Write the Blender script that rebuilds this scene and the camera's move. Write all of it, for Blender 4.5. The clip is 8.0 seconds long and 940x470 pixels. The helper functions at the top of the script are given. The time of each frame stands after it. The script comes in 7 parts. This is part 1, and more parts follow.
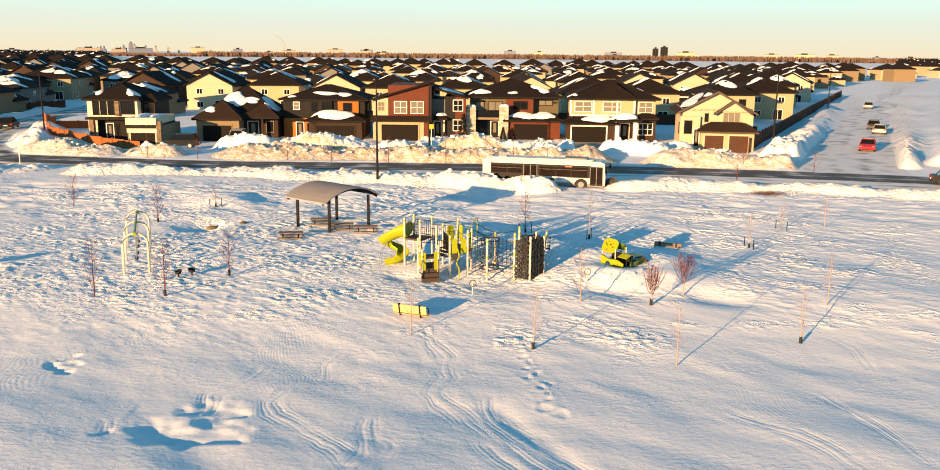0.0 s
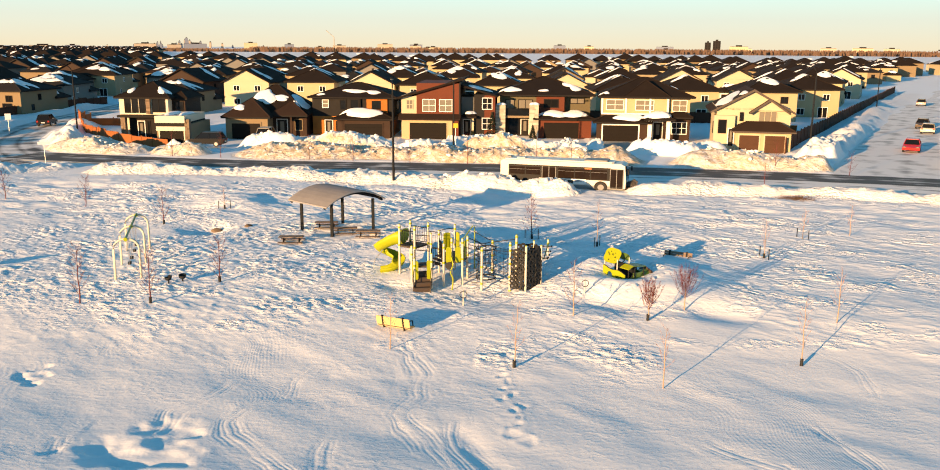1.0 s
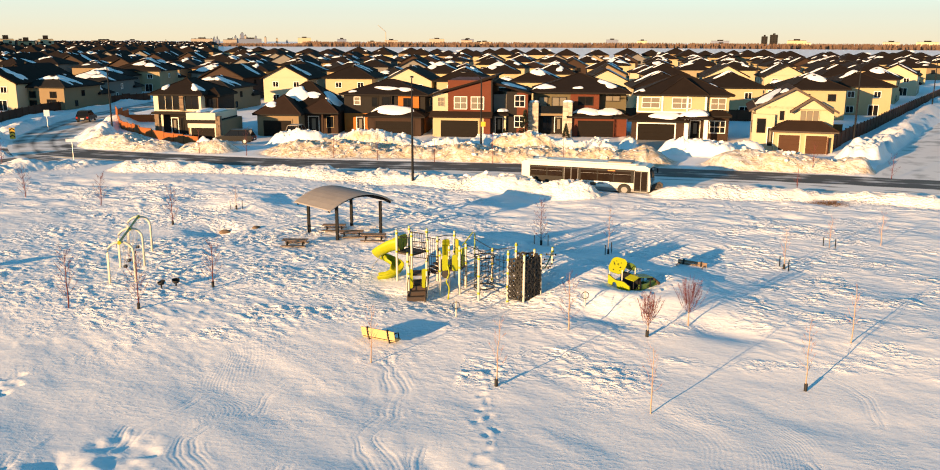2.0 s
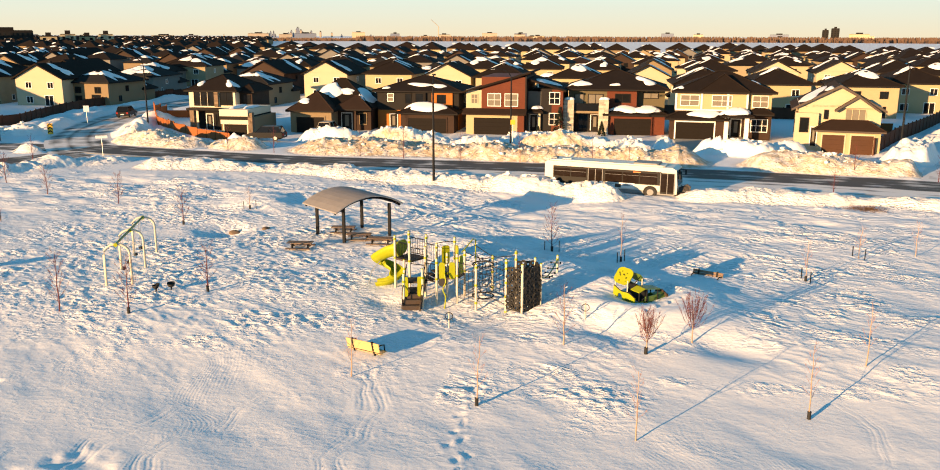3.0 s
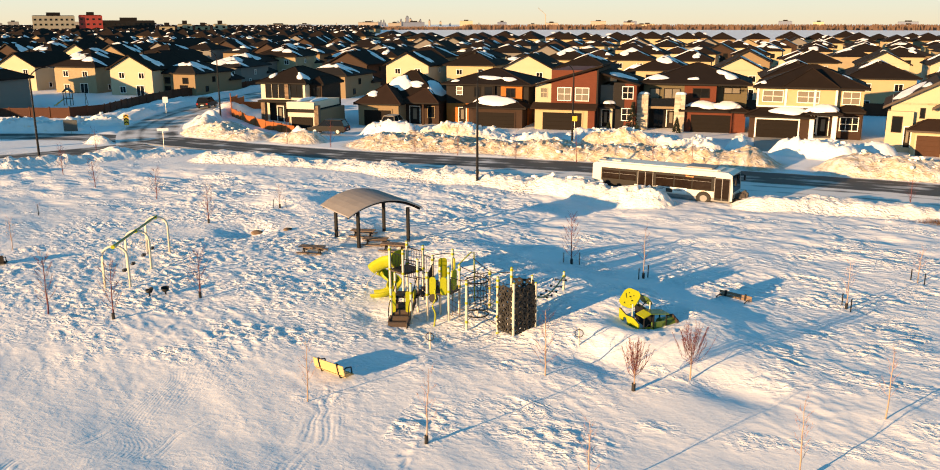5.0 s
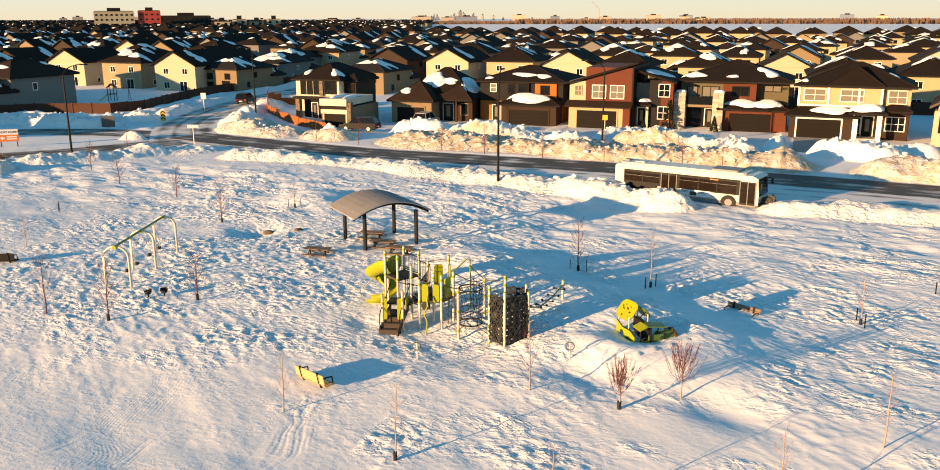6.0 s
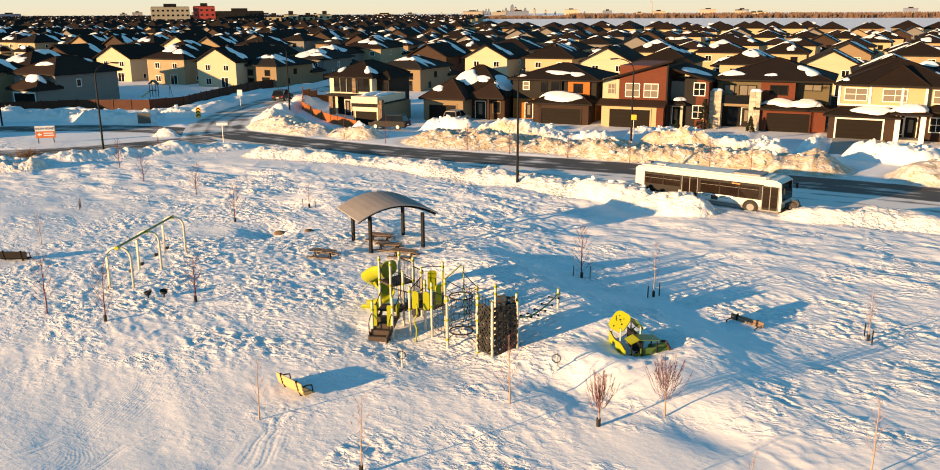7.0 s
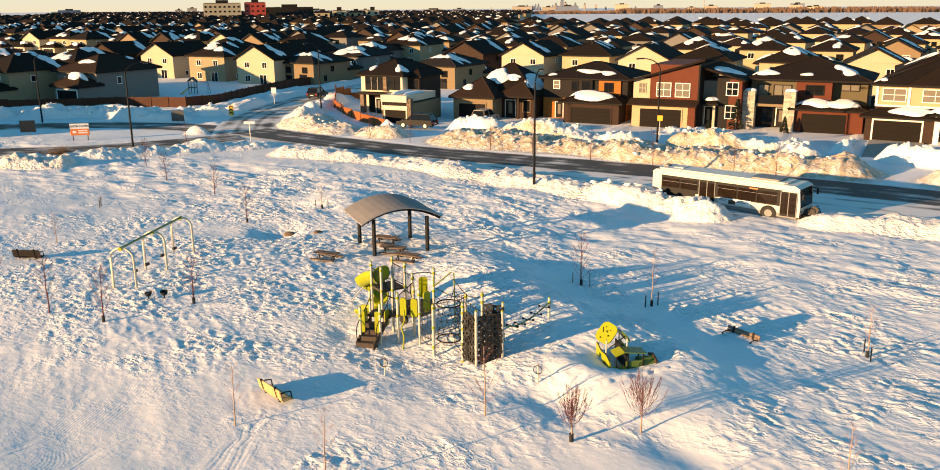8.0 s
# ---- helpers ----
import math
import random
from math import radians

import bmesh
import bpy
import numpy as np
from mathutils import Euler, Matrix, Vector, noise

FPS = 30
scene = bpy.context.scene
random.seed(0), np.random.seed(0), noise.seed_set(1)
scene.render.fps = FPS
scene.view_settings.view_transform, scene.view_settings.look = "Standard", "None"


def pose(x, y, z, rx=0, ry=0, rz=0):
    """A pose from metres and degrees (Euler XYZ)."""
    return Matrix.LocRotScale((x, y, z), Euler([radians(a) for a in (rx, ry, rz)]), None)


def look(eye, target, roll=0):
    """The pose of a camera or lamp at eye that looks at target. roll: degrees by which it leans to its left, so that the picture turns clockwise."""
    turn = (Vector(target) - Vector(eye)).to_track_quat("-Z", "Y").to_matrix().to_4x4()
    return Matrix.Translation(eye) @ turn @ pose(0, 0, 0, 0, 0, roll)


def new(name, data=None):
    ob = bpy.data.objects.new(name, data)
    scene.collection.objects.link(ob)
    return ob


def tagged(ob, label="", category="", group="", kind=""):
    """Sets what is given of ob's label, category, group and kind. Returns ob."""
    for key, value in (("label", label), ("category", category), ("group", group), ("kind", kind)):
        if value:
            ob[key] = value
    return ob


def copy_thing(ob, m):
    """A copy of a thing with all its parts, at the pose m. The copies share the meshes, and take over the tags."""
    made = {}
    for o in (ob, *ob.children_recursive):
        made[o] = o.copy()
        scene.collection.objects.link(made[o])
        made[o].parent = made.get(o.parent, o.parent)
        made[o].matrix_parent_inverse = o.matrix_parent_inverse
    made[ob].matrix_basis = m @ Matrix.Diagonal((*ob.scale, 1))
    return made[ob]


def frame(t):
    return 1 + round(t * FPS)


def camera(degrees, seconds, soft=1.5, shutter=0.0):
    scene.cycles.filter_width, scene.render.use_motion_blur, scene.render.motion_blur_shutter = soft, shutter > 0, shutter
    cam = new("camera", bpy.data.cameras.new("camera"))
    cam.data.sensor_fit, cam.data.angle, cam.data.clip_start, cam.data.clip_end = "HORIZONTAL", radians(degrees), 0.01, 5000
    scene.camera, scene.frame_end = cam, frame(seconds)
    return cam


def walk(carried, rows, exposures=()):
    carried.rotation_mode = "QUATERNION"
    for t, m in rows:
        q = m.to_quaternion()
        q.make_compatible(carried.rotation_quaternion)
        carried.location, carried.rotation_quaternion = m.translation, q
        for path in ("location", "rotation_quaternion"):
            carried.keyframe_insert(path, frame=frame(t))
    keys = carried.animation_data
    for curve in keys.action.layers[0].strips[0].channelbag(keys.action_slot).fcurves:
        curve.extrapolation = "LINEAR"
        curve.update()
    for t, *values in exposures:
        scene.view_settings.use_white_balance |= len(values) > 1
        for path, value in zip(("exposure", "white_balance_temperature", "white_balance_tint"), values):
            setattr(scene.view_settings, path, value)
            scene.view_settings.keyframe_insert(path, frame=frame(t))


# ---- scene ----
cam = camera(57.81, 8.0, soft=0.95)
PATH = [
    (0, (3.876, 2.306, 11.173), (3.913, 21.861, 6.975), 0.55),
    (0.5, (5.258, 3.088, 11.384), (4.732, 22.621, 7.121), 0.46),
    (1, (6.570, 3.958, 11.562), (5.470, 23.453, 7.233), 0.39),
    (1.5, (7.822, 4.895, 11.713), (6.137, 24.334, 7.319), 0.33),
    (2, (9.018, 5.879, 11.844), (6.743, 25.243, 7.385), 0.27),
    (2.5, (10.167, 6.893, 11.961), (7.296, 26.162, 7.437), 0.22),
    (3, (11.273, 7.921, 12.070), (7.806, 27.076, 7.480), 0.17),
    (3.5, (12.344, 8.949, 12.174), (8.281, 27.970, 7.519), 0.12),
    (4, (13.386, 9.964, 12.279), (8.730, 28.834, 7.560), 0.07),
    (4.5, (14.405, 10.958, 12.389), (9.163, 29.656, 7.604), 0.02),
    (5, (15.407, 11.922, 12.506), (9.587, 30.432, 7.658), -0.04),
    (5.5, (16.399, 12.848, 12.633), (10.011, 31.154, 7.722), -0.10),
    (6, (17.384, 13.734, 12.772), (10.443, 31.820, 7.801), -0.16),
    (6.5, (18.371, 14.577, 12.926), (10.889, 32.430, 7.897), -0.23),
    (7, (19.364, 15.376, 13.095), (11.359, 32.985, 8.011), -0.30),
    (7.5, (20.369, 16.132, 13.280), (11.858, 33.487, 8.144), -0.37),
    (8, (21.391, 16.848, 13.480), (12.395, 33.943, 8.298), -0.45),
]
walk(cam, [(t, look(eye, target, roll)) for t, eye, target, roll in PATH], [(0.0, 1.22, 6500, 7), (8.0, 1.16, 6500, 7)])

# ---- world and sun ----
SUN_DIR = Vector((-0.589, -0.808, 0.0)).normalized()
SUN_EL = radians(7.8)
world = bpy.data.worlds.new("winter_sky")
scene.world = world
world.use_nodes = True
wn = world.node_tree.nodes
sky = wn.new("ShaderNodeTexSky")
sky.sky_type = "NISHITA"
sky.sun_disc = False
sky.sun_elevation = SUN_EL
sky.sun_rotation = math.atan2(SUN_DIR.x, SUN_DIR.y)
sky.air_density, sky.dust_density, sky.ozone_density = 1.0, 0.0, 3.0
wl = world.node_tree.links
wn["Background"].inputs["Strength"].default_value = 0.083
# winter haze that pales the sky all round towards the horizon
coord, split, ramp, joined = wn.new("ShaderNodeTexCoord"), wn.new("ShaderNodeSeparateXYZ"), wn.new("ShaderNodeValToRGB"), wn.new("ShaderNodeMix")
wl.new(coord.outputs["Generated"], split.inputs[0])
wl.new(split.outputs[2], ramp.inputs[0])
stops = ramp.color_ramp
stops.elements[0].position, stops.elements[0].color = 0.0, (4.9, 4.2, 3.0, 1)
stops.elements[1].position, stops.elements[1].color = 0.6, (0, 0, 0, 1)
for at_z, tone in ((0.025, (4.5, 4.5, 3.7, 1)), (0.052, (4.0, 4.6, 4.2, 1)), (0.1, (3.75, 4.15, 4.25, 1)), (0.25, (1.1, 1.3, 1.4, 1))):
    stops.elements.new(at_z).color = tone
joined.data_type, joined.blend_type = "RGBA", "ADD"
joined.inputs[0].default_value = 1.0
clear = wn.new("ShaderNodeMix")
clear.data_type, clear.blend_type = "RGBA", "MULTIPLY"
clear.inputs[0].default_value, clear.inputs[7].default_value = 1.0, (0.37, 1.10, 1.08, 1)
wl.new(sky.outputs[0], clear.inputs[6])
veil, dim = wn.new("ShaderNodeMapRange"), wn.new("ShaderNodeMix")
veil.inputs[1].default_value, veil.inputs[2].default_value = 0.03, 0.3
wl.new(split.outputs[2], veil.inputs[0])
dim.data_type, dim.inputs[6].default_value = "RGBA", (0, 0, 0, 1)
wl.new(veil.outputs[0], dim.inputs[0])
wl.new(clear.outputs[2], dim.inputs[7])
wl.new(dim.outputs[2], joined.inputs[6])
wl.new(ramp.outputs[0], joined.inputs[7])
wl.new(joined.outputs[2], wn["Background"].inputs["Color"])

sun = new("sun", bpy.data.lights.new("sun", "SUN"))
sun.data.energy, sun.data.angle, sun.data.color = 5.6, radians(0.53), (1.0, 0.585, 0.27)
to_sun = SUN_DIR * math.cos(SUN_EL) + Vector((0, 0, math.sin(SUN_EL)))
sun.matrix_world = look((0, 0, 80), Vector((0, 0, 80)) - to_sun)


# ---- materials ----
def material(name, base, rough=0.8, metal=0.0, vary=0.25, grain=6.0, bump=0.15, size=1.0, tone=None, per_object=0.0, spec=0.5):
    """A surface with stains at a large scale, grain at a small one and fine relief; sizes in metres."""
    m = bpy.data.materials.new(name)
    m.use_nodes = True
    n, l = m.node_tree.nodes, m.node_tree.links
    b = n["Principled BSDF"]
    b.inputs["Roughness"].default_value, b.inputs["Metallic"].default_value = rough, metal
    b.inputs["Specular IOR Level"].default_value = spec
    co = n.new("ShaderNodeTexCoord")
    big, fine = n.new("ShaderNodeTexNoise"), n.new("ShaderNodeTexNoise")
    big.inputs["Scale"].default_value, big.inputs["Detail"].default_value = 0.9 / size, 4
    fine.inputs["Scale"].default_value, fine.inputs["Detail"].default_value = grain / size, 3
    for t in (big, fine):
        l.new(co.outputs["Object"], t.inputs["Vector"])
    mix = n.new("ShaderNodeMix")
    mix.data_type = "RGBA"
    other = tone or [c * (1 - vary) for c in base]
    mix.inputs[6].default_value, mix.inputs[7].default_value = (*base, 1), (*other, 1)
    avg = n.new("ShaderNodeMath")
    avg.operation = "MULTIPLY_ADD"
    l.new(big.outputs["Fac"], avg.inputs[0])
    avg.inputs[1].default_value = 0.9
    sub = n.new("ShaderNodeMath")
    sub.operation = "MULTIPLY_ADD"
    l.new(fine.outputs["Fac"], sub.inputs[0])
    sub.inputs[1].default_value, sub.inputs[2].default_value = 0.6, -0.25
    l.new(sub.outputs[0], avg.inputs[2])
    l.new(avg.outputs[0], mix.inputs[0])
    out = mix.outputs[2]
    if per_object:
        info, hsv, rng = n.new("ShaderNodeObjectInfo"), n.new("ShaderNodeHueSaturation"), n.new("ShaderNodeMapRange")
        rng.inputs[3].default_value, rng.inputs[4].default_value = 1 - per_object, 1 + per_object
        l.new(info.outputs["Random"], rng.inputs[0])
        l.new(rng.outputs[0], hsv.inputs["Value"])
        l.new(out, hsv.inputs["Color"])
        out = hsv.outputs[0]
    l.new(out, b.inputs["Base Color"])
    if bump:
        bp = n.new("ShaderNodeBump")
        bp.inputs["Strength"].default_value, bp.inputs["Distance"].default_value = bump, 0.02 * size
        l.new(fine.outputs["Fac"], bp.inputs["Height"])
        l.new(bp.outputs[0], b.inputs["Normal"])
    return m


def boards(name, base, pitch, vertical=False, vary=0.3, bump=0.5, rough=0.7, per_object=0.0):
    """Lapped siding or boards: dark joints every pitch metres, grain along the board."""
    m = material(name, base, rough, vary=vary, grain=9, bump=0, per_object=per_object, spec=0.15)
    n, l = m.node_tree.nodes, m.node_tree.links
    b = n["Principled BSDF"]
    co, sep, mul, fr = n.new("ShaderNodeTexCoord"), n.new("ShaderNodeSeparateXYZ"), n.new("ShaderNodeMath"), n.new("ShaderNodeMath")
    l.new(co.outputs["Object"], sep.inputs[0])
    add = n.new("ShaderNodeMath")
    add.operation = "ADD"
    l.new(sep.outputs[0], add.inputs[0])
    l.new(sep.outputs[1], add.inputs[1])
    l.new(add.outputs[0] if vertical else sep.outputs[2], mul.inputs[0])
    mul.operation, mul.inputs[1].default_value = "MULTIPLY", 1 / pitch
    fr.operation = "FRACT"
    l.new(mul.outputs[0], fr.inputs[0])
    bp = n.new("ShaderNodeBump")
    bp.inputs["Strength"].default_value, bp.inputs["Distance"].default_value = bump, 0.03
    l.new(fr.outputs[0], bp.inputs["Height"])
    l.new(bp.outputs[0], b.inputs["Normal"])
    return m


def snow_material(name, base=(0.86, 0.87, 0.88), dirt=True, fine=1.0):
    m = bpy.data.materials.new(name)
    m.use_nodes = True
    n, l = m.node_tree.nodes, m.node_tree.links
    b = n["Principled BSDF"]
    b.inputs["Roughness"].default_value = 0.75
    b.inputs["Specular IOR Level"].default_value = 0.25
    geo = n.new("ShaderNodeNewGeometry")
    noises = []
    for scale, detail in ((0.25, 4), (1.6, 5), (7.0, 4)):
        t = n.new("ShaderNodeTexNoise")
        t.inputs["Scale"].default_value, t.inputs["Detail"].default_value = scale, detail
        l.new(geo.outputs["Position"], t.inputs["Vector"])
        noises.append(t)
    mix = n.new("ShaderNodeMix")
    mix.data_type = "RGBA"
    mix.inputs[6].default_value, mix.inputs[7].default_value = (*base, 1), (base[0] * 0.93, base[1] * 0.94, base[2] * 0.97, 1)
    l.new(noises[0].outputs["Fac"], mix.inputs[0])
    out = mix.outputs[2]
    if dirt:
        att = n.new("ShaderNodeAttribute")
        att.attribute_name = "grime"
        ramp, mul, mix2 = n.new("ShaderNodeMapRange"), n.new("ShaderNodeMath"), n.new("ShaderNodeMix")
        ramp.inputs[1].default_value, ramp.inputs[2].default_value = 0.30, 0.66
        l.new(noises[1].outputs["Fac"], ramp.inputs[0])
        mul.operation = "MULTIPLY"
        l.new(att.outputs["Fac"], mul.inputs[0])
        lift = n.new("ShaderNodeMath")
        lift.operation, lift.inputs[1].default_value, lift.inputs[2].default_value = "MULTIPLY_ADD", 0.7, 0.3
        l.new(ramp.outputs[0], lift.inputs[0])
        l.new(lift.outputs[0], mul.inputs[1])
        mix2.data_type = "RGBA"
        mix2.inputs[7].default_value = (0.50, 0.40, 0.28, 1)
        l.new(out, mix2.inputs[6])
        l.new(mul.outputs[0], mix2.inputs[0])
        out = mix2.outputs[2]
    l.new(out, b.inputs["Base Color"])
    # wind crust drawn out across the light, strongest where the snow is broken
    turn, streak = n.new("ShaderNodeMapping"), n.new("ShaderNodeTexNoise")
    turn.inputs["Rotation"].default_value = (0, 0, radians(36))
    turn.inputs["Scale"].default_value = (2.7, 4.3, 2.6)
    streak.inputs["Scale"].default_value, streak.inputs["Detail"].default_value, streak.inputs["Distortion"].default_value = 1.1, 6, 0.35
    l.new(geo.outputs["Position"], turn.inputs["Vector"])
    l.new(turn.outputs[0], streak.inputs["Vector"])
    b0 = n.new("ShaderNodeBump")
    b0.inputs["Distance"].default_value = 0.09 if dirt else 0.22
    if dirt:
        broken = n.new("ShaderNodeAttribute")
        broken.attribute_name = "broken"
        l.new(broken.outputs["Fac"], b0.inputs["Strength"])
    else:
        b0.inputs["Strength"].default_value = 0.2
    if not dirt:
        l.new(streak.outputs["Fac"], b0.inputs["Height"])
    if dirt:
        crisp = n.new("ShaderNodeMapRange")
        crisp.inputs[1].default_value, crisp.inputs[2].default_value = 0.40, 0.66
        crisp.interpolation_type = "SMOOTHSTEP"
        l.new(streak.outputs["Fac"], crisp.inputs[0])
        l.new(crisp.outputs[0], b0.inputs["Height"])
    last = b0
    if dirt:
        # fine parallel layers that the wind has cut out
        phase, amount, wave, turns = n.new("ShaderNodeAttribute"), n.new("ShaderNodeAttribute"), n.new("ShaderNodeMath"), n.new("ShaderNodeMath")
        phase.attribute_name, amount.attribute_name = "layer", "layered"
        turns.operation, turns.inputs[1].default_value = "MULTIPLY", 2 * math.pi / 0.17
        wave.operation = "SINE"
        l.new(phase.outputs["Fac"], turns.inputs[0])
        l.new(turns.outputs[0], wave.inputs[0])
        last = n.new("ShaderNodeBump")
        last.inputs["Distance"].default_value = 0.006
        l.new(amount.outputs["Fac"], last.inputs["Strength"])
        l.new(wave.outputs[0], last.inputs["Height"])
        l.new(b0.outputs[0], last.inputs["Normal"])
    b1, b2 = n.new("ShaderNodeBump"), n.new("ShaderNodeBump")
    l.new(last.outputs[0], b1.inputs["Normal"])
    b1.inputs["Strength"].default_value, b1.inputs["Distance"].default_value = 0.08 * fine, 0.10
    b2.inputs["Strength"].default_value, b2.inputs["Distance"].default_value = 0.12 * fine, 0.03
    l.new(noises[1].outputs["Fac"], b1.inputs["Height"])
    l.new(noises[2].outputs["Fac"], b2.inputs["Height"])
    l.new(b1.outputs[0], b2.inputs["Normal"])
    l.new(b2.outputs[0], b.inputs["Normal"])
    return m


SNOW = snow_material("snow")
ROOF_SNOW = snow_material("roof_snow", dirt=False, fine=0.7)
SHINGLE = material("asphalt_shingle", (0.019, 0.0125, 0.009), 0.95, vary=0.5, grain=14, bump=0.4, spec=0.15)
SHINGLE_BROWN = material("brown_shingle", (0.034, 0.020, 0.014), 0.95, vary=0.4, grain=14, bump=0.4, spec=0.15)
SHINGLE_GREY = material("grey_shingle", (0.024, 0.022, 0.021), 0.95, vary=0.4, grain=14, bump=0.4, spec=0.15)
CREAM = material("cream_stucco", (0.42, 0.335, 0.195), 0.9, vary=0.12, grain=20, bump=0.2)
PALE = material("pale_stucco", (0.47, 0.40, 0.275), 0.9, vary=0.1, grain=20, bump=0.2)
WHITE_STUCCO = material("white_stucco", (0.62, 0.56, 0.44), 0.9, vary=0.1, grain=20, bump=0.2)
TAN = material("tan_stucco", (0.22, 0.16, 0.09), 0.9, vary=0.12, grain=20, bump=0.2)
OLIVE = material("olive_stucco", (0.11, 0.092, 0.052), 0.9, vary=0.15, grain=20, bump=0.2)
GREY_STUCCO = material("grey_stucco", (0.17, 0.16, 0.145), 0.9, vary=0.12, grain=20, bump=0.2)
WHITE_TRIM = material("white_trim", (0.78, 0.76, 0.72), 0.6, vary=0.08, bump=0.05)
DARK_TRIM = material("dark_trim", (0.018, 0.016, 0.015), 0.7, vary=0.2, bump=0.05, spec=0.1)
BROWN_TRIM = material("brown_trim", (0.06, 0.04, 0.028), 0.6, vary=0.2, bump=0.05)
SIDING_BROWN = boards("brown_siding", (0.044, 0.026, 0.018), 0.16)
SIDING_DARK = boards("charcoal_siding", (0.02, 0.018, 0.017), 0.16)
SIDING_RED = boards("cedar_red_panel", (0.13, 0.038, 0.020), 0.30)
SIDING_ORANGE = boards("cedar_orange_board", (0.42, 0.145, 0.03), 0.15)
SIDING_CREAM = boards("cream_siding", (0.36, 0.29, 0.18), 0.15)
GARAGE_DARK = boards("dark_garage_door", (0.010, 0.007, 0.005), 0.53)
GARAGE_BROWN = boards("brown_garage_door", (0.075, 0.036, 0.02), 0.53)
# weathered boards, darkened further for the shade on the long west fence
FENCE_DARK = boards("weathered_fence", (0.085, 0.034, 0.02), 0.14, vertical=True, per_object=0.12)
FENCE_ORANGE = boards("new_cedar_fence", (0.30, 0.10, 0.03), 0.14, vertical=True, per_object=0.12)
BRICK_MAT = material("brown_stone", (0.20, 0.14, 0.09), 0.9, vary=0.35, grain=10, bump=0.3, per_object=0.35)
STONE = material("ledge_stone", (0.46, 0.41, 0.33), 0.9, vary=0.3, grain=10, bump=0.3, per_object=0.3)
CONCRETE = material("concrete", (0.42, 0.40, 0.36), 0.9, vary=0.25, grain=10)
LIME = material("lime_plastic", (0.31, 0.34, 0.004), 0.45, vary=0.18, bump=0.05, spec=0.3)
POST = material("beige_powder_coat", (0.56, 0.52, 0.42), 0.45, vary=0.12, bump=0.05)
BLACK = material("black_rubber", (0.009, 0.009, 0.009), 0.75, vary=0.3, bump=0.2)
DECK = material("brown_deck", (0.05, 0.036, 0.028), 0.7, vary=0.3)
STEEL = material("dark_steel", (0.011, 0.012, 0.014), 0.6, 0.0, vary=0.2, bump=0.05, spec=0.15)
GALV = material("galvanised_steel", (0.5, 0.5, 0.48), 0.4, 0.7, vary=0.2, bump=0.05)
SLAT = material("bench_slat", (0.52, 0.36, 0.15), 0.6, vary=0.25, grain=12)
TABLE_WOOD = material("weathered_table_board", (0.20, 0.135, 0.09), 0.75, vary=0.35, grain=12)
BARK = material("birch_bark", (0.42, 0.30, 0.22), 0.85, vary=0.45, grain=15, bump=0.4)
TWIG = material("red_twig", (0.14, 0.03, 0.027), 0.85, vary=0.4, grain=15, bump=0.2)
TWIG_PINK = material("pale_twig", (0.36, 0.20, 0.17), 0.85, vary=0.4, grain=15, bump=0.2)
WHITE_PAINT = material("white_paint", (0.74, 0.75, 0.75), 0.35, vary=0.12, bump=0.03)
SIGN_GREY = material("sign_back", (0.09, 0.095, 0.09), 0.6, vary=0.2)
YELLOW = material("yellow_sign", (0.75, 0.45, 0.03), 0.5, vary=0.15, bump=0.03)
ORANGE = material("orange_sign", (0.62, 0.17, 0.03), 0.5, vary=0.15, bump=0.03)
SPRUCE = material("spruce_needles", (0.022, 0.035, 0.018), 0.9, vary=0.4, grain=20, bump=0.3)


def glass_material(name, base, rough=0.015):
    m = material(name, base, rough, vary=0.25, bump=0.0, spec=0.25)
    return m


GLASS = glass_material("window_glass", (0.010, 0.011, 0.012))
GLASS_BLIND = material("window_with_blind", (0.20, 0.18, 0.145), 0.2, vary=0.3, bump=0.0, spec=0.3)


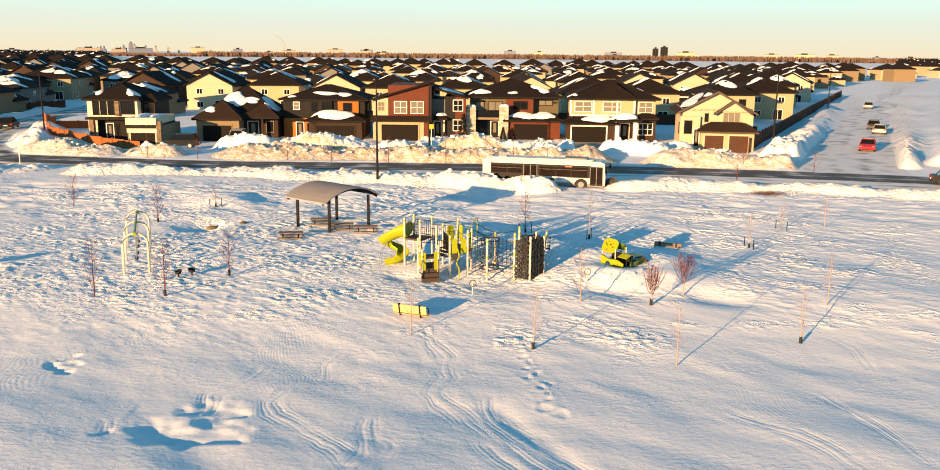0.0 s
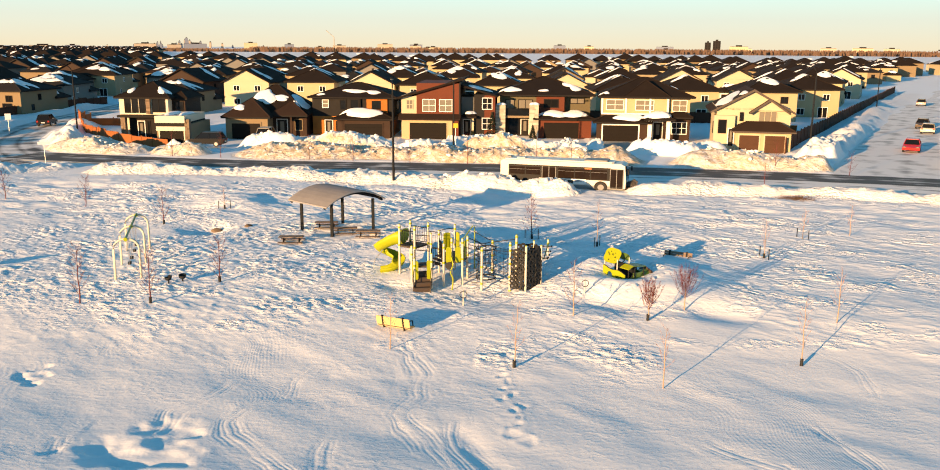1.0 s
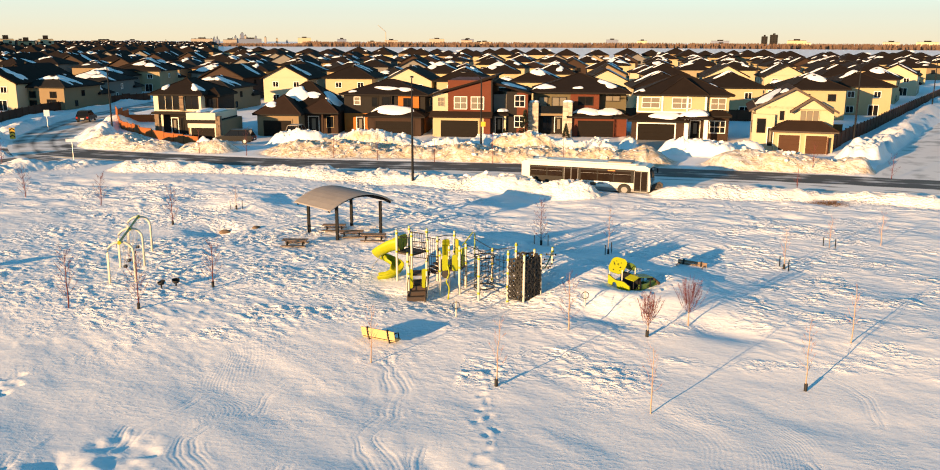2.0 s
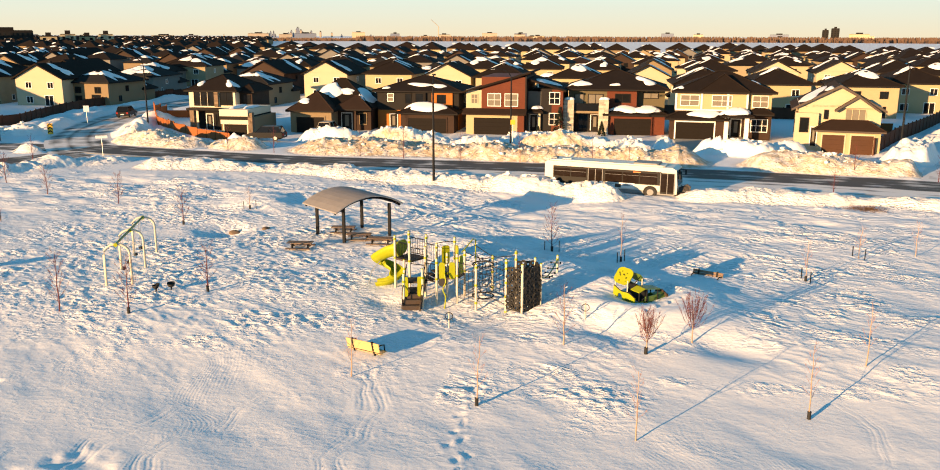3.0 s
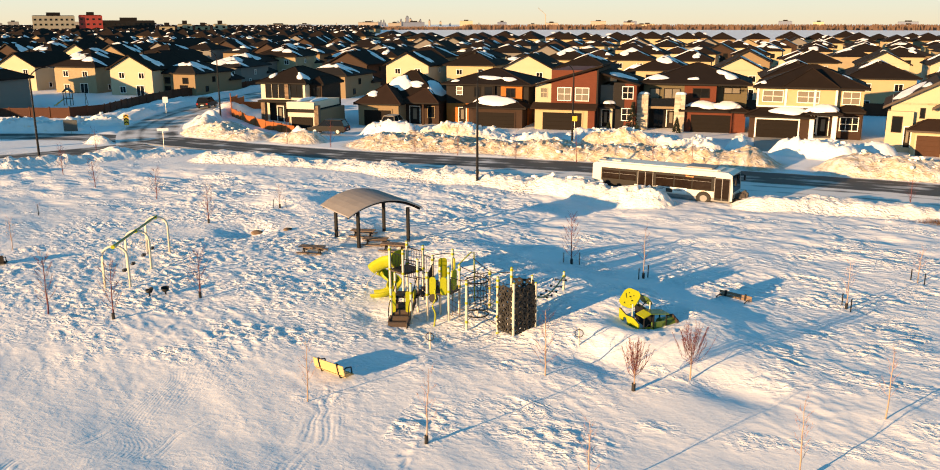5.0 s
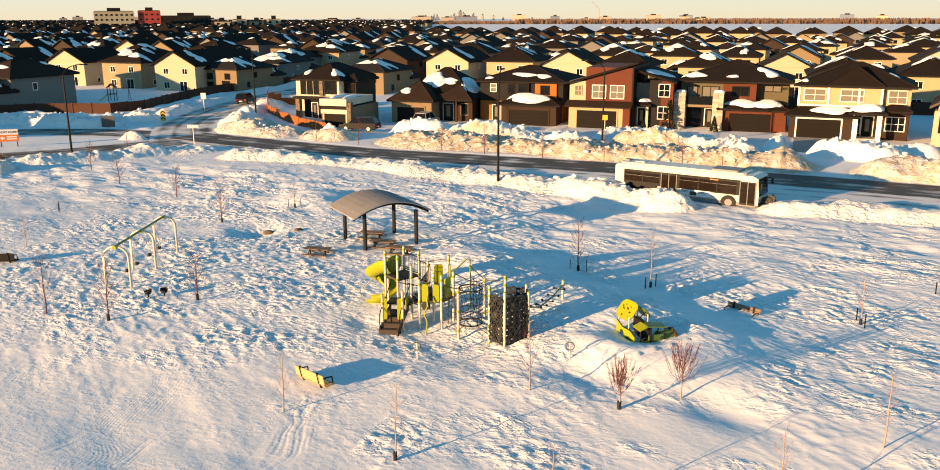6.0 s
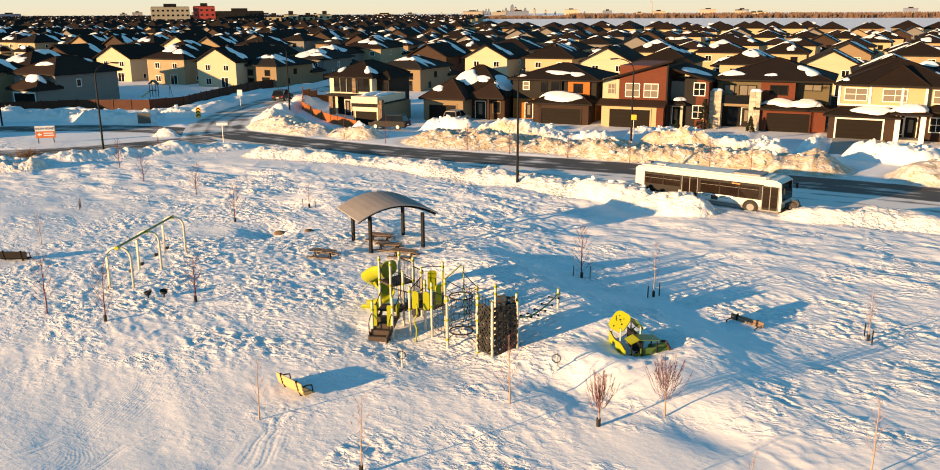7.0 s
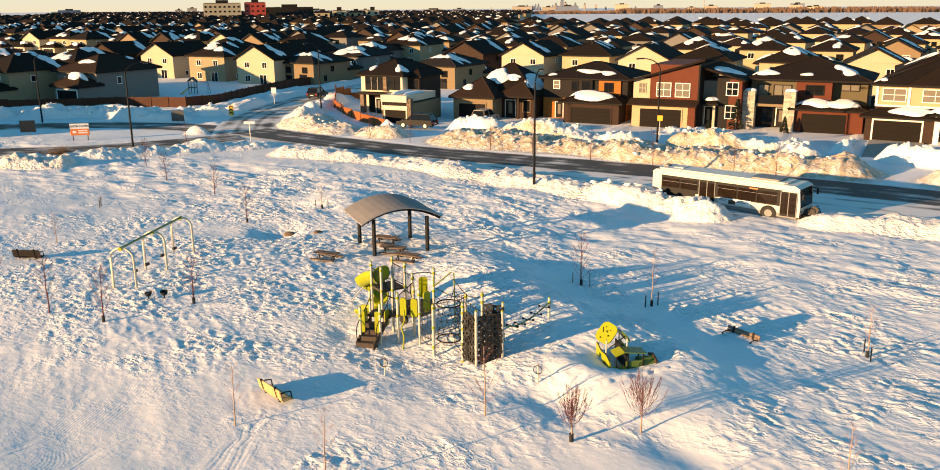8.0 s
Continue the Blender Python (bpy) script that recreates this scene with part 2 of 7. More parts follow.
# ---- mesh helpers ----
class Mesh:
    """Collects plain boxes, tubes and sheets into one mesh."""

    def __init__(self):
        self.v, self.f = [], []

    def add(self, verts, faces):
        o = len(self.v)
        self.v += [tuple(p) for p in verts]
        self.f += [tuple(o + i for i in f) for f in faces]
        return self

    def box(self, x0, x1, y0, y1, z0, z1, bevel=0.0):
        c = min(bevel, (x1 - x0) / 3, (y1 - y0) / 3)
        if c > 0:
            ring = [(x0 + c, y0), (x1 - c, y0), (x1, y0 + c), (x1, y1 - c), (x1 - c, y1), (x0 + c, y1), (x0, y1 - c), (x0, y0 + c)]
        else:
            ring = [(x0, y0), (x1, y0), (x1, y1), (x0, y1)]
        n = len(ring)
        verts = [(x, y, z0) for x, y in ring] + [(x, y, z1) for x, y in ring]
        faces = [tuple(range(n))[::-1], tuple(range(n, 2 * n))] + [(i, (i + 1) % n, n + (i + 1) % n, n + i) for i in range(n)]
        return self.add(verts, faces)

    def obox(self, m, sx, sy, sz, bevel=0.0):
        """A box of that size centred on the pose m."""
        other = Mesh().box(-sx / 2, sx / 2, -sy / 2, sy / 2, -sz / 2, sz / 2, bevel)
        return self.add([m @ Vector(p) for p in other.v], other.f)

    def tube(self, pts, r, n=8, r1=None, cap=True):
        pts = [Vector(p) for p in pts]
        rings = []
        for i, p in enumerate(pts):
            d = (pts[min(i + 1, len(pts) - 1)] - pts[max(i - 1, 0)])
            d = d.normalized() if d.length > 1e-9 else Vector((0, 0, 1))
            a = d.cross(Vector((0, 0, 1)) if abs(d.z) < 0.95 else Vector((1, 0, 0))).normalized()
            b = d.cross(a)
            rad = r + ((r if r1 is None else r1) - r) * i / max(1, len(pts) - 1)
            rings.append([p + (a * math.cos(2 * math.pi * k / n) + b * math.sin(2 * math.pi * k / n)) * rad for k in range(n)])
        verts = [p for ring in rings for p in ring]
        faces = [(i * n + k, i * n + (k + 1) % n, (i + 1) * n + (k + 1) % n, (i + 1) * n + k) for i in range(len(pts) - 1) for k in range(n)]
        if cap:
            faces += [tuple(range(n))[::-1], tuple((len(pts) - 1) * n + k for k in range(n))]
        return self.add(verts, faces)

    def prism(self, outline, depth_axis, a, b):
        """An outline (u, v) pushed from a to b along an axis: 'x' takes (y, z), 'y' takes (x, z), 'z' takes (x, y)."""
        put = {"x": lambda u, v, d: (d, u, v), "y": lambda u, v, d: (u, d, v), "z": lambda u, v, d: (u, v, d)}[depth_axis]
        n = len(outline)
        verts = [put(u, v, a) for u, v in outline] + [put(u, v, b) for u, v in outline]
        faces = [tuple(range(n)), tuple(range(n, 2 * n))[::-1]] + [(i, n + i, n + (i + 1) % n, (i + 1) % n) for i in range(n)]
        return self.add(verts, faces)

    def data(self, name, smooth=False):
        me = bpy.data.meshes.new(name)
        me.from_pydata(self.v, [], self.f)
        bm = bmesh.new()
        bm.from_mesh(me)
        bmesh.ops.recalc_face_normals(bm, faces=bm.faces)
        bm.to_mesh(me)
        bm.free()
        if smooth:
            me.polygons.foreach_set("use_smooth", [True] * len(me.polygons))
        return me


def part(name, mesh, mat, parent, label="", smooth=False):
    """One mesh object under a thing or under a part."""
    me = mesh if isinstance(mesh, bpy.types.Mesh) else mesh.data(name, smooth)
    if mat and not me.materials:
        me.materials.append(mat)
    ob = new(name, me)
    ob.parent = parent
    if label:
        tagged(ob, label)
    return ob


def thing(name, m, label, category, group="", kind=""):
    ob = new(name)
    ob.matrix_basis = m
    return tagged(ob, label, category, group, kind)


def solid(name, mesh, mat, label, category, kind="", smooth=False, group=""):
    ob = part(name, mesh, mat, None, "", smooth)
    return tagged(ob, label, category, group, kind)


# ---- value noise and the lie of the snow ----
def _hash(ix, iy, seed):
    h = (ix.astype(np.int64) * 374761393 + iy.astype(np.int64) * 668265263 + seed * 982451653) & 0x7FFFFFFF
    h = ((h ^ (h >> 13)) * 1274126177) & 0x7FFFFFFF
    return ((h ^ (h >> 16)) & 0xFFFF) / 65535.0


def vnoise(x, y, seed=0):
    """Smooth noise from -1 to 1 with features one unit wide."""
    x, y = np.asarray(x, float), np.asarray(y, float)
    ix, iy = np.floor(x), np.floor(y)
    fx, fy = x - ix, y - iy
    fx, fy = fx * fx * fx * (fx * (fx * 6 - 15) + 10), fy * fy * fy * (fy * (fy * 6 - 15) + 10)
    a, b = _hash(ix, iy, seed), _hash(ix + 1, iy, seed)
    c, d = _hash(ix, iy + 1, seed), _hash(ix + 1, iy + 1, seed)
    return 2 * ((a + (b - a) * fx) * (1 - fy) + (c + (d - c) * fx) * fy) - 1


def fbm(x, y, seed=0, octaves=4, gain=0.5):
    out, amp = 0.0, 1.0
    for k in range(octaves):
        out = out + amp * vnoise(x * 2**k + 17.3 * k, y * 2**k - 9.1 * k, seed + k)
        amp *= gain
    return out


def near_line(x, y, line):
    """Distance to a polyline and how far along it the nearest place lies, in metres."""
    best, along, run = np.full(np.shape(x), 1e9), np.zeros(np.shape(x)), 0.0
    for (x0, y0), (x1, y1) in zip(line[:-1], line[1:]):
        dx, dy = x1 - x0, y1 - y0
        length = math.hypot(dx, dy)
        u = np.clip(((x - x0) * dx + (y - y0) * dy) / length**2, 0, 1)
        d = np.hypot(x - x0 - u * dx, y - y0 - u * dy)
        closer = d < best
        best, along = np.where(closer, d, best), np.where(closer, run + u * length, along)
        run += length
    return best, along
# ---- roads and snow banks in plan ----
MAIN_ROAD = [(-46, 91.0), (-37, 89.0), (-22, 86.5), (-9, 86.5), (2, 86.6), (17, 85.9), (28.5, 84.3), (37, 82.6), (50, 79.2), (70, 72.2), (140, 43.2)]
NEAR_LANE = [(-24, 85.6), (-14, 84.4), (-6, 82.6), (2, 81.4), (18, 80.6), (28, 79.6), (37, 76.6), (50, 73.2), (70, 66.2), (140, 37.2)]
EAST_STREET = [(40, 80), (42.2, 88), (49.6, 103.5), (58.6, 122), (75.5, 157.5), (134.5, 272), (190, 383), (350, 700)]
SIDE_STREET = [(-44, 88), (-50, 95), (-55, 103), (-60, 115), (-65, 135), (-68, 160), (-72, 190)]
WEST_ROAD = [(-46, 90), (-54, 91), (-64, 88.5), (-75, 82), (-88, 70), (-110, 62), (-180, 35)]
LOWER_ROAD = [(-44, 87), (-47, 80), (-53, 72.5), (-64, 65), (-90, 46), (-170, 12)]
ROADS = [(MAIN_ROAD, 2.7), (NEAR_LANE, 3.4), (EAST_STREET, 4.6), (SIDE_STREET, 3.2), (WEST_ROAD, 2.6), (LOWER_ROAD, 2.6)]
# line, half width, height, roughness of the lumps, grime
BANKS = [
    ([(-31, 80.6), (-22, 80.4), (-9, 78.3), (0, 76.4)], 3.0, 0.85, 0.45, 0.35),
    ([(0, 76.2), (7.4, 74.2)], 2.8, 0.9, 0.4, 0.35),
    ([(7.4, 73.6), (10.4, 72.2)], 2.2, 0.85, 0.9, 0.4),
    ([(17.5, 73.6), (22, 74.0), (28, 74.0), (37, 72.4), (50, 68.6), (80, 58)], 2.6, 0.75, 0.35, 0.3),
    ([(-43, 98.0), (-36.5, 95.0)], 4.8, 1.15, 0.4, 0.9),
    ([(-31.0, 94.6), (-28.8, 94.0)], 3.0, 0.95, 0.45, 1.0),
    ([(-19.5, 94.6), (-12, 94.0), (0, 93.4), (9, 92.8), (15.8, 92.2)], 5.2, 1.3, 0.36, 1.2),
    ([(-16, 99.5), (-9, 99.0), (-4, 98.5)], 3.2, 1.9, 0.35, 0.2),
    ([(2, 98.0), (8, 98.5), (13, 97.0)], 3.0, 1.9, 0.35, 0.2),
    ([(20.5, 100.0), (25, 98.5)], 2.6, 1.9, 0.35, 0.2),
    ([(-24.0, 102), (-20, 101.5)], 2.6, 1.9, 0.35, 0.2),
    ([(24.5, 104), (29, 103)], 2.8, 1.9, 0.35, 0.2),
    ([(-33, 101), (-31.5, 104)], 1.8, 1.6, 0.4, 0.1),
    ([(-1.5, 104), (0.5, 108)], 2.2, 2.2, 0.4, 0.1),
    ([(6.5, 103), (8.5, 106)], 2.0, 2.0, 0.4, 0.1),
    ([(15.5, 103), (15.8, 108)], 1.5, 1.8, 0.4, 0.1),
    ([(25.5, 91.0), (35.5, 89.4)], 4.2, 1.35, 0.32, 1.0),
    ([(38.5, 96.5), (44.4, 108), (54.3, 128), (69.6, 160), (107.5, 236)], 3.1, 1.8, 0.55, 0.2),
    ([(48.2, 91.0), (56.5, 106), (65.5, 125), (82.5, 160), (140, 272), (196, 383)], 3.2, 1.6, 0.5, 0.3),
    ([(55.0, 92), (63.0, 106), (72.5, 125), (91, 160), (149, 272), (205, 383)], 3.0, 1.2, 0.35, 0.1),
    ([(-50, 87.5), (-47.5, 92)], 2.2, 1.0, 0.5, 0.3),
    ([(-47, 101.5), (-51, 110), (-57, 128)], 2.6, 1.7, 0.6, 0.2),
    ([(-61.5, 107), (-66.5, 120), (-70, 138), (-73, 160)], 3.2, 1.0, 0.5, 0.2),
    ([(-63.5, 99.0), (-57.5, 101.2)], 2.2, 1.0, 0.8, 0.2),
    ([(-62, 94), (-74, 93), (-90, 84), (-130, 66)], 3.6, 1.3, 0.5, 0.15),
    ([(-38, 82.5), (-41.5, 78.5), (-45, 72), (-52, 66)], 3.0, 0.6, 0.9, 0.2),
    ([(-46.5, 66.5), (-50, 64.5)], 2.0, 0.8, 0.8, 0.6),
    ([(-128, 73), (-108, 83), (-86, 93.2), (-78.5, 98.5), (-67, 101.5), (-65.5, 108), (-70, 120), (-73, 133)], 2.6, 0.75, 0.45, 0.1),
]
MOUNDS = [(14.4, 44.6, 2.0, 0.34), (11.0, 45.3, 1.7, 0.3), (8.6, 44.6, 1.5, 0.14), (-14.5, 66.2, 2.4, 0.5), (0.4, 24.5, 2.2, 0.12)]


# wind-layered bands: line, half width
RUTS = [
    ([(1.4, 38.8), (1.9, 37.1), (2.9, 34.7), (3.3, 32.4), (2.8, 30.8), (3.7, 28.7), (4.8, 26.4), (6.4, 23.8)], 1.0),
    ([(-3.6, 33.8), (-3.9, 32.1), (-4.9, 30.6), (-4.8, 29.1)], 0.8),
    ([(-1.6, 32.4), (-2.2, 31.1), (-2.7, 30), (-2.5, 29), (-1.5, 28), (-0.3, 26.9), (0.6, 25.3)], 0.95),
    ([(1, 29.4), (0.9, 28), (1.1, 26.6), (0.6, 24.4)], 0.8),
    ([(-0.7, 35.7), (-1.2, 33.9), (-1.3, 32.2)], 0.6),
    ([(-7.4, 26.4), (-7.7, 28.2)], 0.6),
    ([(4.2, 31.2), (4.5, 28.8), (5.8, 26.5), (7.4, 24.6), (9, 22.3)], 1.0),
    ([(12.4, 29.8), (13.2, 28.9), (14.3, 27.7), (15, 26.3), (15.9, 24.3)], 1.0),
    ([(16.6, 31.7), (17, 30), (17.6, 28.2), (17.8, 25.8)], 0.9),
    ([(18.6, 32.4), (19.8, 33.9), (20.2, 36), (19.4, 37.6)], 0.6),
]
PLATEAU = [(-2.5, 58.2), (2.2, 55.0), (7.0, 51.0), (11.0, 49.2), (14.6, 47.2), (16.0, 45.4)]


def snow_height(x, y):
    """Height of the snow at plan places (arrays), and how grimy it is."""
    x, y = np.asarray(x, float), np.asarray(y, float)
    park = np.clip((82 - y) / 8, 0, 1) * np.clip((y + 40) / 30, 0, 1)
    # soft swells, then crests drawn out across the light, then trodden lumps
    u, v = 0.59 * x + 0.81 * y, 0.81 * x - 0.59 * y
    fall = np.interp(y, [34, 37, 41, 46, 60, 78], [-0.72, -0.6, -0.32, -0.2, -0.15, 0.0])
    z = fall + 0.10 * fbm(x / 17, y / 17, 3, 3) + park * 0.032 * fbm(v / 5.0, u / 2.6, 11, 3)
    rough = np.clip(0.35 + 1.1 * fbm(x / 8, y / 8, 29, 3), 0, 1) * np.clip((y - 33) / 8, 0.05, 1)
    crest = 1 - np.abs(vnoise(v / 1.5 + 0.5 * vnoise(x, y, 14), u / 0.62, 21))
    z = z + park * rough * 0.028 * crest ** 3
    z = z + park * 0.03 * fbm(x / 3.1, y / 2.3, 25, 2) * np.clip((y - 38) / 6, 0, 1)
    crest = 1 - np.abs(vnoise(v / 0.8, u / 0.36 + 0.4 * vnoise(x / 0.7, y / 0.7, 15), 22))
    z = z + park * rough * 0.028 * crest ** 3
    trod = np.clip(1.25 - np.hypot((x + 7) / 22, (y - 50) / 15) ** 2, 0, 1) + 0.8 * np.clip(1 - np.hypot((x - 7) / 8, (y - 36.5) / 3.5) ** 2, 0, 1) + 0.5 * np.clip(1 - np.abs(y - 68) / 8, 0, 1) * (x < 4) + 0.4 * np.clip(1.3 - np.hypot((x - 20) / 13, (y - 56) / 12) ** 2, 0, 1)
    z = z + park * 0.09 * fbm(x / 2.4, y / 1.5, 26, 4) * np.clip((y - 57) / 6, 0, 1) * np.clip((77 - y) / 4, 0, 1)
    calm = np.clip((y - np.where(x < 5, 36.8, 33.5) - 2.2 * fbm(x / 3.5, y / 3, 44, 3)) / 3.5, 0.22, 1)
    calm = calm * (1 - 0.85 * np.exp(-(((x - 12.2) / 3.2) ** 2 + ((y - 45.6) / 2.2) ** 2) ** 2))
    rough = rough * calm
    trod = np.clip(calm * trod * (0.75 + 0.6 * vnoise(x / 4, y / 4, 41)), 0, 1) * park
    step = lambda q: np.clip(q, 0, 1) ** 2 * (3 - 2 * np.clip(q, 0, 1))
    lumps = 0.03 * step(2.2 * vnoise(v / 0.55 + 0.3 * vnoise(x / 0.5, y / 0.5, 16), u / 0.36, 51)) + 0.042 * step(2.5 * vnoise(x / 0.36, y / 0.3, 52)) - 0.035 * step(3 * vnoise(x / 0.45, y / 0.33, 53) - 0.7)
    z = z + 0.34 * trod * lumps
    # crisp flecks of wind-broken crust
    fleck = calm * np.clip(trod + (0.25 + 0.75 * rough) * np.clip(0.15 + 0.65 * np.clip((y - 54) / 8, 0, 1) + 2.4 * fbm(x / 2.8, y / 1.6, 47, 2), 0, 1), 0, 1) * park
    fleck = fleck * np.clip(0.8 + 1.0 * fbm(x / 1.9 + 3, y / 1.5, 48, 2), 0.3, 1.2)
    z = z + fleck * (0.036 * step(3.0 * vnoise(v / 0.31, u / 0.2, 54) - 0.25) + 0.022 * step(2.6 * vnoise(v / 0.62 + 0.3 * vnoise(x / 0.5, y / 0.5, 56), u / 0.3, 55) - 0.2))
    for mx, my, r, h in MOUNDS:
        d2 = ((x - mx) ** 2 + (y - my) ** 2) / r**2
        z = z + h * np.exp(-d2) * (1 + 0.15 * vnoise(x / 1.3, y / 1.3, 61))
    # the drifted plateau of the playground: gentle towards the sun, a steep lee beyond the crest
    d, s = near_line(x, y, PLATEAU)
    lee = y - np.interp(x, [q[0] for q in PLATEAU], [q[1] for q in PLATEAU])
    d = np.where(lee > 0, d / 2.4, d / 3.4)
    ends = np.clip(np.minimum(s, 24.0 - s) / 5.0, 0, 1)
    z = z + park * 0.62 * np.exp(-d * d) * ends * (1 + 0.25 * vnoise(s / 2.2, s * 0, 65))
    # dug hollows and deep footprints, sharp at the rim
    wx, wy = x + 0.22 * vnoise(x / 0.6, y / 0.6, 17) + 0.12 * vnoise(x / 0.3, y / 0.3, 19), y + 0.3 * vnoise(x / 0.6, y / 0.6, 18)
    for px, py, r, h in [(-6.2, 27.7, 0.42, 0.17), (-5.5, 28.9, 0.32, 0.14), (-4.95, 29.4, 0.3, 0.14), (-4.1, 28.9, 0.42, 0.16), (-4.5, 28.1, 0.36, 0.15), (-3.9, 27.1, 0.5, 0.18), (-5.8, 26.9, 0.46, 0.17), (-5.0, 26.8, 0.42, 0.16), (-7.6, 27.2, 0.2, 0.1), (-12.0, 33.3, 0.22, 0.12), (-11.6, 33.0, 0.2, 0.12), (-11.3, 32.6, 0.2, 0.12), (-11.8, 33.9, 0.18, 0.1), (-11.1, 33.2, 0.16, 0.1)]:
        d2 = ((wx - px) / (r * 1.6)) ** 2 + ((wy - py) / np.where(wy > py, r * 1.7, r * 0.9)) ** 2
        z = z - 0.55 * h * np.exp(-(d2**2)) + 0.04 * h * np.exp(-((np.sqrt(d2) - 1.5) / 0.4) ** 2)
    for k in range(11):
        d2 = ((wx - 6.1 - 0.06 * k - 0.14 * (k % 2) - 0.18 * math.sin(2.7 * k)) / (0.15 + 0.05 * math.sin(k * 5.1))) ** 2 + ((wy - 34.6 + 0.55 * k) / 0.24) ** 2
        z = z - 0.026 * np.exp(-d2 * d2) + 0.012 * np.exp(-((np.sqrt(d2) - 1.6) / 0.5) ** 2)
    # the last two hollows are added to carry the shelter's shadow further out
    for px, py, r, h in [(-13.6, 57.4, 1.5, 0.45), (12.3, 46.6, 1.3, 0.5), (13.4, 47.8, 1.2, 0.3), (0.4, 45.2, 0.9, 0.2), (10.2, 43.5, 1.1, 0.26), (11.6, 42.8, 1.0, 0.2), (15.3, 42.2, 1.0, 0.2), (16.6, 41.4, 1.0, 0.18), (2.9, 40.6, 1.2, 0.14), (3.4, 44.3, 2.3, 0.2), (6.2, 43.9, 1.9, 0.2), (2.6, 67.6, 4.0, 0.3), (6.6, 70.6, 3.6, 0.3)]:
        z = z - h * np.exp(-((x - px) ** 2 + (y - py) ** 2) / r**2)
    # wind-layered bands with a trough along one side, winding from the bench towards the open foreground
    fore = np.clip((41 - y) / 5, 0, 1) * np.clip((y + 10) / 20, 0, 1)
    layer = 0.97 * x + 0.25 * y + 0.9 * fbm(x / 4.5, y / 4.5, 33, 3)
    bend = 0.16 * fbm(x / 1.1, y / 1.6, 36, 2) + 0.35 * vnoise(x / 2.6, y / 3.2, 37)
    layered = 0.17 * fore * np.clip(2.2 * fbm(x / 3.2, y / 4.6, 34, 3) - 0.45, 0, 1)
    z = z + fore * 0.035 * fbm(x / 3.0 + 0.2 * y, y / 3.6, 38, 2)
    for line, wide in RUTS:
        d, s = near_line(x + bend, y, line)
        k = 0.42 * np.clip((wide - d) / 0.6, 0, 1) * np.clip(0.65 + 1.3 * fbm(s / 1.7, d / 0.45, 95, 2), 0, 1) * np.clip(s / 0.8, 0, 1)
        layer = np.where(k > layered, d, layer)
        layered = np.maximum(layered, k)
        z = z + 0.014 * np.cos(d * 2 * math.pi / 0.55) * k - 0.03 * k
        right = np.where(x > np.interp(-y, [-q[1] for q in line], [q[0] for q in line]), d, 9.0)
        z = z - 0.06 * np.exp(-(((right - wide - 0.35) / 0.45) ** 2)) * np.clip(0.4 + vnoise(s / 1.8, s * 0 + wide, 96), 0, 1)
    grime = np.zeros(np.shape(x))
    lump = 0.75 * vnoise(x / 2.4, y / 2.4, 71) + 0.3 * step(1.6 * vnoise(x / 0.9, y / 0.9, 72) + 0.3) + 0.3 * step(1.8 * vnoise(x / 0.42, y / 0.42, 73) + 0.2) - 0.25
    for line, half, high, rough, dirty in BANKS:
        d, s = near_line(x, y, line)
        wave = 1 + 0.25 * vnoise(s / 4.0, s * 0 + high, 81)
        k = np.clip(1 - d / (half * wave), 0, 1)
        k = np.clip(1.25 * k, 0, 1)
        k = k * k * (3 - 2 * k)
        z = np.where(k > 0, np.maximum(z, k * high * (0.85 + rough * lump + 0.2 * vnoise(s / 3.0, s * 0, 91)) - 0.25 * (1 - k)), z)
        grime = np.maximum(grime, dirty * np.clip(k * 3, 0, 1))
    # house lots lie a little higher behind the banks
    yard = np.clip((y - 96) / 8, 0, 1)
    z = z * (1 - 0.4 * yard) + 0.12 * yard * (1 + lump * 0.4)
    z = z - 0.5 * np.clip((y - 99) / 6, 0, 1) * np.clip((140 - y) / 14, 0, 1) * np.clip((44 - np.abs(x + 2)) / 6, 0, 1)
    for line, half in ROADS:
        d, s = near_line(x, y, line)
        k = np.clip((half + 0.9 - d) / 0.9, 0, 1)
        z = z * (1 - k) - 0.10 * k
    # driveways
    for x0, x1, y0, y1 in DRIVES:
        k = np.clip(1.4 - np.maximum(np.abs(x - (x0 + x1) / 2) - (x1 - x0) / 2, 0) / 0.7, 0, 1) * np.clip(1.4 - np.maximum(np.abs(y - (y0 + y1) / 2) - (y1 - y0) / 2, 0) / 0.7, 0, 1)
        k = np.clip(k, 0, 1)
        z = z * (1 - 0.8 * k) - 0.36 * k
    broken = np.clip(0.05 + 0.04 * rough * park + 0.55 * fleck + 0.5 * np.clip(grime * 2, 0, 1), 0, 0.8)
    return z, grime, broken, layer, layered


DRIVES = [(-37.2, -31.8, 101, 106), (-30.6, -25.6, 104, 114), (-16.8, -11.0, 108, 117), (-8.0, -2.8, 109, 116.5), (9.6, 14.9, 110, 119), (17.2, 22.3, 103, 115.5), (31.0, 37.0, 99, 106.5)]


def axis(zones, reach0, reach1, grow=1.1):
    """Grid lines: even within each zone of (from, to, step), then wider and wider out to the horizon."""
    mid = [v for a, b, step in zones for v in np.arange(a, b - step / 2, step)]
    up, s = [mid[-1]], zones[-1][2]
    while up[-1] < reach1:
        s *= grow
        up.append(up[-1] + s)
    down, s = [mid[0]], zones[0][2]
    while down[-1] > reach0:
        s *= grow
        down.append(down[-1] - s)
    return np.array(down[:0:-1] + mid + up[1:])


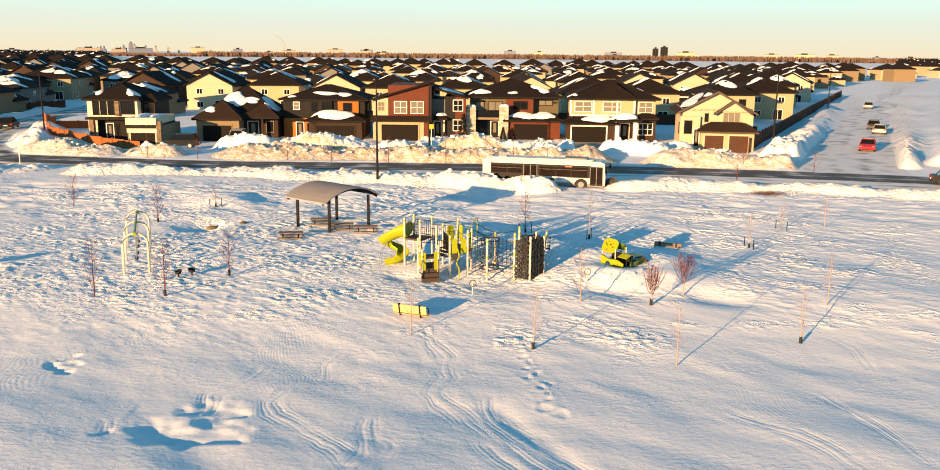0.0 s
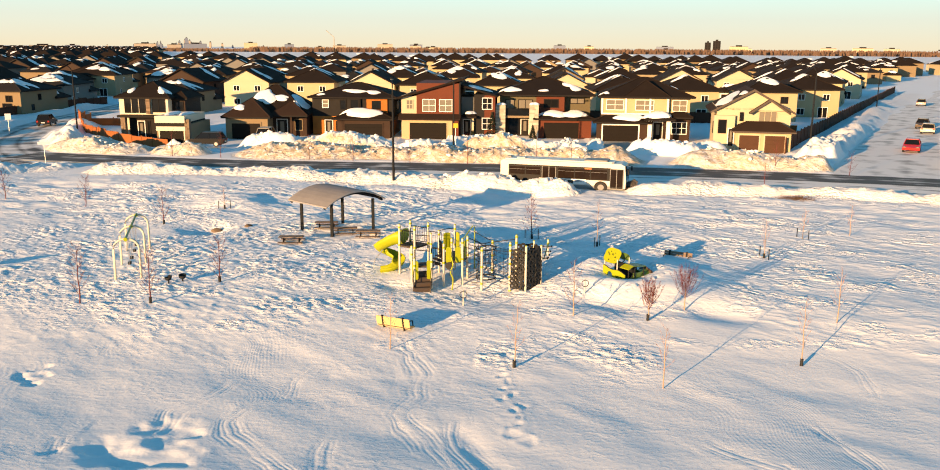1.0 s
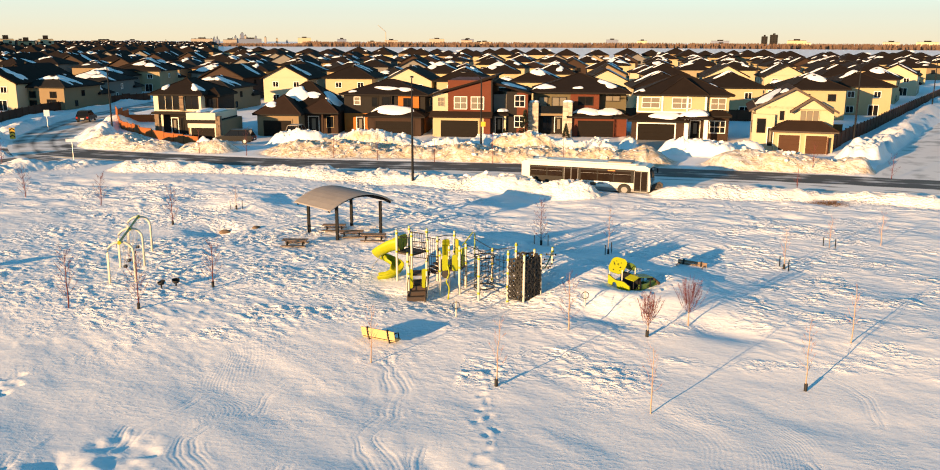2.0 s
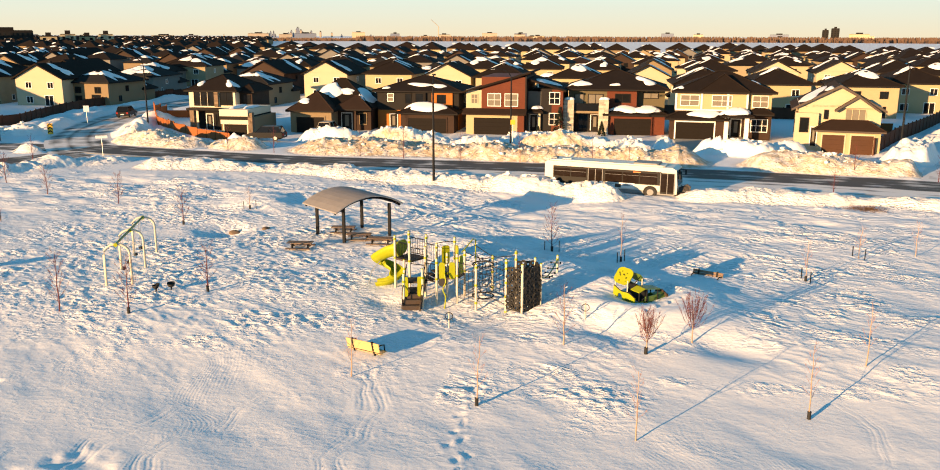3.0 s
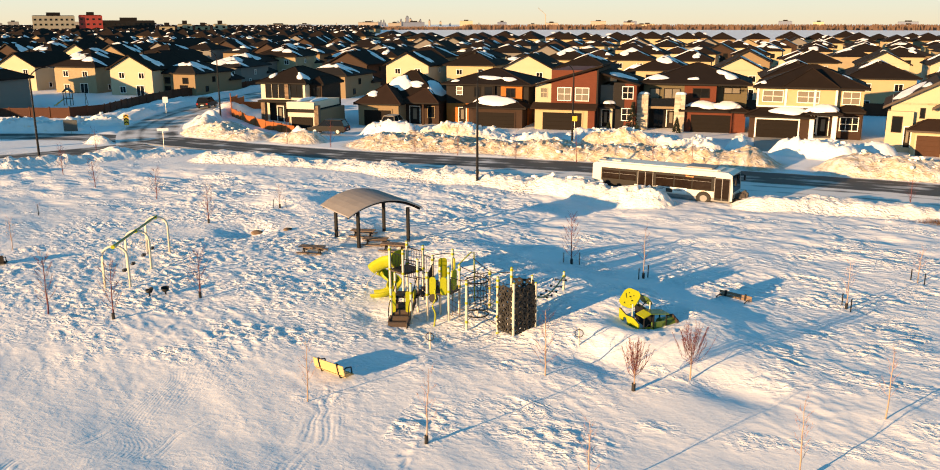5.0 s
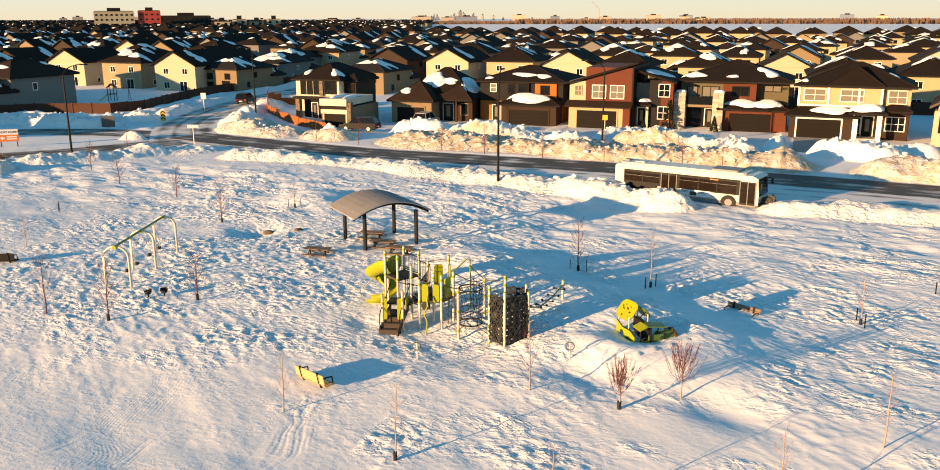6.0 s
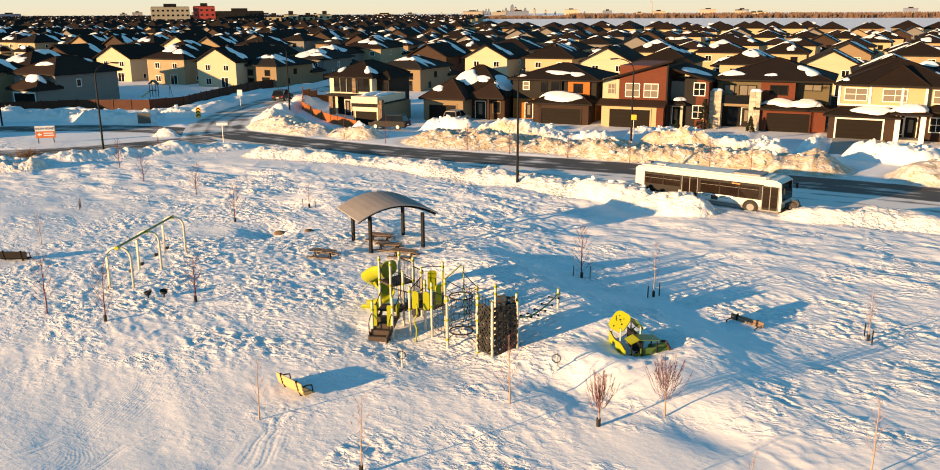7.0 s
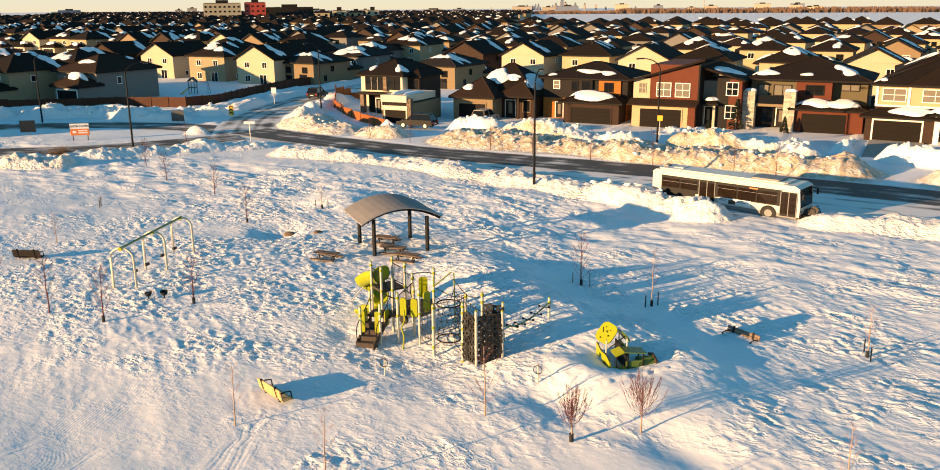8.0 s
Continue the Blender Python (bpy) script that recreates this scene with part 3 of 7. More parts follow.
def build_ground():
    xs = axis([(-74, -24, 0.22), (-24, 22, 0.09), (22, 48, 0.2)], -4200, 4200)
    ys = axis([(22, 33, 0.12), (33, 62, 0.09), (62, 77, 0.12), (77, 100, 0.2), (100, 113, 0.36)], -900, 4600)
    gx, gy = np.meshgrid(xs, ys)
    z, grime, broken, layer, layered = snow_height(gx, gy)
    far = np.clip((np.hypot(gx, gy - 60) - 260) / 300, 0, 1)
    z = z * (1 - far)
    nx, ny = len(xs), len(ys)
    me = bpy.data.meshes.new("ground")
    verts = np.stack([gx, gy, z], -1).reshape(-1, 3)
    i = (np.arange(ny - 1)[:, None] * nx + np.arange(nx - 1)[None]).ravel()
    quads = np.stack([i, i + 1, i + nx + 1, i + nx], -1)
    me.vertices.add(len(verts))
    me.vertices.foreach_set("co", verts.ravel())
    me.loops.add(quads.size)
    me.loops.foreach_set("vertex_index", quads.ravel())
    me.polygons.add(len(quads))
    me.polygons.foreach_set("loop_start", np.arange(len(quads)) * 4)
    me.polygons.foreach_set("loop_total", np.full(len(quads), 4))
    me.polygons.foreach_set("use_smooth", np.ones(len(quads), bool))
    me.update()
    for name, values in (("grime", grime), ("broken", broken), ("layer", layer), ("layered", layered)):
        att = me.attributes.new(name, "FLOAT", "POINT")
        att.data.foreach_set("value", np.ascontiguousarray(values, dtype=np.float32).ravel())
    solid("ground", me, SNOW, "wind-carved snow field with trodden patches and ploughed banks", "snow ground", "structure")


build_ground()


def lie(x, y):
    return float(snow_height(np.array([x]), np.array([y]))[0][0])


# ---- clods thrown up along the ploughed banks ----
def snow_clods():
    rng = random.Random(77)
    phi = (1 + 5**0.5) / 2
    ico = [Vector(p).normalized() for p in ((-1, phi, 0), (1, phi, 0), (-1, -phi, 0), (1, -phi, 0), (0, -1, phi), (0, 1, phi), (0, -1, -phi), (0, 1, -phi), (phi, 0, -1), (phi, 0, 1), (-phi, 0, -1), (-phi, 0, 1))]
    tris = [(0, 11, 5), (0, 5, 1), (0, 1, 7), (0, 7, 10), (0, 10, 11), (1, 5, 9), (5, 11, 4), (11, 10, 2), (10, 7, 6), (7, 1, 8), (3, 9, 4), (3, 4, 2), (3, 2, 6), (3, 6, 8), (3, 8, 9), (4, 9, 5), (2, 4, 11), (6, 2, 10), (8, 6, 7), (9, 8, 1)]
    spots = []
    for line, half, high, rough, dirty in BANKS:
        if max(p[1] for p in line) > 112 or high < 0.9:
            continue
        for (x0, y0), (x1, y1) in zip(line[:-1], line[1:]):
            length = math.hypot(x1 - x0, y1 - y0)
            for k in range(int(length * 7)):
                u, off = rng.random(), rng.gauss(0, half * 0.36)
                spots.append((x0 + (x1 - x0) * u - (y1 - y0) / length * off, y0 + (y1 - y0) * u + (x1 - x0) / length * off))
    zs = snow_height(np.array([q[0] for q in spots]), np.array([q[1] for q in spots]))[0]
    clods = Mesh()
    for (x, y), z in zip(spots, zs):
        if z < 0.25:
            continue
        r = 0.07 + 0.2 * rng.random() ** 3
        stretch = Vector((rng.uniform(0.8, 1.4), rng.uniform(0.8, 1.3), rng.uniform(0.55, 0.95)))
        clods.add([Vector((x, y, z + 0.2 * r)) + Vector((p.x * stretch.x, p.y * stretch.y, p.z * stretch.z)) * r * rng.uniform(0.75, 1.2) for p in ico], tris)
    tagged(solid("snow_clods", clods, CLOD_SNOW, "clods of old snow along the ploughed banks", "snow clods"), kind="stuff")


CLOD_SNOW = snow_material("clod_snow", (0.80, 0.77, 0.72), dirt=False)
snow_clods()

# ---- road surfaces: dark wheel tracks between packed snow ----
def road_material():
    m = material("snowy_asphalt", (0.06, 0.055, 0.05), 0.75, vary=0.3, grain=10, bump=0.2)
    n, l = m.node_tree.nodes, m.node_tree.links
    b = n["Principled BSDF"]
    old = b.inputs["Base Color"].links[0].from_socket
    att, noise_t, co = n.new("ShaderNodeAttribute"), n.new("ShaderNodeTexNoise"), n.new("ShaderNodeTexCoord")
    att.attribute_name = "packed"
    noise_t.inputs["Scale"].default_value, noise_t.inputs["Detail"].default_value = 0.35, 8
    l.new(co.outputs["Object"], noise_t.inputs["Vector"])
    add, ramp, mix = n.new("ShaderNodeMath"), n.new("ShaderNodeMapRange"), n.new("ShaderNodeMix")
    add.operation = "ADD"
    l.new(att.outputs["Fac"], add.inputs[0])
    l.new(noise_t.outputs["Fac"], add.inputs[1])
    ramp.inputs[1].default_value, ramp.inputs[2].default_value = 0.86, 1.18
    l.new(add.outputs[0], ramp.inputs[0])
    mix.data_type = "RGBA"
    mix.inputs[7].default_value = (0.76, 0.74, 0.72, 1)
    l.new(old, mix.inputs[6])
    l.new(ramp.outputs[0], mix.inputs[0])
    l.new(mix.outputs[2], b.inputs["Base Color"])
    return m


ROAD = road_material()


def road(name, line, half, snowy, label, tracks=0.45):
    """A strip along a line; its packed value says where snow lies between the wheel tracks."""
    pts = []
    for (x0, y0), (x1, y1) in zip(line[:-1], line[1:]):
        n = max(2, int(math.hypot(x1 - x0, y1 - y0) / 3))
        pts += [Vector((x0 + (x1 - x0) * k / n, y0 + (y1 - y0) * k / n, 0)) for k in range(n)]
    pts.append(Vector((*line[-1], 0)))
    for _ in range(3):
        pts = [pts[0]] + [(a + 2 * b + c) / 4 for a, b, c in zip(pts[:-2], pts[1:-1], pts[2:])] + [pts[-1]]
    cols = np.linspace(-1, 1, 15)
    verts, packed = [], []
    for i, p in enumerate(pts):
        d = (pts[min(i + 1, len(pts) - 1)] - pts[max(i - 1, 0)]).normalized()
        side = Vector((d.y, -d.x, 0))
        for c in cols:
            verts.append((p + side * half * 1.12 * c) + Vector((0, 0, 0.0)))
            track = min(abs(abs(c) - 0.28), abs(abs(c) - 0.66))
            packed.append(snowy + tracks * min(1, track / 0.16) + (0.5 if abs(c) > 0.92 else 0))
    n = len(cols)
    me = bpy.data.meshes.new(name)
    me.from_pydata([tuple(v) for v in verts], [], [(i * n + k, i * n + k + 1, (i + 1) * n + k + 1, (i + 1) * n + k) for i in range(len(pts) - 1) for k in range(n - 1)])
    att = me.attributes.new("packed", "FLOAT", "POINT")
    att.data.foreach_set("value", packed)
    ob = solid(name, me, ROAD, label, "road", "structure")
    return ob


road("road", MAIN_ROAD, 2.7, 0.16, "ploughed asphalt street with wet wheel tracks between packed snow", 0.28)
for k, (nm, line, half, snowy) in enumerate([("near_lane_road", NEAR_LANE, 3.4, 0.52), ("side_street_road", SIDE_STREET, 3.2, 0.42), ("west_road", WEST_ROAD, 2.6, 0.26), ("lower_road", LOWER_ROAD, 2.6, 0.3), ("east_road", EAST_STREET, 4.6, 0.63)]):
    ob = road(nm, line, half, snowy, "snow-covered residential street with dark wheel tracks", 0.08 if nm == "east_road" else 0.3 if nm == "near_lane_road" else 0.2)
    ob.location.z = -0.008 * (k + 1)
for x0, x1, y0, y1 in DRIVES[5:6]:
    me = Mesh().box(x0, x1, y0, y1 - 0.15, -0.8, -0.3)
    solid("driveway", me, CONCRETE, "concrete driveway half covered with packed snow", "driveway", "structure")
# ---- houses ----
def lattice(xs, zs, y0, y1):
    """A window frame in one piece: every other strip between the given lines is a bar."""
    nx, nz = len(xs), len(zs)
    v = [(x, y, z) for y in (y0, y1) for z in zs for x in xs]
    at_ = lambda i, j, back: back * nx * nz + j * nx + i
    bar = lambda i, j: 0 <= i < nx - 1 and 0 <= j < nz - 1 and (i % 2 == 0 or j % 2 == 0)
    f = []
    for j in range(nz - 1):
        for i in range(nx - 1):
            if not bar(i, j):
                continue
            f.append((at_(i, j, 0), at_(i + 1, j, 0), at_(i + 1, j + 1, 0), at_(i, j + 1, 0)))
            for di, dj, a, b in ((-1, 0, (i, j + 1), (i, j)), (1, 0, (i + 1, j), (i + 1, j + 1)), (0, -1, (i, j), (i + 1, j)), (0, 1, (i + 1, j + 1), (i, j + 1))):
                if not bar(i + di, j + dj):
                    f.append((at_(*b, 0), at_(*a, 0), at_(*a, 1), at_(*b, 1)))
    used = sorted({k for q in f for k in q})
    back = {k: n for n, k in enumerate(used)}
    return Mesh().add([v[k] for k in used], [tuple(back[k] for k in q) for q in f])


LOT = -0.45  # the front lots lie a little below the park snow


class House:
    """A house in its own frame: x to the right along the front from its left edge, y back from the front plane, z up."""

    def __init__(self, x, y, turn, label, category="house", group="houses along the street"):
        self.base = thing("house", pose(x, y, LOT, 0, 0, turn), label, category, group)

    def wall(self, x0, x1, y0, y1, z0, z1, mat, name="wall", label=""):
        return part(name, Mesh().box(x0, x1, y0, y1, z0, z1), mat, self.base, label)

    def window(self, face, at, u, z, w, h, nx=2, nz=1, frame_mat=None, pane_mat=None, name="window"):
        """A window on the wall plane: face F (y = at), R or L (x = at), B; u its middle along the wall, z its sill."""
        frame_mat, pane_mat = frame_mat or WHITE_TRIM, pane_mat or GLASS
        fw, out = 0.09, 0.07
        xs = [-w / 2, -w / 2 + fw] + [-w / 2 + w * k / nx + s for k in range(1, nx) for s in (-0.03, 0.03)] + [w / 2 - fw, w / 2]
        zs = [0, fw] + [h * k / nz + s for k in range(1, nz) for s in (-0.03, 0.03)] + [h - fw, h]
        m = lattice(xs, zs, -out, 0.02)
        f = part(name, m, frame_mat, self.base)
        turn = {"F": 0, "R": 90, "B": 180, "L": -90}[face]
        f.matrix_basis = {"F": pose(u, at, z), "B": pose(u, at, z, 0, 0, 180), "R": pose(at, u, z, 0, 0, 90), "L": pose(at, u, z, 0, 0, -90)}[face]
        part("pane", Mesh().box(-w / 2 + 0.02, w / 2 - 0.02, -0.025, 0.015, 0.02, h - 0.02), pane_mat, f)
        return f

    def garage(self, x0, x1, y, h, mat, panels=4, frame_mat=None):
        """A sectional garage door, set in a frame that stands proud of the wall."""
        fr = part("garage_frame", Mesh().box(x0 - 0.16, x0, y - 0.07, y + 0.02, 0, h).box(x1, x1 + 0.16, y - 0.07, y + 0.02, 0, h).box(x0 - 0.16, x1 + 0.16, y - 0.07, y + 0.02, h, h + 0.18), frame_mat or WHITE_TRIM, self.base)
        door = part("garage_door", Mesh().box(x0, x1, y - 0.03, y + 0.01, 0, h), mat, self.base)
        for k in range(panels):
            z0, z1 = h * k / panels, h * (k + 1) / panels
            part("panel", Mesh().box(x0 + 0.02, x1 - 0.02, y - 0.055, y - 0.02, z0 + 0.025, z1 - 0.025), mat, door)

    def door(self, x, y, w=0.95, h=2.1, z=0.3, mat=None):
        d = part("front_door", Mesh().box(x - w / 2, x + w / 2, y - 0.06, y + 0.02, z, z + h), mat or DARK_TRIM, self.base)
        part("glazing", Mesh().box(x - w / 5, x + w / 5, y - 0.075, y - 0.05, z + 0.5, z + h - 0.25), GLASS_BLIND, d)
        part("door_frame", Mesh().box(x - w / 2 - 0.1, x - w / 2, y - 0.08, y + 0.02, z, z + h).box(x + w / 2, x + w / 2 + 0.1, y - 0.08, y + 0.02, z, z + h).box(x - w / 2 - 0.1, x + w / 2 + 0.1, y - 0.08, y + 0.02, z + h, z + h + 0.1), WHITE_TRIM, self.base)

    def hip(self, x0, x1, y0, y1, z, rise, over=0.55, mat=None, fascia=None, name="roof", edged=True):
        """A hipped roof on a rectangle, with eaves, fascia and soffit. Returns its height over a place."""
        x0, x1, y0, y1 = x0 - over, x1 + over, y0 - over, y1 + over
        w, d = x1 - x0, y1 - y0
        half = min(w, d) / 2
        if w >= d:
            r0, r1 = (x0 + half, (y0 + y1) / 2), (x1 - half, (y0 + y1) / 2)
        else:
            r0, r1 = ((x0 + x1) / 2, y0 + half), ((x0 + x1) / 2, y1 - half)
        v = [(x0, y0, z), (x1, y0, z), (x1, y1, z), (x0, y1, z), (*r0, z + rise), (*r1, z + rise)]
        v += [(a, b, z - 0.02) for a, b, _ in v[:4]]
        if w >= d:
            f = [(0, 1, 5, 4), (1, 2, 5), (2, 3, 4, 5), (3, 0, 4)]
        else:
            f = [(0, 1, 4), (1, 2, 5, 4), (2, 3, 5), (3, 0, 4, 5)]
        m = Mesh().add(v, f + [(0, 6, 7, 1), (1, 7, 8, 2), (2, 8, 9, 3), (3, 9, 6, 0), (6, 9, 8, 7)])
        roof = part(name, m, mat or SHINGLE, self.base)
        slope = rise / half
        if not edged:
            return lambda x, y: z + slope * max(0.0, min(x - x0, x1 - x, y - y0, y1 - y, half))
        part("fascia", Mesh().box(x0 + 0.02, x1 - 0.02, y0 + 0.02, y1 - 0.02, z - 0.2, z - 0.024), fascia or DARK_TRIM, roof)
        ridge = Mesh()
        top = [Vector(v[4]), Vector(v[5])]
        lines = [top] + [[Vector(v[k]), min(top, key=lambda q: (q - Vector(v[k])).length)] for k in range(4)]
        for a, b in lines:
            if (b - a).length > 0.3:
                ridge.tube([a + Vector((0, 0, 0.01)), b + Vector((0, 0, 0.01))], 0.07, 5)
        part("ridge_cap", ridge, mat or SHINGLE, roof)
        return lambda x, y: z + slope * max(0.0, min(x - x0, x1 - x, y - y0, y1 - y, half))

    def gable(self, x0, x1, y0, y1, z, rise, axis_="y", over=0.45, mat=None, wall_mat=None, fascia=None):
        """A gable roof whose ridge runs along an axis, with the gable walls below it."""
        thick = 0.2
        if axis_ == "y":
            mid, half = (x0 + x1) / 2, (x1 - x0) / 2
            k = rise / half
            e = over * k
            prof = [(x0 - over, z - e), (mid, z + rise), (x1 + over, z - e), (x1 + over, z - e - thick), (mid, z + rise - thick - 0.05), (x0 - over, z - e - thick)]
            roof = part("roof", Mesh().prism(prof, "y", y0 - over, y1 + over), mat or SHINGLE, self.base)
            part("gable_wall", Mesh().prism([(x0, z - 0.02), (x1, z - 0.02), (mid, z + rise - thick - 0.08)], "y", y0, y1), wall_mat or CREAM, self.base)
            part("verge_board", Mesh().prism([(x0 - over, z - e + 0.03), (mid, z + rise + 0.03), (x1 + over, z - e + 0.03), (x1 + over, z - e - thick - 0.03), (mid, z + rise - thick - 0.09), (x0 - over, z - e - thick - 0.03)], "y", y0 - over - 0.05, y0 - over - 0.003), fascia or WHITE_TRIM, roof)
            return lambda x, y: z + rise - k * abs(x - mid)
        mid, half = (y0 + y1) / 2, (y1 - y0) / 2
        k = rise / half
        e = over * k
        prof = [(y0 - over, z - e), (mid, z + rise), (y1 + over, z - e), (y1 + over, z - e - thick), (mid, z + rise - thick - 0.05), (y0 - over, z - e - thick)]
        part("roof", Mesh().prism(prof, "x", x0 - over, x1 + over), mat or SHINGLE, self.base)
        part("gable_wall", Mesh().prism([(y0, z - 0.02), (y1, z - 0.02), (mid, z + rise - thick - 0.08)], "x", x0, x1), wall_mat or CREAM, self.base)
        return lambda x, y: z + rise - k * abs(y - mid)

    def shed(self, x0, x1, y0, y1, z0, z1, over=0.5, mat=None):
        """A single slope that rises from the left edge to the right."""
        s = (z1 - z0) / (x1 - x0)
        a, b = z0 - s * over, z1 + s * over
        part("roof", Mesh().prism([(x0 - over, a), (x1 + over, b), (x1 + over, b - 0.25), (x0 - over, a - 0.25)], "y", y0 - over, y1 + over), mat or SHINGLE, self.base)
        return lambda x, y: z0 + s * (x - x0)

    def snow(self, top, cx, cy, rx, ry, thick=0.22, seed=0, name="snow_patch"):
        """A melting patch of snow that lies on a roof."""
        rng = random.Random(seed * 7919 + int(cx * 100) + int(cy * 10))
        ph = [rng.uniform(0, 6.28) for _ in range(4)]
        n, rings = 22, 5
        v = [(cx, cy, top(cx, cy) + thick)]
        for r in range(1, rings + 1):
            for k in range(n):
                a = 2 * math.pi * k / n
                wob = 1 + 0.22 * math.sin(2 * a + ph[0]) + 0.14 * math.sin(3 * a + ph[1]) + 0.09 * math.sin(5 * a + ph[2])
                q = r / rings
                x, y = cx + rx * wob * q * math.cos(a), cy + ry * wob * q * math.sin(a)
                v.append((x, y, top(x, y) + 0.02 + thick * math.sqrt(max(0.0, 1 - q**3))))
        f = [(0, 1 + k, 1 + (k + 1) % n) for k in range(n)]
        f += [(1 + r * n + k, 1 + (r + 1) * n + k, 1 + (r + 1) * n + (k + 1) % n, 1 + r * n + (k + 1) % n) for r in range(rings - 1) for k in range(n)]
        part(name, Mesh().add(v, f), ROOF_SNOW, self.base, "thick patch of old snow", smooth=True)

    def stones(self, x0, x1, y, z0, z1, mat, rows=None):
        """Courses of stone on a front face, each stone a piece of its own."""
        rng = random.Random(int(x0 * 10) + 5)
        core = part("stone_core", Mesh().box(x0 + 0.03, x1 - 0.03, y + 0.03, y + (x1 - x0) - 0.03, z0, z1), mat, self.base)
        z = z0
        while z < z1 - 0.08:
            h = min(rng.choice((0.2, 0.26, 0.32)), z1 - z)
            x = x0
            while x < x1 - 0.06:
                w = min(rng.uniform(0.35, 0.75), x1 - x)
                if x1 - x - w < 0.2:
                    w = x1 - x
                d = rng.uniform(0.0, 0.05)
                part("stone", Mesh().box(x + 0.012, x + w - 0.012, y - d, y + 0.06, z + 0.012, z + h - 0.012, 0.02), mat, core)
                x += w
            z += h
        return core


def house_white_modern():
    h = House(-45.0, 110.6, 2, "white and dark modern two-storey house behind an orange fence")
    h.base.matrix_basis = h.base.matrix_basis @ Matrix.Diagonal((0.87, 1.0, 0.97, 1))
    h.wall(0, 7.3, 1.6, 11.5, 0, 5.5, WHITE_STUCCO)
    h.wall(7.3, 9.3, 3.0, 9.0, 0, 5.3, SIDING_BROWN)
    h.wall(8.3, 12.9, -4.9, 3.0, 0, 2.55, TAN, "garage_wall")
    h.wall(0.2, 7.1, 0.2, 1.6, 2.9, 3.2, DARK_TRIM, "canopy_beam")
    # dark sheet on the wall stands in for the shade of the recessed entry
    h.wall(1.4, 7.2, 1.45, 1.6, 0.0, 2.9, DARK_TRIM, "entry_recess")
    h.stones(0.7, 1.4, 0.2, 0, 2.9, BRICK_MAT)
    h.stones(12.3, 13.0, -5.05, 0, 3.2, BRICK_MAT)
    h.stones(4.1, 4.75, 1.3, 3.3, 5.4, BRICK_MAT)
    h.wall(8.2, 12.4, -5.2, 2.4, 2.75, 3.6, WHITE_STUCCO, "parapet", "white balcony parapet over the garage")
    # dark band that fills the gap between parapet and fascia
    h.wall(8.3, 12.4, -5.0, 2.5, 2.3, 2.72, DARK_TRIM, "soffit_band")
    h.wall(8.3, 12.4, -5.12, -4.95, 1.75, 2.28, WHITE_STUCCO, "fascia_band")
    h.garage(8.7, 12.1, -4.9, 1.72, GARAGE_DARK, frame_mat=WHITE_STUCCO)
    h.door(3.2, 1.45, z=0.2)
    h.window("F", 1.45, 4.3, 0.4, 0.5, 2.0, 1, 1, DARK_TRIM)
    for x in (1.25, 2.35, 3.45):
        h.window("F", 1.6, x, 3.4, 0.95, 1.9, 1, 1, DARK_TRIM)
    h.window("F", 1.6, 5.9, 3.5, 2.0, 1.8, 2, 1, DARK_TRIM)
    h.window("F", 3.0, 8.3, 3.5, 1.5, 1.4, 2, 1, DARK_TRIM)
    top = h.hip(0, 7.3, 1.6, 11.5, 5.5, 1.9)
    h.hip(7.3, 9.3, 3.2, 9.0, 5.3, 0.9, 0.45)
    h.snow(top, 0.9, 3.6, 1.0, 1.2, 0.2, 1)
    h.snow(top, 6.2, 3.2, 1.2, 0.9, 0.2, 2)
    h.snow(lambda x, y: 3.6, 9.4, -1.6, 0.9, 2.4, 0.26, 3)
    h.snow(lambda x, y: 3.6, 11.3, -1.8, 0.8, 2.2, 0.22, 4)


def house_brown_bungalow():
    h = House(-31.5, 113.0, 3, "brown-roofed bungalow with a tan garage wing")
    h.base.matrix_basis = h.base.matrix_basis @ Matrix.Translation((-0.4, 0, 0)) @ Matrix.Diagonal((0.88, 1.0, 0.97, 1))
    h.wall(0.5, 6.7, 0, 7.0, 0, 3.0, TAN, "garage_wall")
    h.wall(6.7, 11.8, 3.0, 13.0, 0, 3.1, SIDING_BROWN)
    h.wall(0.5, 6.7, 7.0, 13.0, 0, 3.1, SIDING_BROWN)
    h.garage(1.4, 5.6, 0, 2.1, GARAGE_DARK, frame_mat=TAN)
    h.window("F", 3.0, 10.6, 0.9, 1.2, 1.6, 1, 1, TAN)
    h.door(8.1, 3.0, 1.5, 2.2, 0.2)
    h.wall(9.5, 9.8, 2.0, 2.3, 0, 3.0, SIDING_BROWN, "porch_post")
    t1 = h.hip(0.5, 6.7, 0, 6.5, 3.0, 2.3, mat=SHINGLE_BROWN)
    t2 = h.hip(0.5, 11.8, 2.6, 13.0, 3.15, 3.7, mat=SHINGLE)
    h.hip(6.9, 11.8, 1.8, 6.0, 3.1, 1.6, mat=SHINGLE_BROWN)
    h.snow(t1, 2.0, 1.3, 1.0, 0.6, 0.16, 1)
    h.snow(t1, 1.0, 3.6, 0.7, 1.2, 0.14, 2)
    h.snow(t2, 5.0, 5.4, 1.5, 1.6, 0.3, 3)
    h.snow(t2, 7.6, 5.2, 1.2, 0.5, 0.2, 4)
    h.snow(t2, 10.2, 6.6, 1.5, 3.0, 0.16, 5)
    h.snow(t2, 1.6, 7.2, 0.7, 2.2, 0.2, 6)


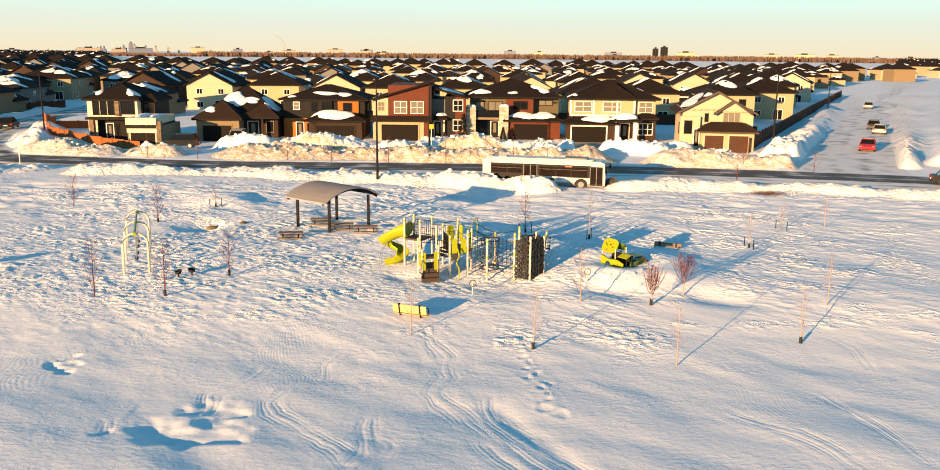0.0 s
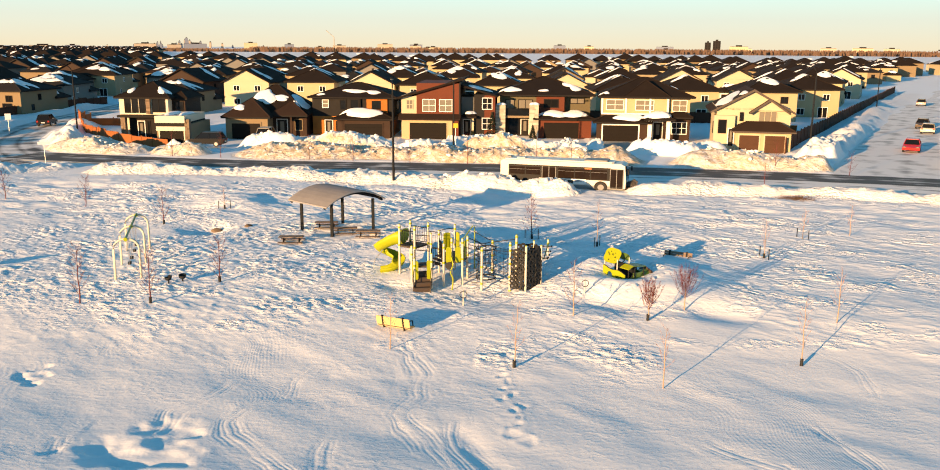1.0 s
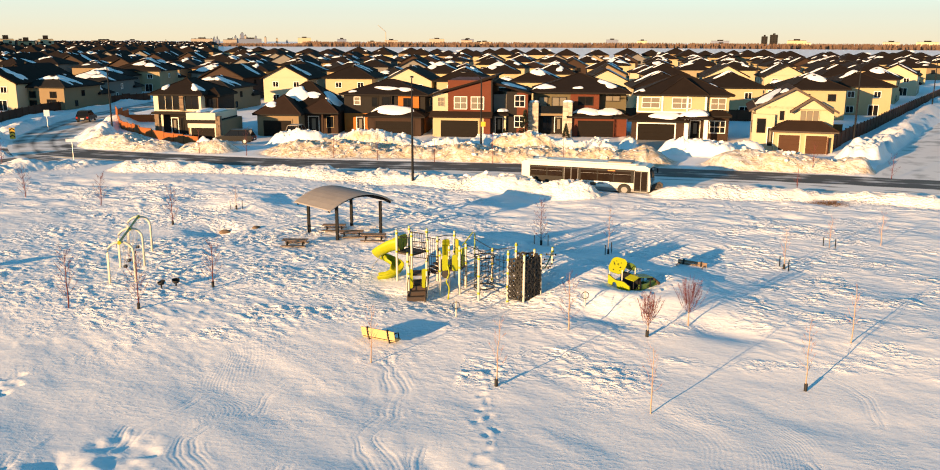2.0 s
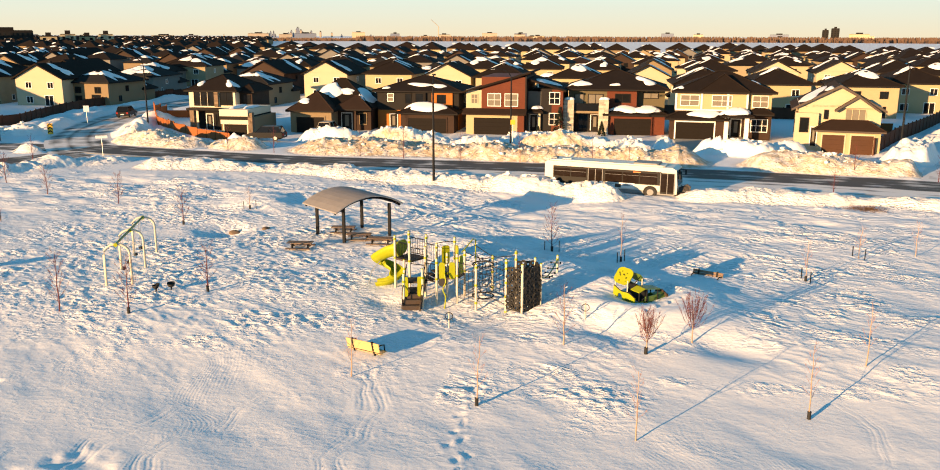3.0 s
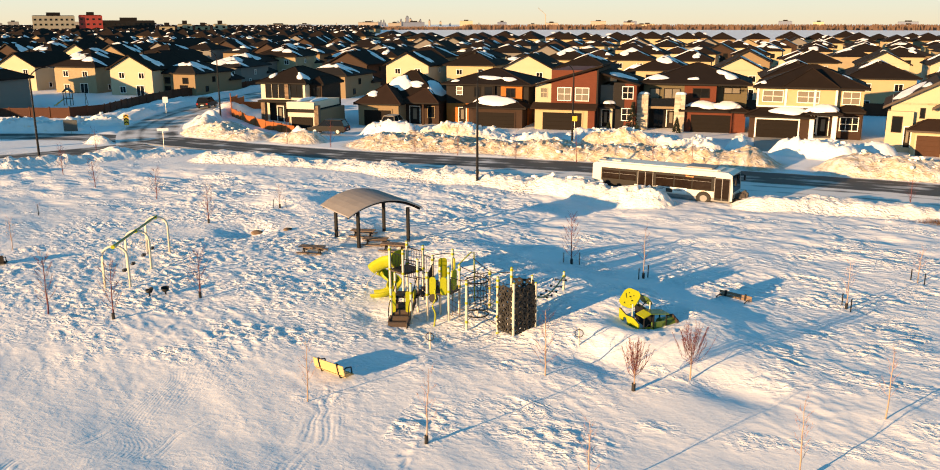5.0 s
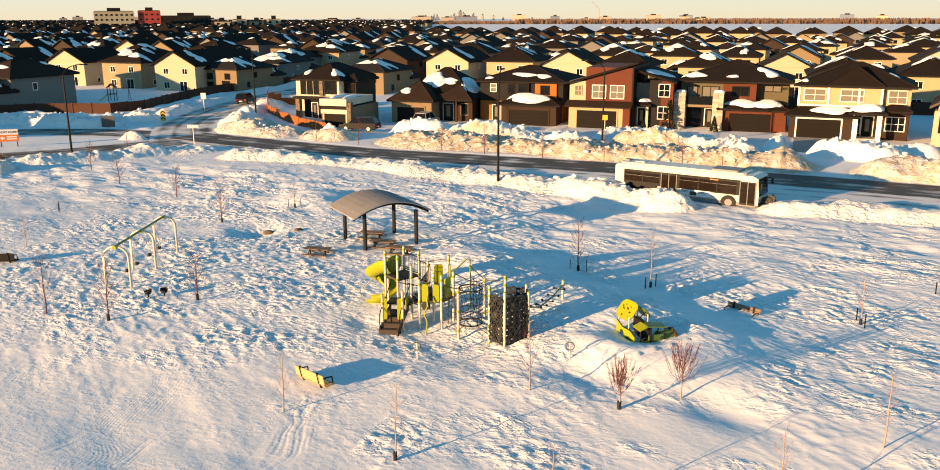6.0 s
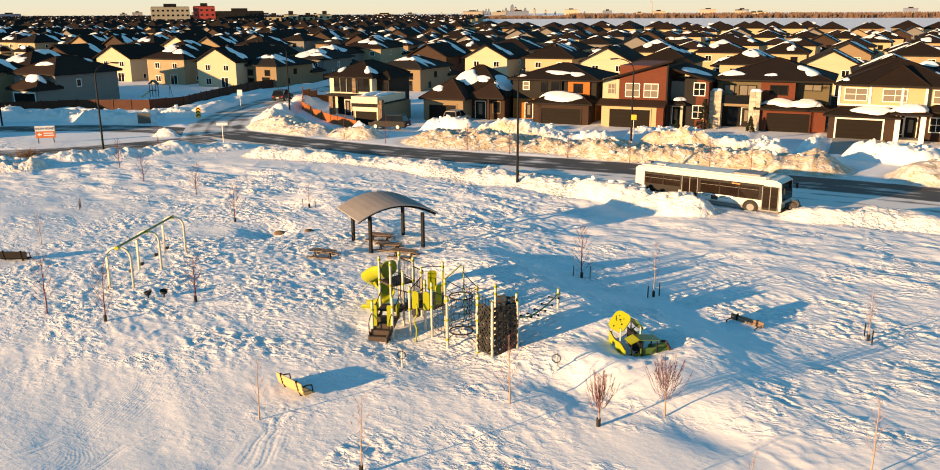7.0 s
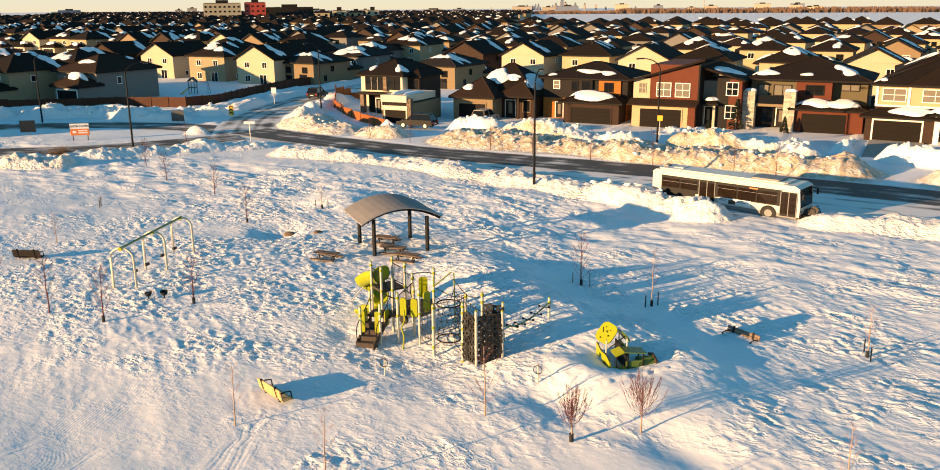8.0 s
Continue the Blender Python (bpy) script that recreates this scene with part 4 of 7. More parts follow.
def house_orange_cedar():
    h = House(-21.3, 115.6, 1, "dark brown two-storey house with orange cedar panels")
    h.base.matrix_basis = h.base.matrix_basis @ Matrix.Diagonal((1.0, 1.0, 0.92, 1))
    h.wall(0, 11.0, 3.0, 13.0, 2.9, 5.7, SIDING_DARK)
    h.wall(0, 11.0, 3.0, 13.0, 0, 2.9, SIDING_ORANGE, "lower_wall")
    h.wall(3.9, 10.9, 0, 3.0, 0, 2.8, SIDING_BROWN, "garage_wall")
    h.garage(4.9, 9.9, 0, 2.1, GARAGE_DARK, frame_mat=SIDING_BROWN)
    h.wall(4.9, 6.6, 2.7, 3.0, 2.9, 5.6, SIDING_DARK, "bay_wall")
    h.wall(7.4, 10.2, 2.8, 3.0, 2.9, 5.5, SIDING_ORANGE, "cedar_panel")
    h.door(2.2, 3.0, 0.95, 2.1, 0.2)
    h.window("F", 3.0, 3.5, 0.7, 0.7, 1.5, 1, 2, DARK_TRIM)
    h.window("F", 3.0, 1.8, 4.1, 0.9, 1.2, 1, 2, WHITE_TRIM, GLASS_BLIND)
    h.window("F", 3.0, 4.2, 3.8, 0.9, 1.5, 1, 1, DARK_TRIM)
    h.window("F", 2.7, 5.8, 3.8, 1.2, 1.6, 1, 1, DARK_TRIM)
    h.window("F", 2.8, 8.7, 3.9, 1.2, 1.3, 2, 1, DARK_TRIM)
    h.window("R", 11.0, 7.5, 3.7, 1.2, 1.2, 2, 1)
    top = h.hip(0, 11.0, 2.8, 13.0, 5.7, 1.9)
    g = h.hip(3.9, 10.9, 0, 3.6, 2.85, 1.0, 0.6)
    h.snow(g, 6.9, 1.1, 2.8, 1.2, 0.45, 1)
    h.snow(top, 5.6, 4.4, 1.6, 0.5, 0.2, 2)
    h.snow(top, 8.2, 4.0, 1.1, 0.5, 0.2, 3)
    h.snow(top, 1.2, 3.2, 0.6, 0.3, 0.12, 4)


def house_red_shed_roof():
    h = House(-9.0, 115.9, 0, "red-panelled two-storey house with slanting shed roofs")
    h.base.matrix_basis = h.base.matrix_basis @ Matrix.Diagonal((0.92, 1.0, 0.98, 1))
    h.wall(0, 8.3, 0.9, 12.0, 0, 5.7, PALE)
    h.wall(2.2, 8.35, 0.85, 11.9, 2.9, 7.4, SIDING_RED, "red_panel_wall")
    h.wall(8.3, 8.5, 0.8, 11.0, 0, 7.6, SIDING_DARK, "fin_wall")
    h.wall(0.2, 7.4, 0, 0.95, 0, 2.7, CREAM, "garage_wall")
    h.wall(7.35, 8.3, 0.02, 0.95, 0, 2.7, SIDING_RED, "garage_pier")
    h.garage(1.3, 6.6, 0, 2.2, GARAGE_DARK, frame_mat=CREAM)
    h.wall(8.5, 10.4, 3.0, 11.0, 0, 5.5, GREY_STUCCO, "entry_wall")
    h.wall(10.4, 13.4, 2.0, 12.0, 0, 5.9, SIDING_DARK, "side_wall")
    h.wall(11.9, 13.45, 1.9, 12.0, 0, 5.8, SIDING_RED, "side_panel")
    h.wall(10.1, 10.4, 1.6, 3.0, 0, 2.9, PALE, "porch_wall")
    h.door(9.3, 3.0, 0.95, 2.1, 0.3)
    h.window("F", 0.9, 1.2, 3.9, 1.0, 1.3, 2, 2, PALE, GLASS_BLIND)
    for x in (4.0, 6.4):
        h.window("F", 0.85, x, 3.6, 1.9, 1.7, 2, 2, None, GLASS_BLIND)
    for z in (1.2, 3.9):
        h.window("F", 1.9, 12.3, z, 1.5, 1.6, 2, 2)
    # lean-to over the garage
    part("lower_roof", Mesh().prism([(-0.7, 2.62), (-0.7, 2.75), (0.9, 3.35), (0.9, 2.62)], "x", -0.3, 8.6), SHINGLE_BROWN, h.base)
    t = h.shed(0, 8.6, 0.8, 12.0, 5.65, 8.0, 0.5)
    t2 = h.shed(8.6, 13.4, 1.9, 12.0, 7.2, 5.9, 0.45)
    h.snow(t2, 11.0, 5.2, 1.7, 2.4, 0.18, 2)
    h.hip(8.6, 10.5, 1.5, 3.2, 2.95, 0.5, 0.3)
    h.snow(lambda x, y: 3.3, 9.9, 2.2, 0.9, 0.8, 0.35, 3)


def house_stone_columns():
    h = House(3.6, 118.6, 0, "brown hip-roofed house with tall stone columns")
    h.base.matrix_basis = h.base.matrix_basis @ Matrix.Diagonal((1.05, 1.0, 0.97, 1))
    h.wall(0.3, 8.3, 2.0, 13.0, 2.8, 5.9, OLIVE)
    h.wall(0.6, 7.2, 2.3, 12.9, 0, 2.8, SIDING_DARK, "entry_wall")
    h.wall(8.0, 12.0, 3.0, 13.0, 0, 5.7, OLIVE, "side_wall")
    h.wall(5.0, 8.6, 1.8, 12.0, 2.8, 5.8, SIDING_RED, "cedar_panel")
    h.wall(5.2, 12.0, 0, 3.0, 0, 2.7, SIDING_RED, "garage_wall")
    h.garage(6.0, 10.4, 0, 2.2, GARAGE_DARK, frame_mat=SIDING_RED)
    h.stones(-0.2, 1.1, 0.0, 0, 4.5, STONE)
    h.stones(4.1, 5.3, -0.4, 0, 4.6, STONE)
    h.wall(1.1, 4.1, 0.4, 2.0, 2.75, 3.05, TAN, "balcony_floor")
    part("balcony_rail", Mesh().box(1.1, 4.1, 0.42, 0.46, 3.05, 4.0).box(1.1, 4.1, 0.38, 0.5, 4.0, 4.06), GLASS, h.base)
    h.window("F", 2.0, 1.6, 3.5, 1.2, 1.7, 1, 1, DARK_TRIM, GLASS_BLIND)
    h.window("F", 2.0, 3.6, 3.9, 1.9, 1.3, 2, 1, DARK_TRIM, GLASS_BLIND)
    h.window("F", 1.8, 6.9, 4.1, 1.9, 1.2, 2, 1, DARK_TRIM)
    h.window("F", 3.0, 10.3, 4.6, 1.9, 0.8, 2, 1, DARK_TRIM, GLASS_BLIND)
    h.window("F", 2.3, 2.2, 0.3, 1.4, 2.3, 2, 1, DARK_TRIM)
    h.window("R", 12.0, 8.0, 3.8, 1.3, 1.2, 2, 1)
    h.door(3.6, 2.3, 0.95, 2.1, 0.3)
    top = h.hip(0.2, 12.0, 1.6, 13.0, 5.9, 2.3)
    g = h.hip(5.1, 12.0, -0.1, 3.4, 2.75, 0.8, 0.5)
    h.snow(g, 7.0, 1.0, 1.8, 1.0, 0.32, 1)
    h.snow(g, 10.0, 1.0, 1.9, 1.0, 0.32, 2)
    h.snow(top, 1.4, 2.8, 1.5, 0.8, 0.25, 3)
    h.snow(top, 6.0, 2.4, 0.6, 0.3, 0.15, 4)
    h.snow(top, 9.8, 4.4, 1.2, 1.8, 0.2, 5)
    h.snow(lambda x, y: 4.5, 0.45, 0.65, 0.55, 0.5, 0.3, 6)
    h.snow(lambda x, y: 4.6, 4.7, 0.2, 0.55, 0.5, 0.3, 7)


def house_cream_and_brown():
    h = House(16.3, 115.2, -4, "cream and brown two-storey house with white trim")
    h.wall(0.9, 9.4, 1.8, 12.0, 3.6, 5.8, CREAM)
    h.wall(0.9, 12.2, 1.8, 12.0, 0, 3.6, SIDING_BROWN, "lower_wall")
    h.wall(9.4, 12.2, 2.3, 12.0, 3.6, 5.8, CREAM, "side_wall")
    h.wall(0.3, 6.8, 0, 1.8, 0, 2.6, SIDING_BROWN, "garage_wall")
    h.garage(1.1, 5.6, 0, 2.2, GARAGE_DARK)
    h.wall(0.85, 9.45, 1.72, 1.8, 3.45, 3.65, WHITE_TRIM, "trim_band")
    for x in (0.95, 4.0, 7.1, 9.35):
        h.wall(x - 0.12, x + 0.12, 1.73, 1.8, 3.65, 5.75, WHITE_TRIM, "trim_board")
    h.window("F", 1.8, 2.6, 4.0, 2.3, 1.4, 2, 2, None, GLASS_BLIND)
    h.window("F", 1.8, 6.4, 4.0, 2.4, 1.4, 2, 2, None, GLASS_BLIND)
    h.window("F", 2.3, 10.9, 3.9, 1.9, 1.5, 2, 2, None, GLASS_BLIND)
    h.window("F", 1.8, 10.9, 1.0, 2.0, 1.6, 3, 2)
    h.door(8.2, 1.8, 1.1, 2.1, 0.4)
    h.window("F", 1.8, 7.3, 0.6, 0.5, 1.8, 1, 1)
    for x in (6.75, 9.1):
        h.wall(x, x + 0.5, -0.4, 0.1, 0, 2.9, WHITE_TRIM, "porch_column")
    h.wall(6.8, 9.6, -0.3, 1.8, 0, 0.35, CONCRETE, "porch_step")
    h.wall(6.6, 9.75, -0.4, 1.8, 2.85, 3.1, WHITE_TRIM, "porch_beam")
    h.wall(12.0, 12.3, 1.9, 2.3, 0, 3.6, BROWN_TRIM, "corner_board")
    top = h.hip(0.9, 12.2, 1.7, 12.0, 5.8, 2.3)
    h.hip(4.0, 9.2, 1.5, 7.0, 5.82, 2.0, 0.4)
    g = h.hip(0.3, 6.8, -0.2, 2.0, 2.65, 0.7, 0.55)
    p = h.hip(6.6, 9.8, -0.6, 1.8, 3.1, 0.5, 0.35)
    h.snow(p, 8.2, 0.5, 1.9, 1.2, 0.45, 1)
    h.snow(g, 4.7, 0.6, 2.2, 0.9, 0.22, 2)
    h.snow(top, 10.4, 5.0, 0.5, 1.6, 0.16, 3)
    h.snow(top, 1.1, 2.4, 0.8, 0.5, 0.15, 4)
    h.hip(9.6, 12.2, 0.8, 2.3, 3.3, 0.6, 0.3)


def house_cream_gables():
    h = House(29.7, 106.2, -9, "cream stucco house with stacked gables and two garage doors")
    h.base.matrix_basis = h.base.matrix_basis @ Matrix.Diagonal((0.96, 1.0, 0.97, 1))
    h.wall(0.2, 9.0, 2.2, 13.0, 0, 5.2, PALE)
    h.wall(2.4, 8.9, 0, 2.2, 0, 2.6, CREAM, "garage_wall")
    h.wall(-0.1, 2.4, 1.6, 4.0, 0, 4.3, PALE, "bay_wall")
    h.garage(2.9, 5.2, 0, 2.1, GARAGE_BROWN, frame_mat=PALE)
    h.garage(5.9, 8.2, 0, 2.1, GARAGE_BROWN, frame_mat=PALE)
    h.window("F", 2.2, 6.3, 3.5, 2.2, 1.4, 3, 1, PALE, GLASS_BLIND)
    h.window("F", 2.2, 3.2, 3.6, 0.5, 1.1, 1, 1, DARK_TRIM)
    h.window("F", 1.6, 0.9, 2.1, 1.0, 1.7, 1, 1, DARK_TRIM)
    h.window("L", -0.1, 2.8, 2.0, 0.6, 1.5, 1, 1, DARK_TRIM)
    h.door(2.0, 1.6, 0.6, 2.1, 0.6)
    top = h.gable(-0.1, 9.0, 2.2, 13.0, 5.0, 2.5, "y", 0.5, SHINGLE_BROWN, PALE, BROWN_TRIM)
    t2 = h.gable(4.4, 8.4, 1.6, 4.5, 5.0, 1.4, "y", 0.35, SHINGLE_BROWN, PALE, BROWN_TRIM)
    h.hip(2.4, 8.9, -0.1, 2.6, 2.65, 1.0, 0.5, SHINGLE_BROWN, BROWN_TRIM)
    h.snow(top, 1.7, 7.0, 1.5, 4.4, 0.16, 1)
    h.snow(top, 3.4, 4.0, 0.5, 1.6, 0.16, 2)
    h.snow(lambda x, y: 3.15, 6.4, 1.2, 0.8, 0.35, 0.14, 3)
    h.window("R", 9.0, 7.0, 0.9, 1.2, 1.2, 2, 1)


for build in (house_white_modern, house_brown_bungalow, house_orange_cedar, house_red_shed_roof, house_stone_columns, house_cream_and_brown, house_cream_gables):
    build()
# ---- park furniture ----
def at(x, y, turn=0.0, sink=0.0):
    return pose(x, y, lie(x, y) - sink, 0, 0, turn)


def shelter():
    base = thing("picnic_shelter", pose(-5.05, 57.2, 0.0, 0, 0, 0), "open picnic shelter with a curved grey metal roof", "shelter")
    m = base.matrix_basis.inverted()
    legs = [(-4.95, 55.3), (-7.35, 57.3), (-2.72, 57.4), (-5.12, 59.4)]
    for x, y in legs:
        z0 = lie(x, y)
        p = m @ Vector((x, y, 0))
        post = part("post", Mesh().box(p.x - 0.09, p.x + 0.09, p.y - 0.09, p.y + 0.09, z0 - 0.4, 1.98, 0.02), STEEL, base, "dark steel post")
        part("base_plate", Mesh().box(p.x - 0.2, p.x + 0.2, p.y - 0.2, p.y + 0.2, z0 - 0.38, z0 - 0.34), STEEL, post)
    # the vault runs along one side of the square of posts
    a, b = Vector((-4.95, 55.3, 0)), Vector((-7.35, 57.3, 0))
    along = (b - a).normalized()
    across = Vector((along.y, -along.x, 0))
    if across.x < 0:
        across = -across
    mid = Vector((-5.03, 57.35, 0))
    half_l, half_w, rise = 2.0, 2.38, 0.72
    n, k = 56, 12

    def point(u, v, lift=0.0):
        """u across the arch from -1 to 1, v along it."""
        z = 1.98 + rise * (1 - u * u) - 0.10 + lift
        return m @ (mid + across * (u * half_w) + along * (v * half_l) + Vector((0, 0, z)))

    sheet = Mesh()
    top = [point(-1 + 2 * i / k, -1 + 2 * j / n, 0.05 * (j % 2) + 0.03) for i in range(k + 1) for j in range(n + 1)]
    low = [point(-1 + 2 * i / k, -1 + 2 * j / n, -0.02) for i in range(k + 1) for j in range(n + 1)]
    w = n + 1
    cnt = len(top)
    faces = [(i * w + j, i * w + j + 1, (i + 1) * w + j + 1, (i + 1) * w + j) for i in range(k) for j in range(n)]
    under = [(cnt + i * w + j, cnt + (i + 1) * w + j, cnt + (i + 1) * w + j + 1, cnt + i * w + j + 1) for i in range(k) for j in range(n)]
    edge = [(j, cnt + j, cnt + j + 1, j + 1) for j in range(n)] + [(k * w + j, k * w + j + 1, cnt + k * w + j + 1, cnt + k * w + j) for j in range(n)]
    edge += [(i * w, (i + 1) * w, cnt + (i + 1) * w, cnt + i * w) for i in range(k)] + [(i * w + n, cnt + i * w + n, cnt + (i + 1) * w + n, (i + 1) * w + n) for i in range(k)]
    part("roof", sheet.add(top + low, faces + under + edge), ROOF_METAL, base, "ribbed grey metal barrel roof")
    for v in (-0.85, 0.85):
        part("beam", Mesh().tube([point(-0.98 + 1.96 * i / 14, v, -0.11) for i in range(15)], 0.08, 6), STEEL, base)
    for u in (-0.84, 0.84):
        part("purlin", Mesh().tube([point(u, -0.97, -0.10), point(u, 0.97, -0.10)], 0.06, 6), STEEL, base)


ROOF_METAL = material("ribbed_roof_metal", (0.34, 0.32, 0.31), 0.5, 0.25, vary=0.3, grain=4, bump=0.05)


def picnic_table():
    base = thing("picnic_table", pose(0, 0, 0), "weathered brown picnic table standing in the snow", "picnic table", "picnic tables at the shelter")
    for k in range(5):
        part("board", Mesh().box(-0.95, 0.95, -0.38 + 0.155 * k, -0.38 + 0.155 * k + 0.14, 0.38, 0.42, 0.01), TABLE_WOOD, base)
    for s in (-1, 1):
        for k in range(2):
            y = s * 0.66 + 0.14 * k - 0.07
            part("bench_board", Mesh().box(-0.95, 0.95, y - 0.065, y + 0.065, 0.10, 0.14, 0.01), TABLE_WOOD, base)
    for x in (-0.6, 0.6):
        part("frame", Mesh().tube([(x, -0.72, 0.08), (x, -0.3, 0.1), (x, -0.12, 0.36), (x, 0.12, 0.36), (x, 0.3, 0.1), (x, 0.72, 0.08)], 0.035, 6).tube([(x, 0, -0.35), (x, 0, 0.36)], 0.05, 6), STEEL, base)
    return base


def put(ob, spots):
    """Stand a thing at the first spot and copies of it at the others; spots are x, y, turn."""
    ob.matrix_basis = at(*spots[0])
    return [ob] + [copy_thing(ob, at(*s)) for s in spots[1:]]


def park_bench(slat=None, label="yellow-brown slatted park bench with black iron ends"):
    slat = slat or SLAT
    base = thing("park_bench", pose(0, 0, 0), label, "bench", "park benches")
    for k in range(3):
        z = 0.36 + 0.135 * k
        part("back_slat", Mesh().box(-0.82, 0.82, -0.26 - 0.03 * k, -0.225 - 0.03 * k, z, z + 0.125, 0.008), slat, base)
    for k in range(4):
        y = -0.2 + 0.115 * k
        part("seat_slat", Mesh().box(-0.82, 0.82, y, y + 0.1, 0.27, 0.30, 0.008), slat, base)
    for x in (-0.5, 0.5):
        part("leg", Mesh().tube([(x, -0.12, -0.4), (x, -0.16, 0.25), (x, -0.24, 0.4), (x, -0.33, 0.80)], 0.045, 6).tube([(x, 0.16, -0.4), (x, 0.16, 0.26)], 0.04, 6).tube([(x, -0.2, 0.26), (x, 0.28, 0.27)], 0.035, 6), STEEL, base)
        part("back_strap", Mesh().prism([(-0.225, 0.40), (-0.295, 0.79), (-0.285, 0.80), (-0.213, 0.40)], "x", x - 0.05, x + 0.05), STEEL, base)
        part("arm_rest", Mesh().tube([(x * 1.42, -0.26, 0.55), (x * 1.42, -0.05, 0.6), (x * 1.42, 0.2, 0.55), (x * 1.42, 0.24, 0.3)], 0.028, 6), STEEL, base)
    return base


def swing_set():
    a, c = Vector((-13.3, 45.1, 0)), Vector((-15.5, 51.2, 0))
    axis_dir = (c - a).normalized()
    side = Vector((-axis_dir.y, axis_dir.x, 0))
    base = thing("swing_set", pose(0, 0, -0.15), "beige arched swing frame with a green top beam", "swing set")
    zt = 2.05
    for k, p in enumerate((a, (a + c) / 2, c)):
        z0 = lie(p.x, p.y)
        w = 0.62
        pts = [p - side * w + Vector((0, 0, z0 - 0.4)), p - side * w + Vector((0, 0, zt - 0.55))]
        for i in range(1, 8):
            t = math.pi * i / 8
            pts.append(p - side * w * math.cos(t) + Vector((0, 0, zt - 0.55 + 0.55 * math.sin(t))))
        pts += [p + side * w + Vector((0, 0, zt - 0.55)), p + side * w + Vector((0, 0, z0 - 0.4))]
        arch = part("arch", Mesh().tube(pts, 0.062, 10), POST, base, smooth=True)
        part("clamp", Mesh().tube([p + Vector((0, 0, zt - 0.03)) - axis_dir * 0.12, p + Vector((0, 0, zt - 0.03)) + axis_dir * 0.12], 0.10, 8), LIME, arch)
    part("beam", Mesh().tube([a + Vector((0, 0, zt)), c + Vector((0, 0, zt))], 0.06, 8), GREEN_PAINT, base, "green painted top beam")
    for k, u in enumerate((0.17, 0.36, 0.62, 0.84)):
        p = a + (c - a) * u
        drop = 1.55
        ground = lie(p.x, p.y)
        seat_z = max(ground + 0.12, zt - drop)
        s = part("seat", Mesh().obox(pose(p.x, p.y, seat_z, 0, 0, math.degrees(math.atan2(axis_dir.y, axis_dir.x))), 0.32, 0.17, 0.11, 0.04), BLACK, base, "black rubber swing seat")
        for e in (-0.2, 0.2):
            q = p + axis_dir * e
            part("chain", Mesh().tube([(q.x, q.y, seat_z), (q.x, q.y, zt)], 0.012, 4), GALV, s)


GREEN_PAINT = material("green_paint", (0.10, 0.17, 0.03), 0.45, vary=0.2, bump=0.05)


def buddy_seat():
    base = thing("spinner_seat", pose(0, 0, 0), "low black bowl-shaped spinner seat on a post", "play seat", "spinner seats")
    n = 14
    rings = [(0.03, 0.14), (0.11, 0.16), (0.17, 0.22), (0.19, 0.31), (0.175, 0.31), (0.14, 0.24), (0.03, 0.19)]
    v = [(r * math.cos(2 * math.pi * k / n), r * math.sin(2 * math.pi * k / n), z + (0.07 if (r > 0.165 and math.cos(2 * math.pi * k / n) > 0.2) else 0)) for r, z in rings for k in range(n)]
    f = [(i * n + k, i * n + (k + 1) % n, (i + 1) * n + (k + 1) % n, (i + 1) * n + k) for i in range(len(rings) - 1) for k in range(n)]
    part("bowl", Mesh().add(v, f + [tuple(range((len(rings) - 1) * n, len(rings) * n))]), BLACK, base, smooth=True)
    part("post", Mesh().tube([(0, 0, -0.4), (0, 0, 0.16)], 0.04, 8), STEEL, base)
    return base


def drum_sign():
    base = thing("play_panel", pose(0, 0, 0), "round black play hoop on a beige post", "play panel", "play discs")
    part("post", Mesh().tube([(0, 0, -0.4), (0, 0, 0.74)], 0.03, 8), POST, base)
    ring = [(0.165 * math.cos(2 * math.pi * k / 24), -0.06, 0.55 + 0.165 * math.sin(2 * math.pi * k / 24)) for k in range(25)]
    part("rim", Mesh().tube(ring, 0.018, 6), BLACK, base, "black hoop")
    return base


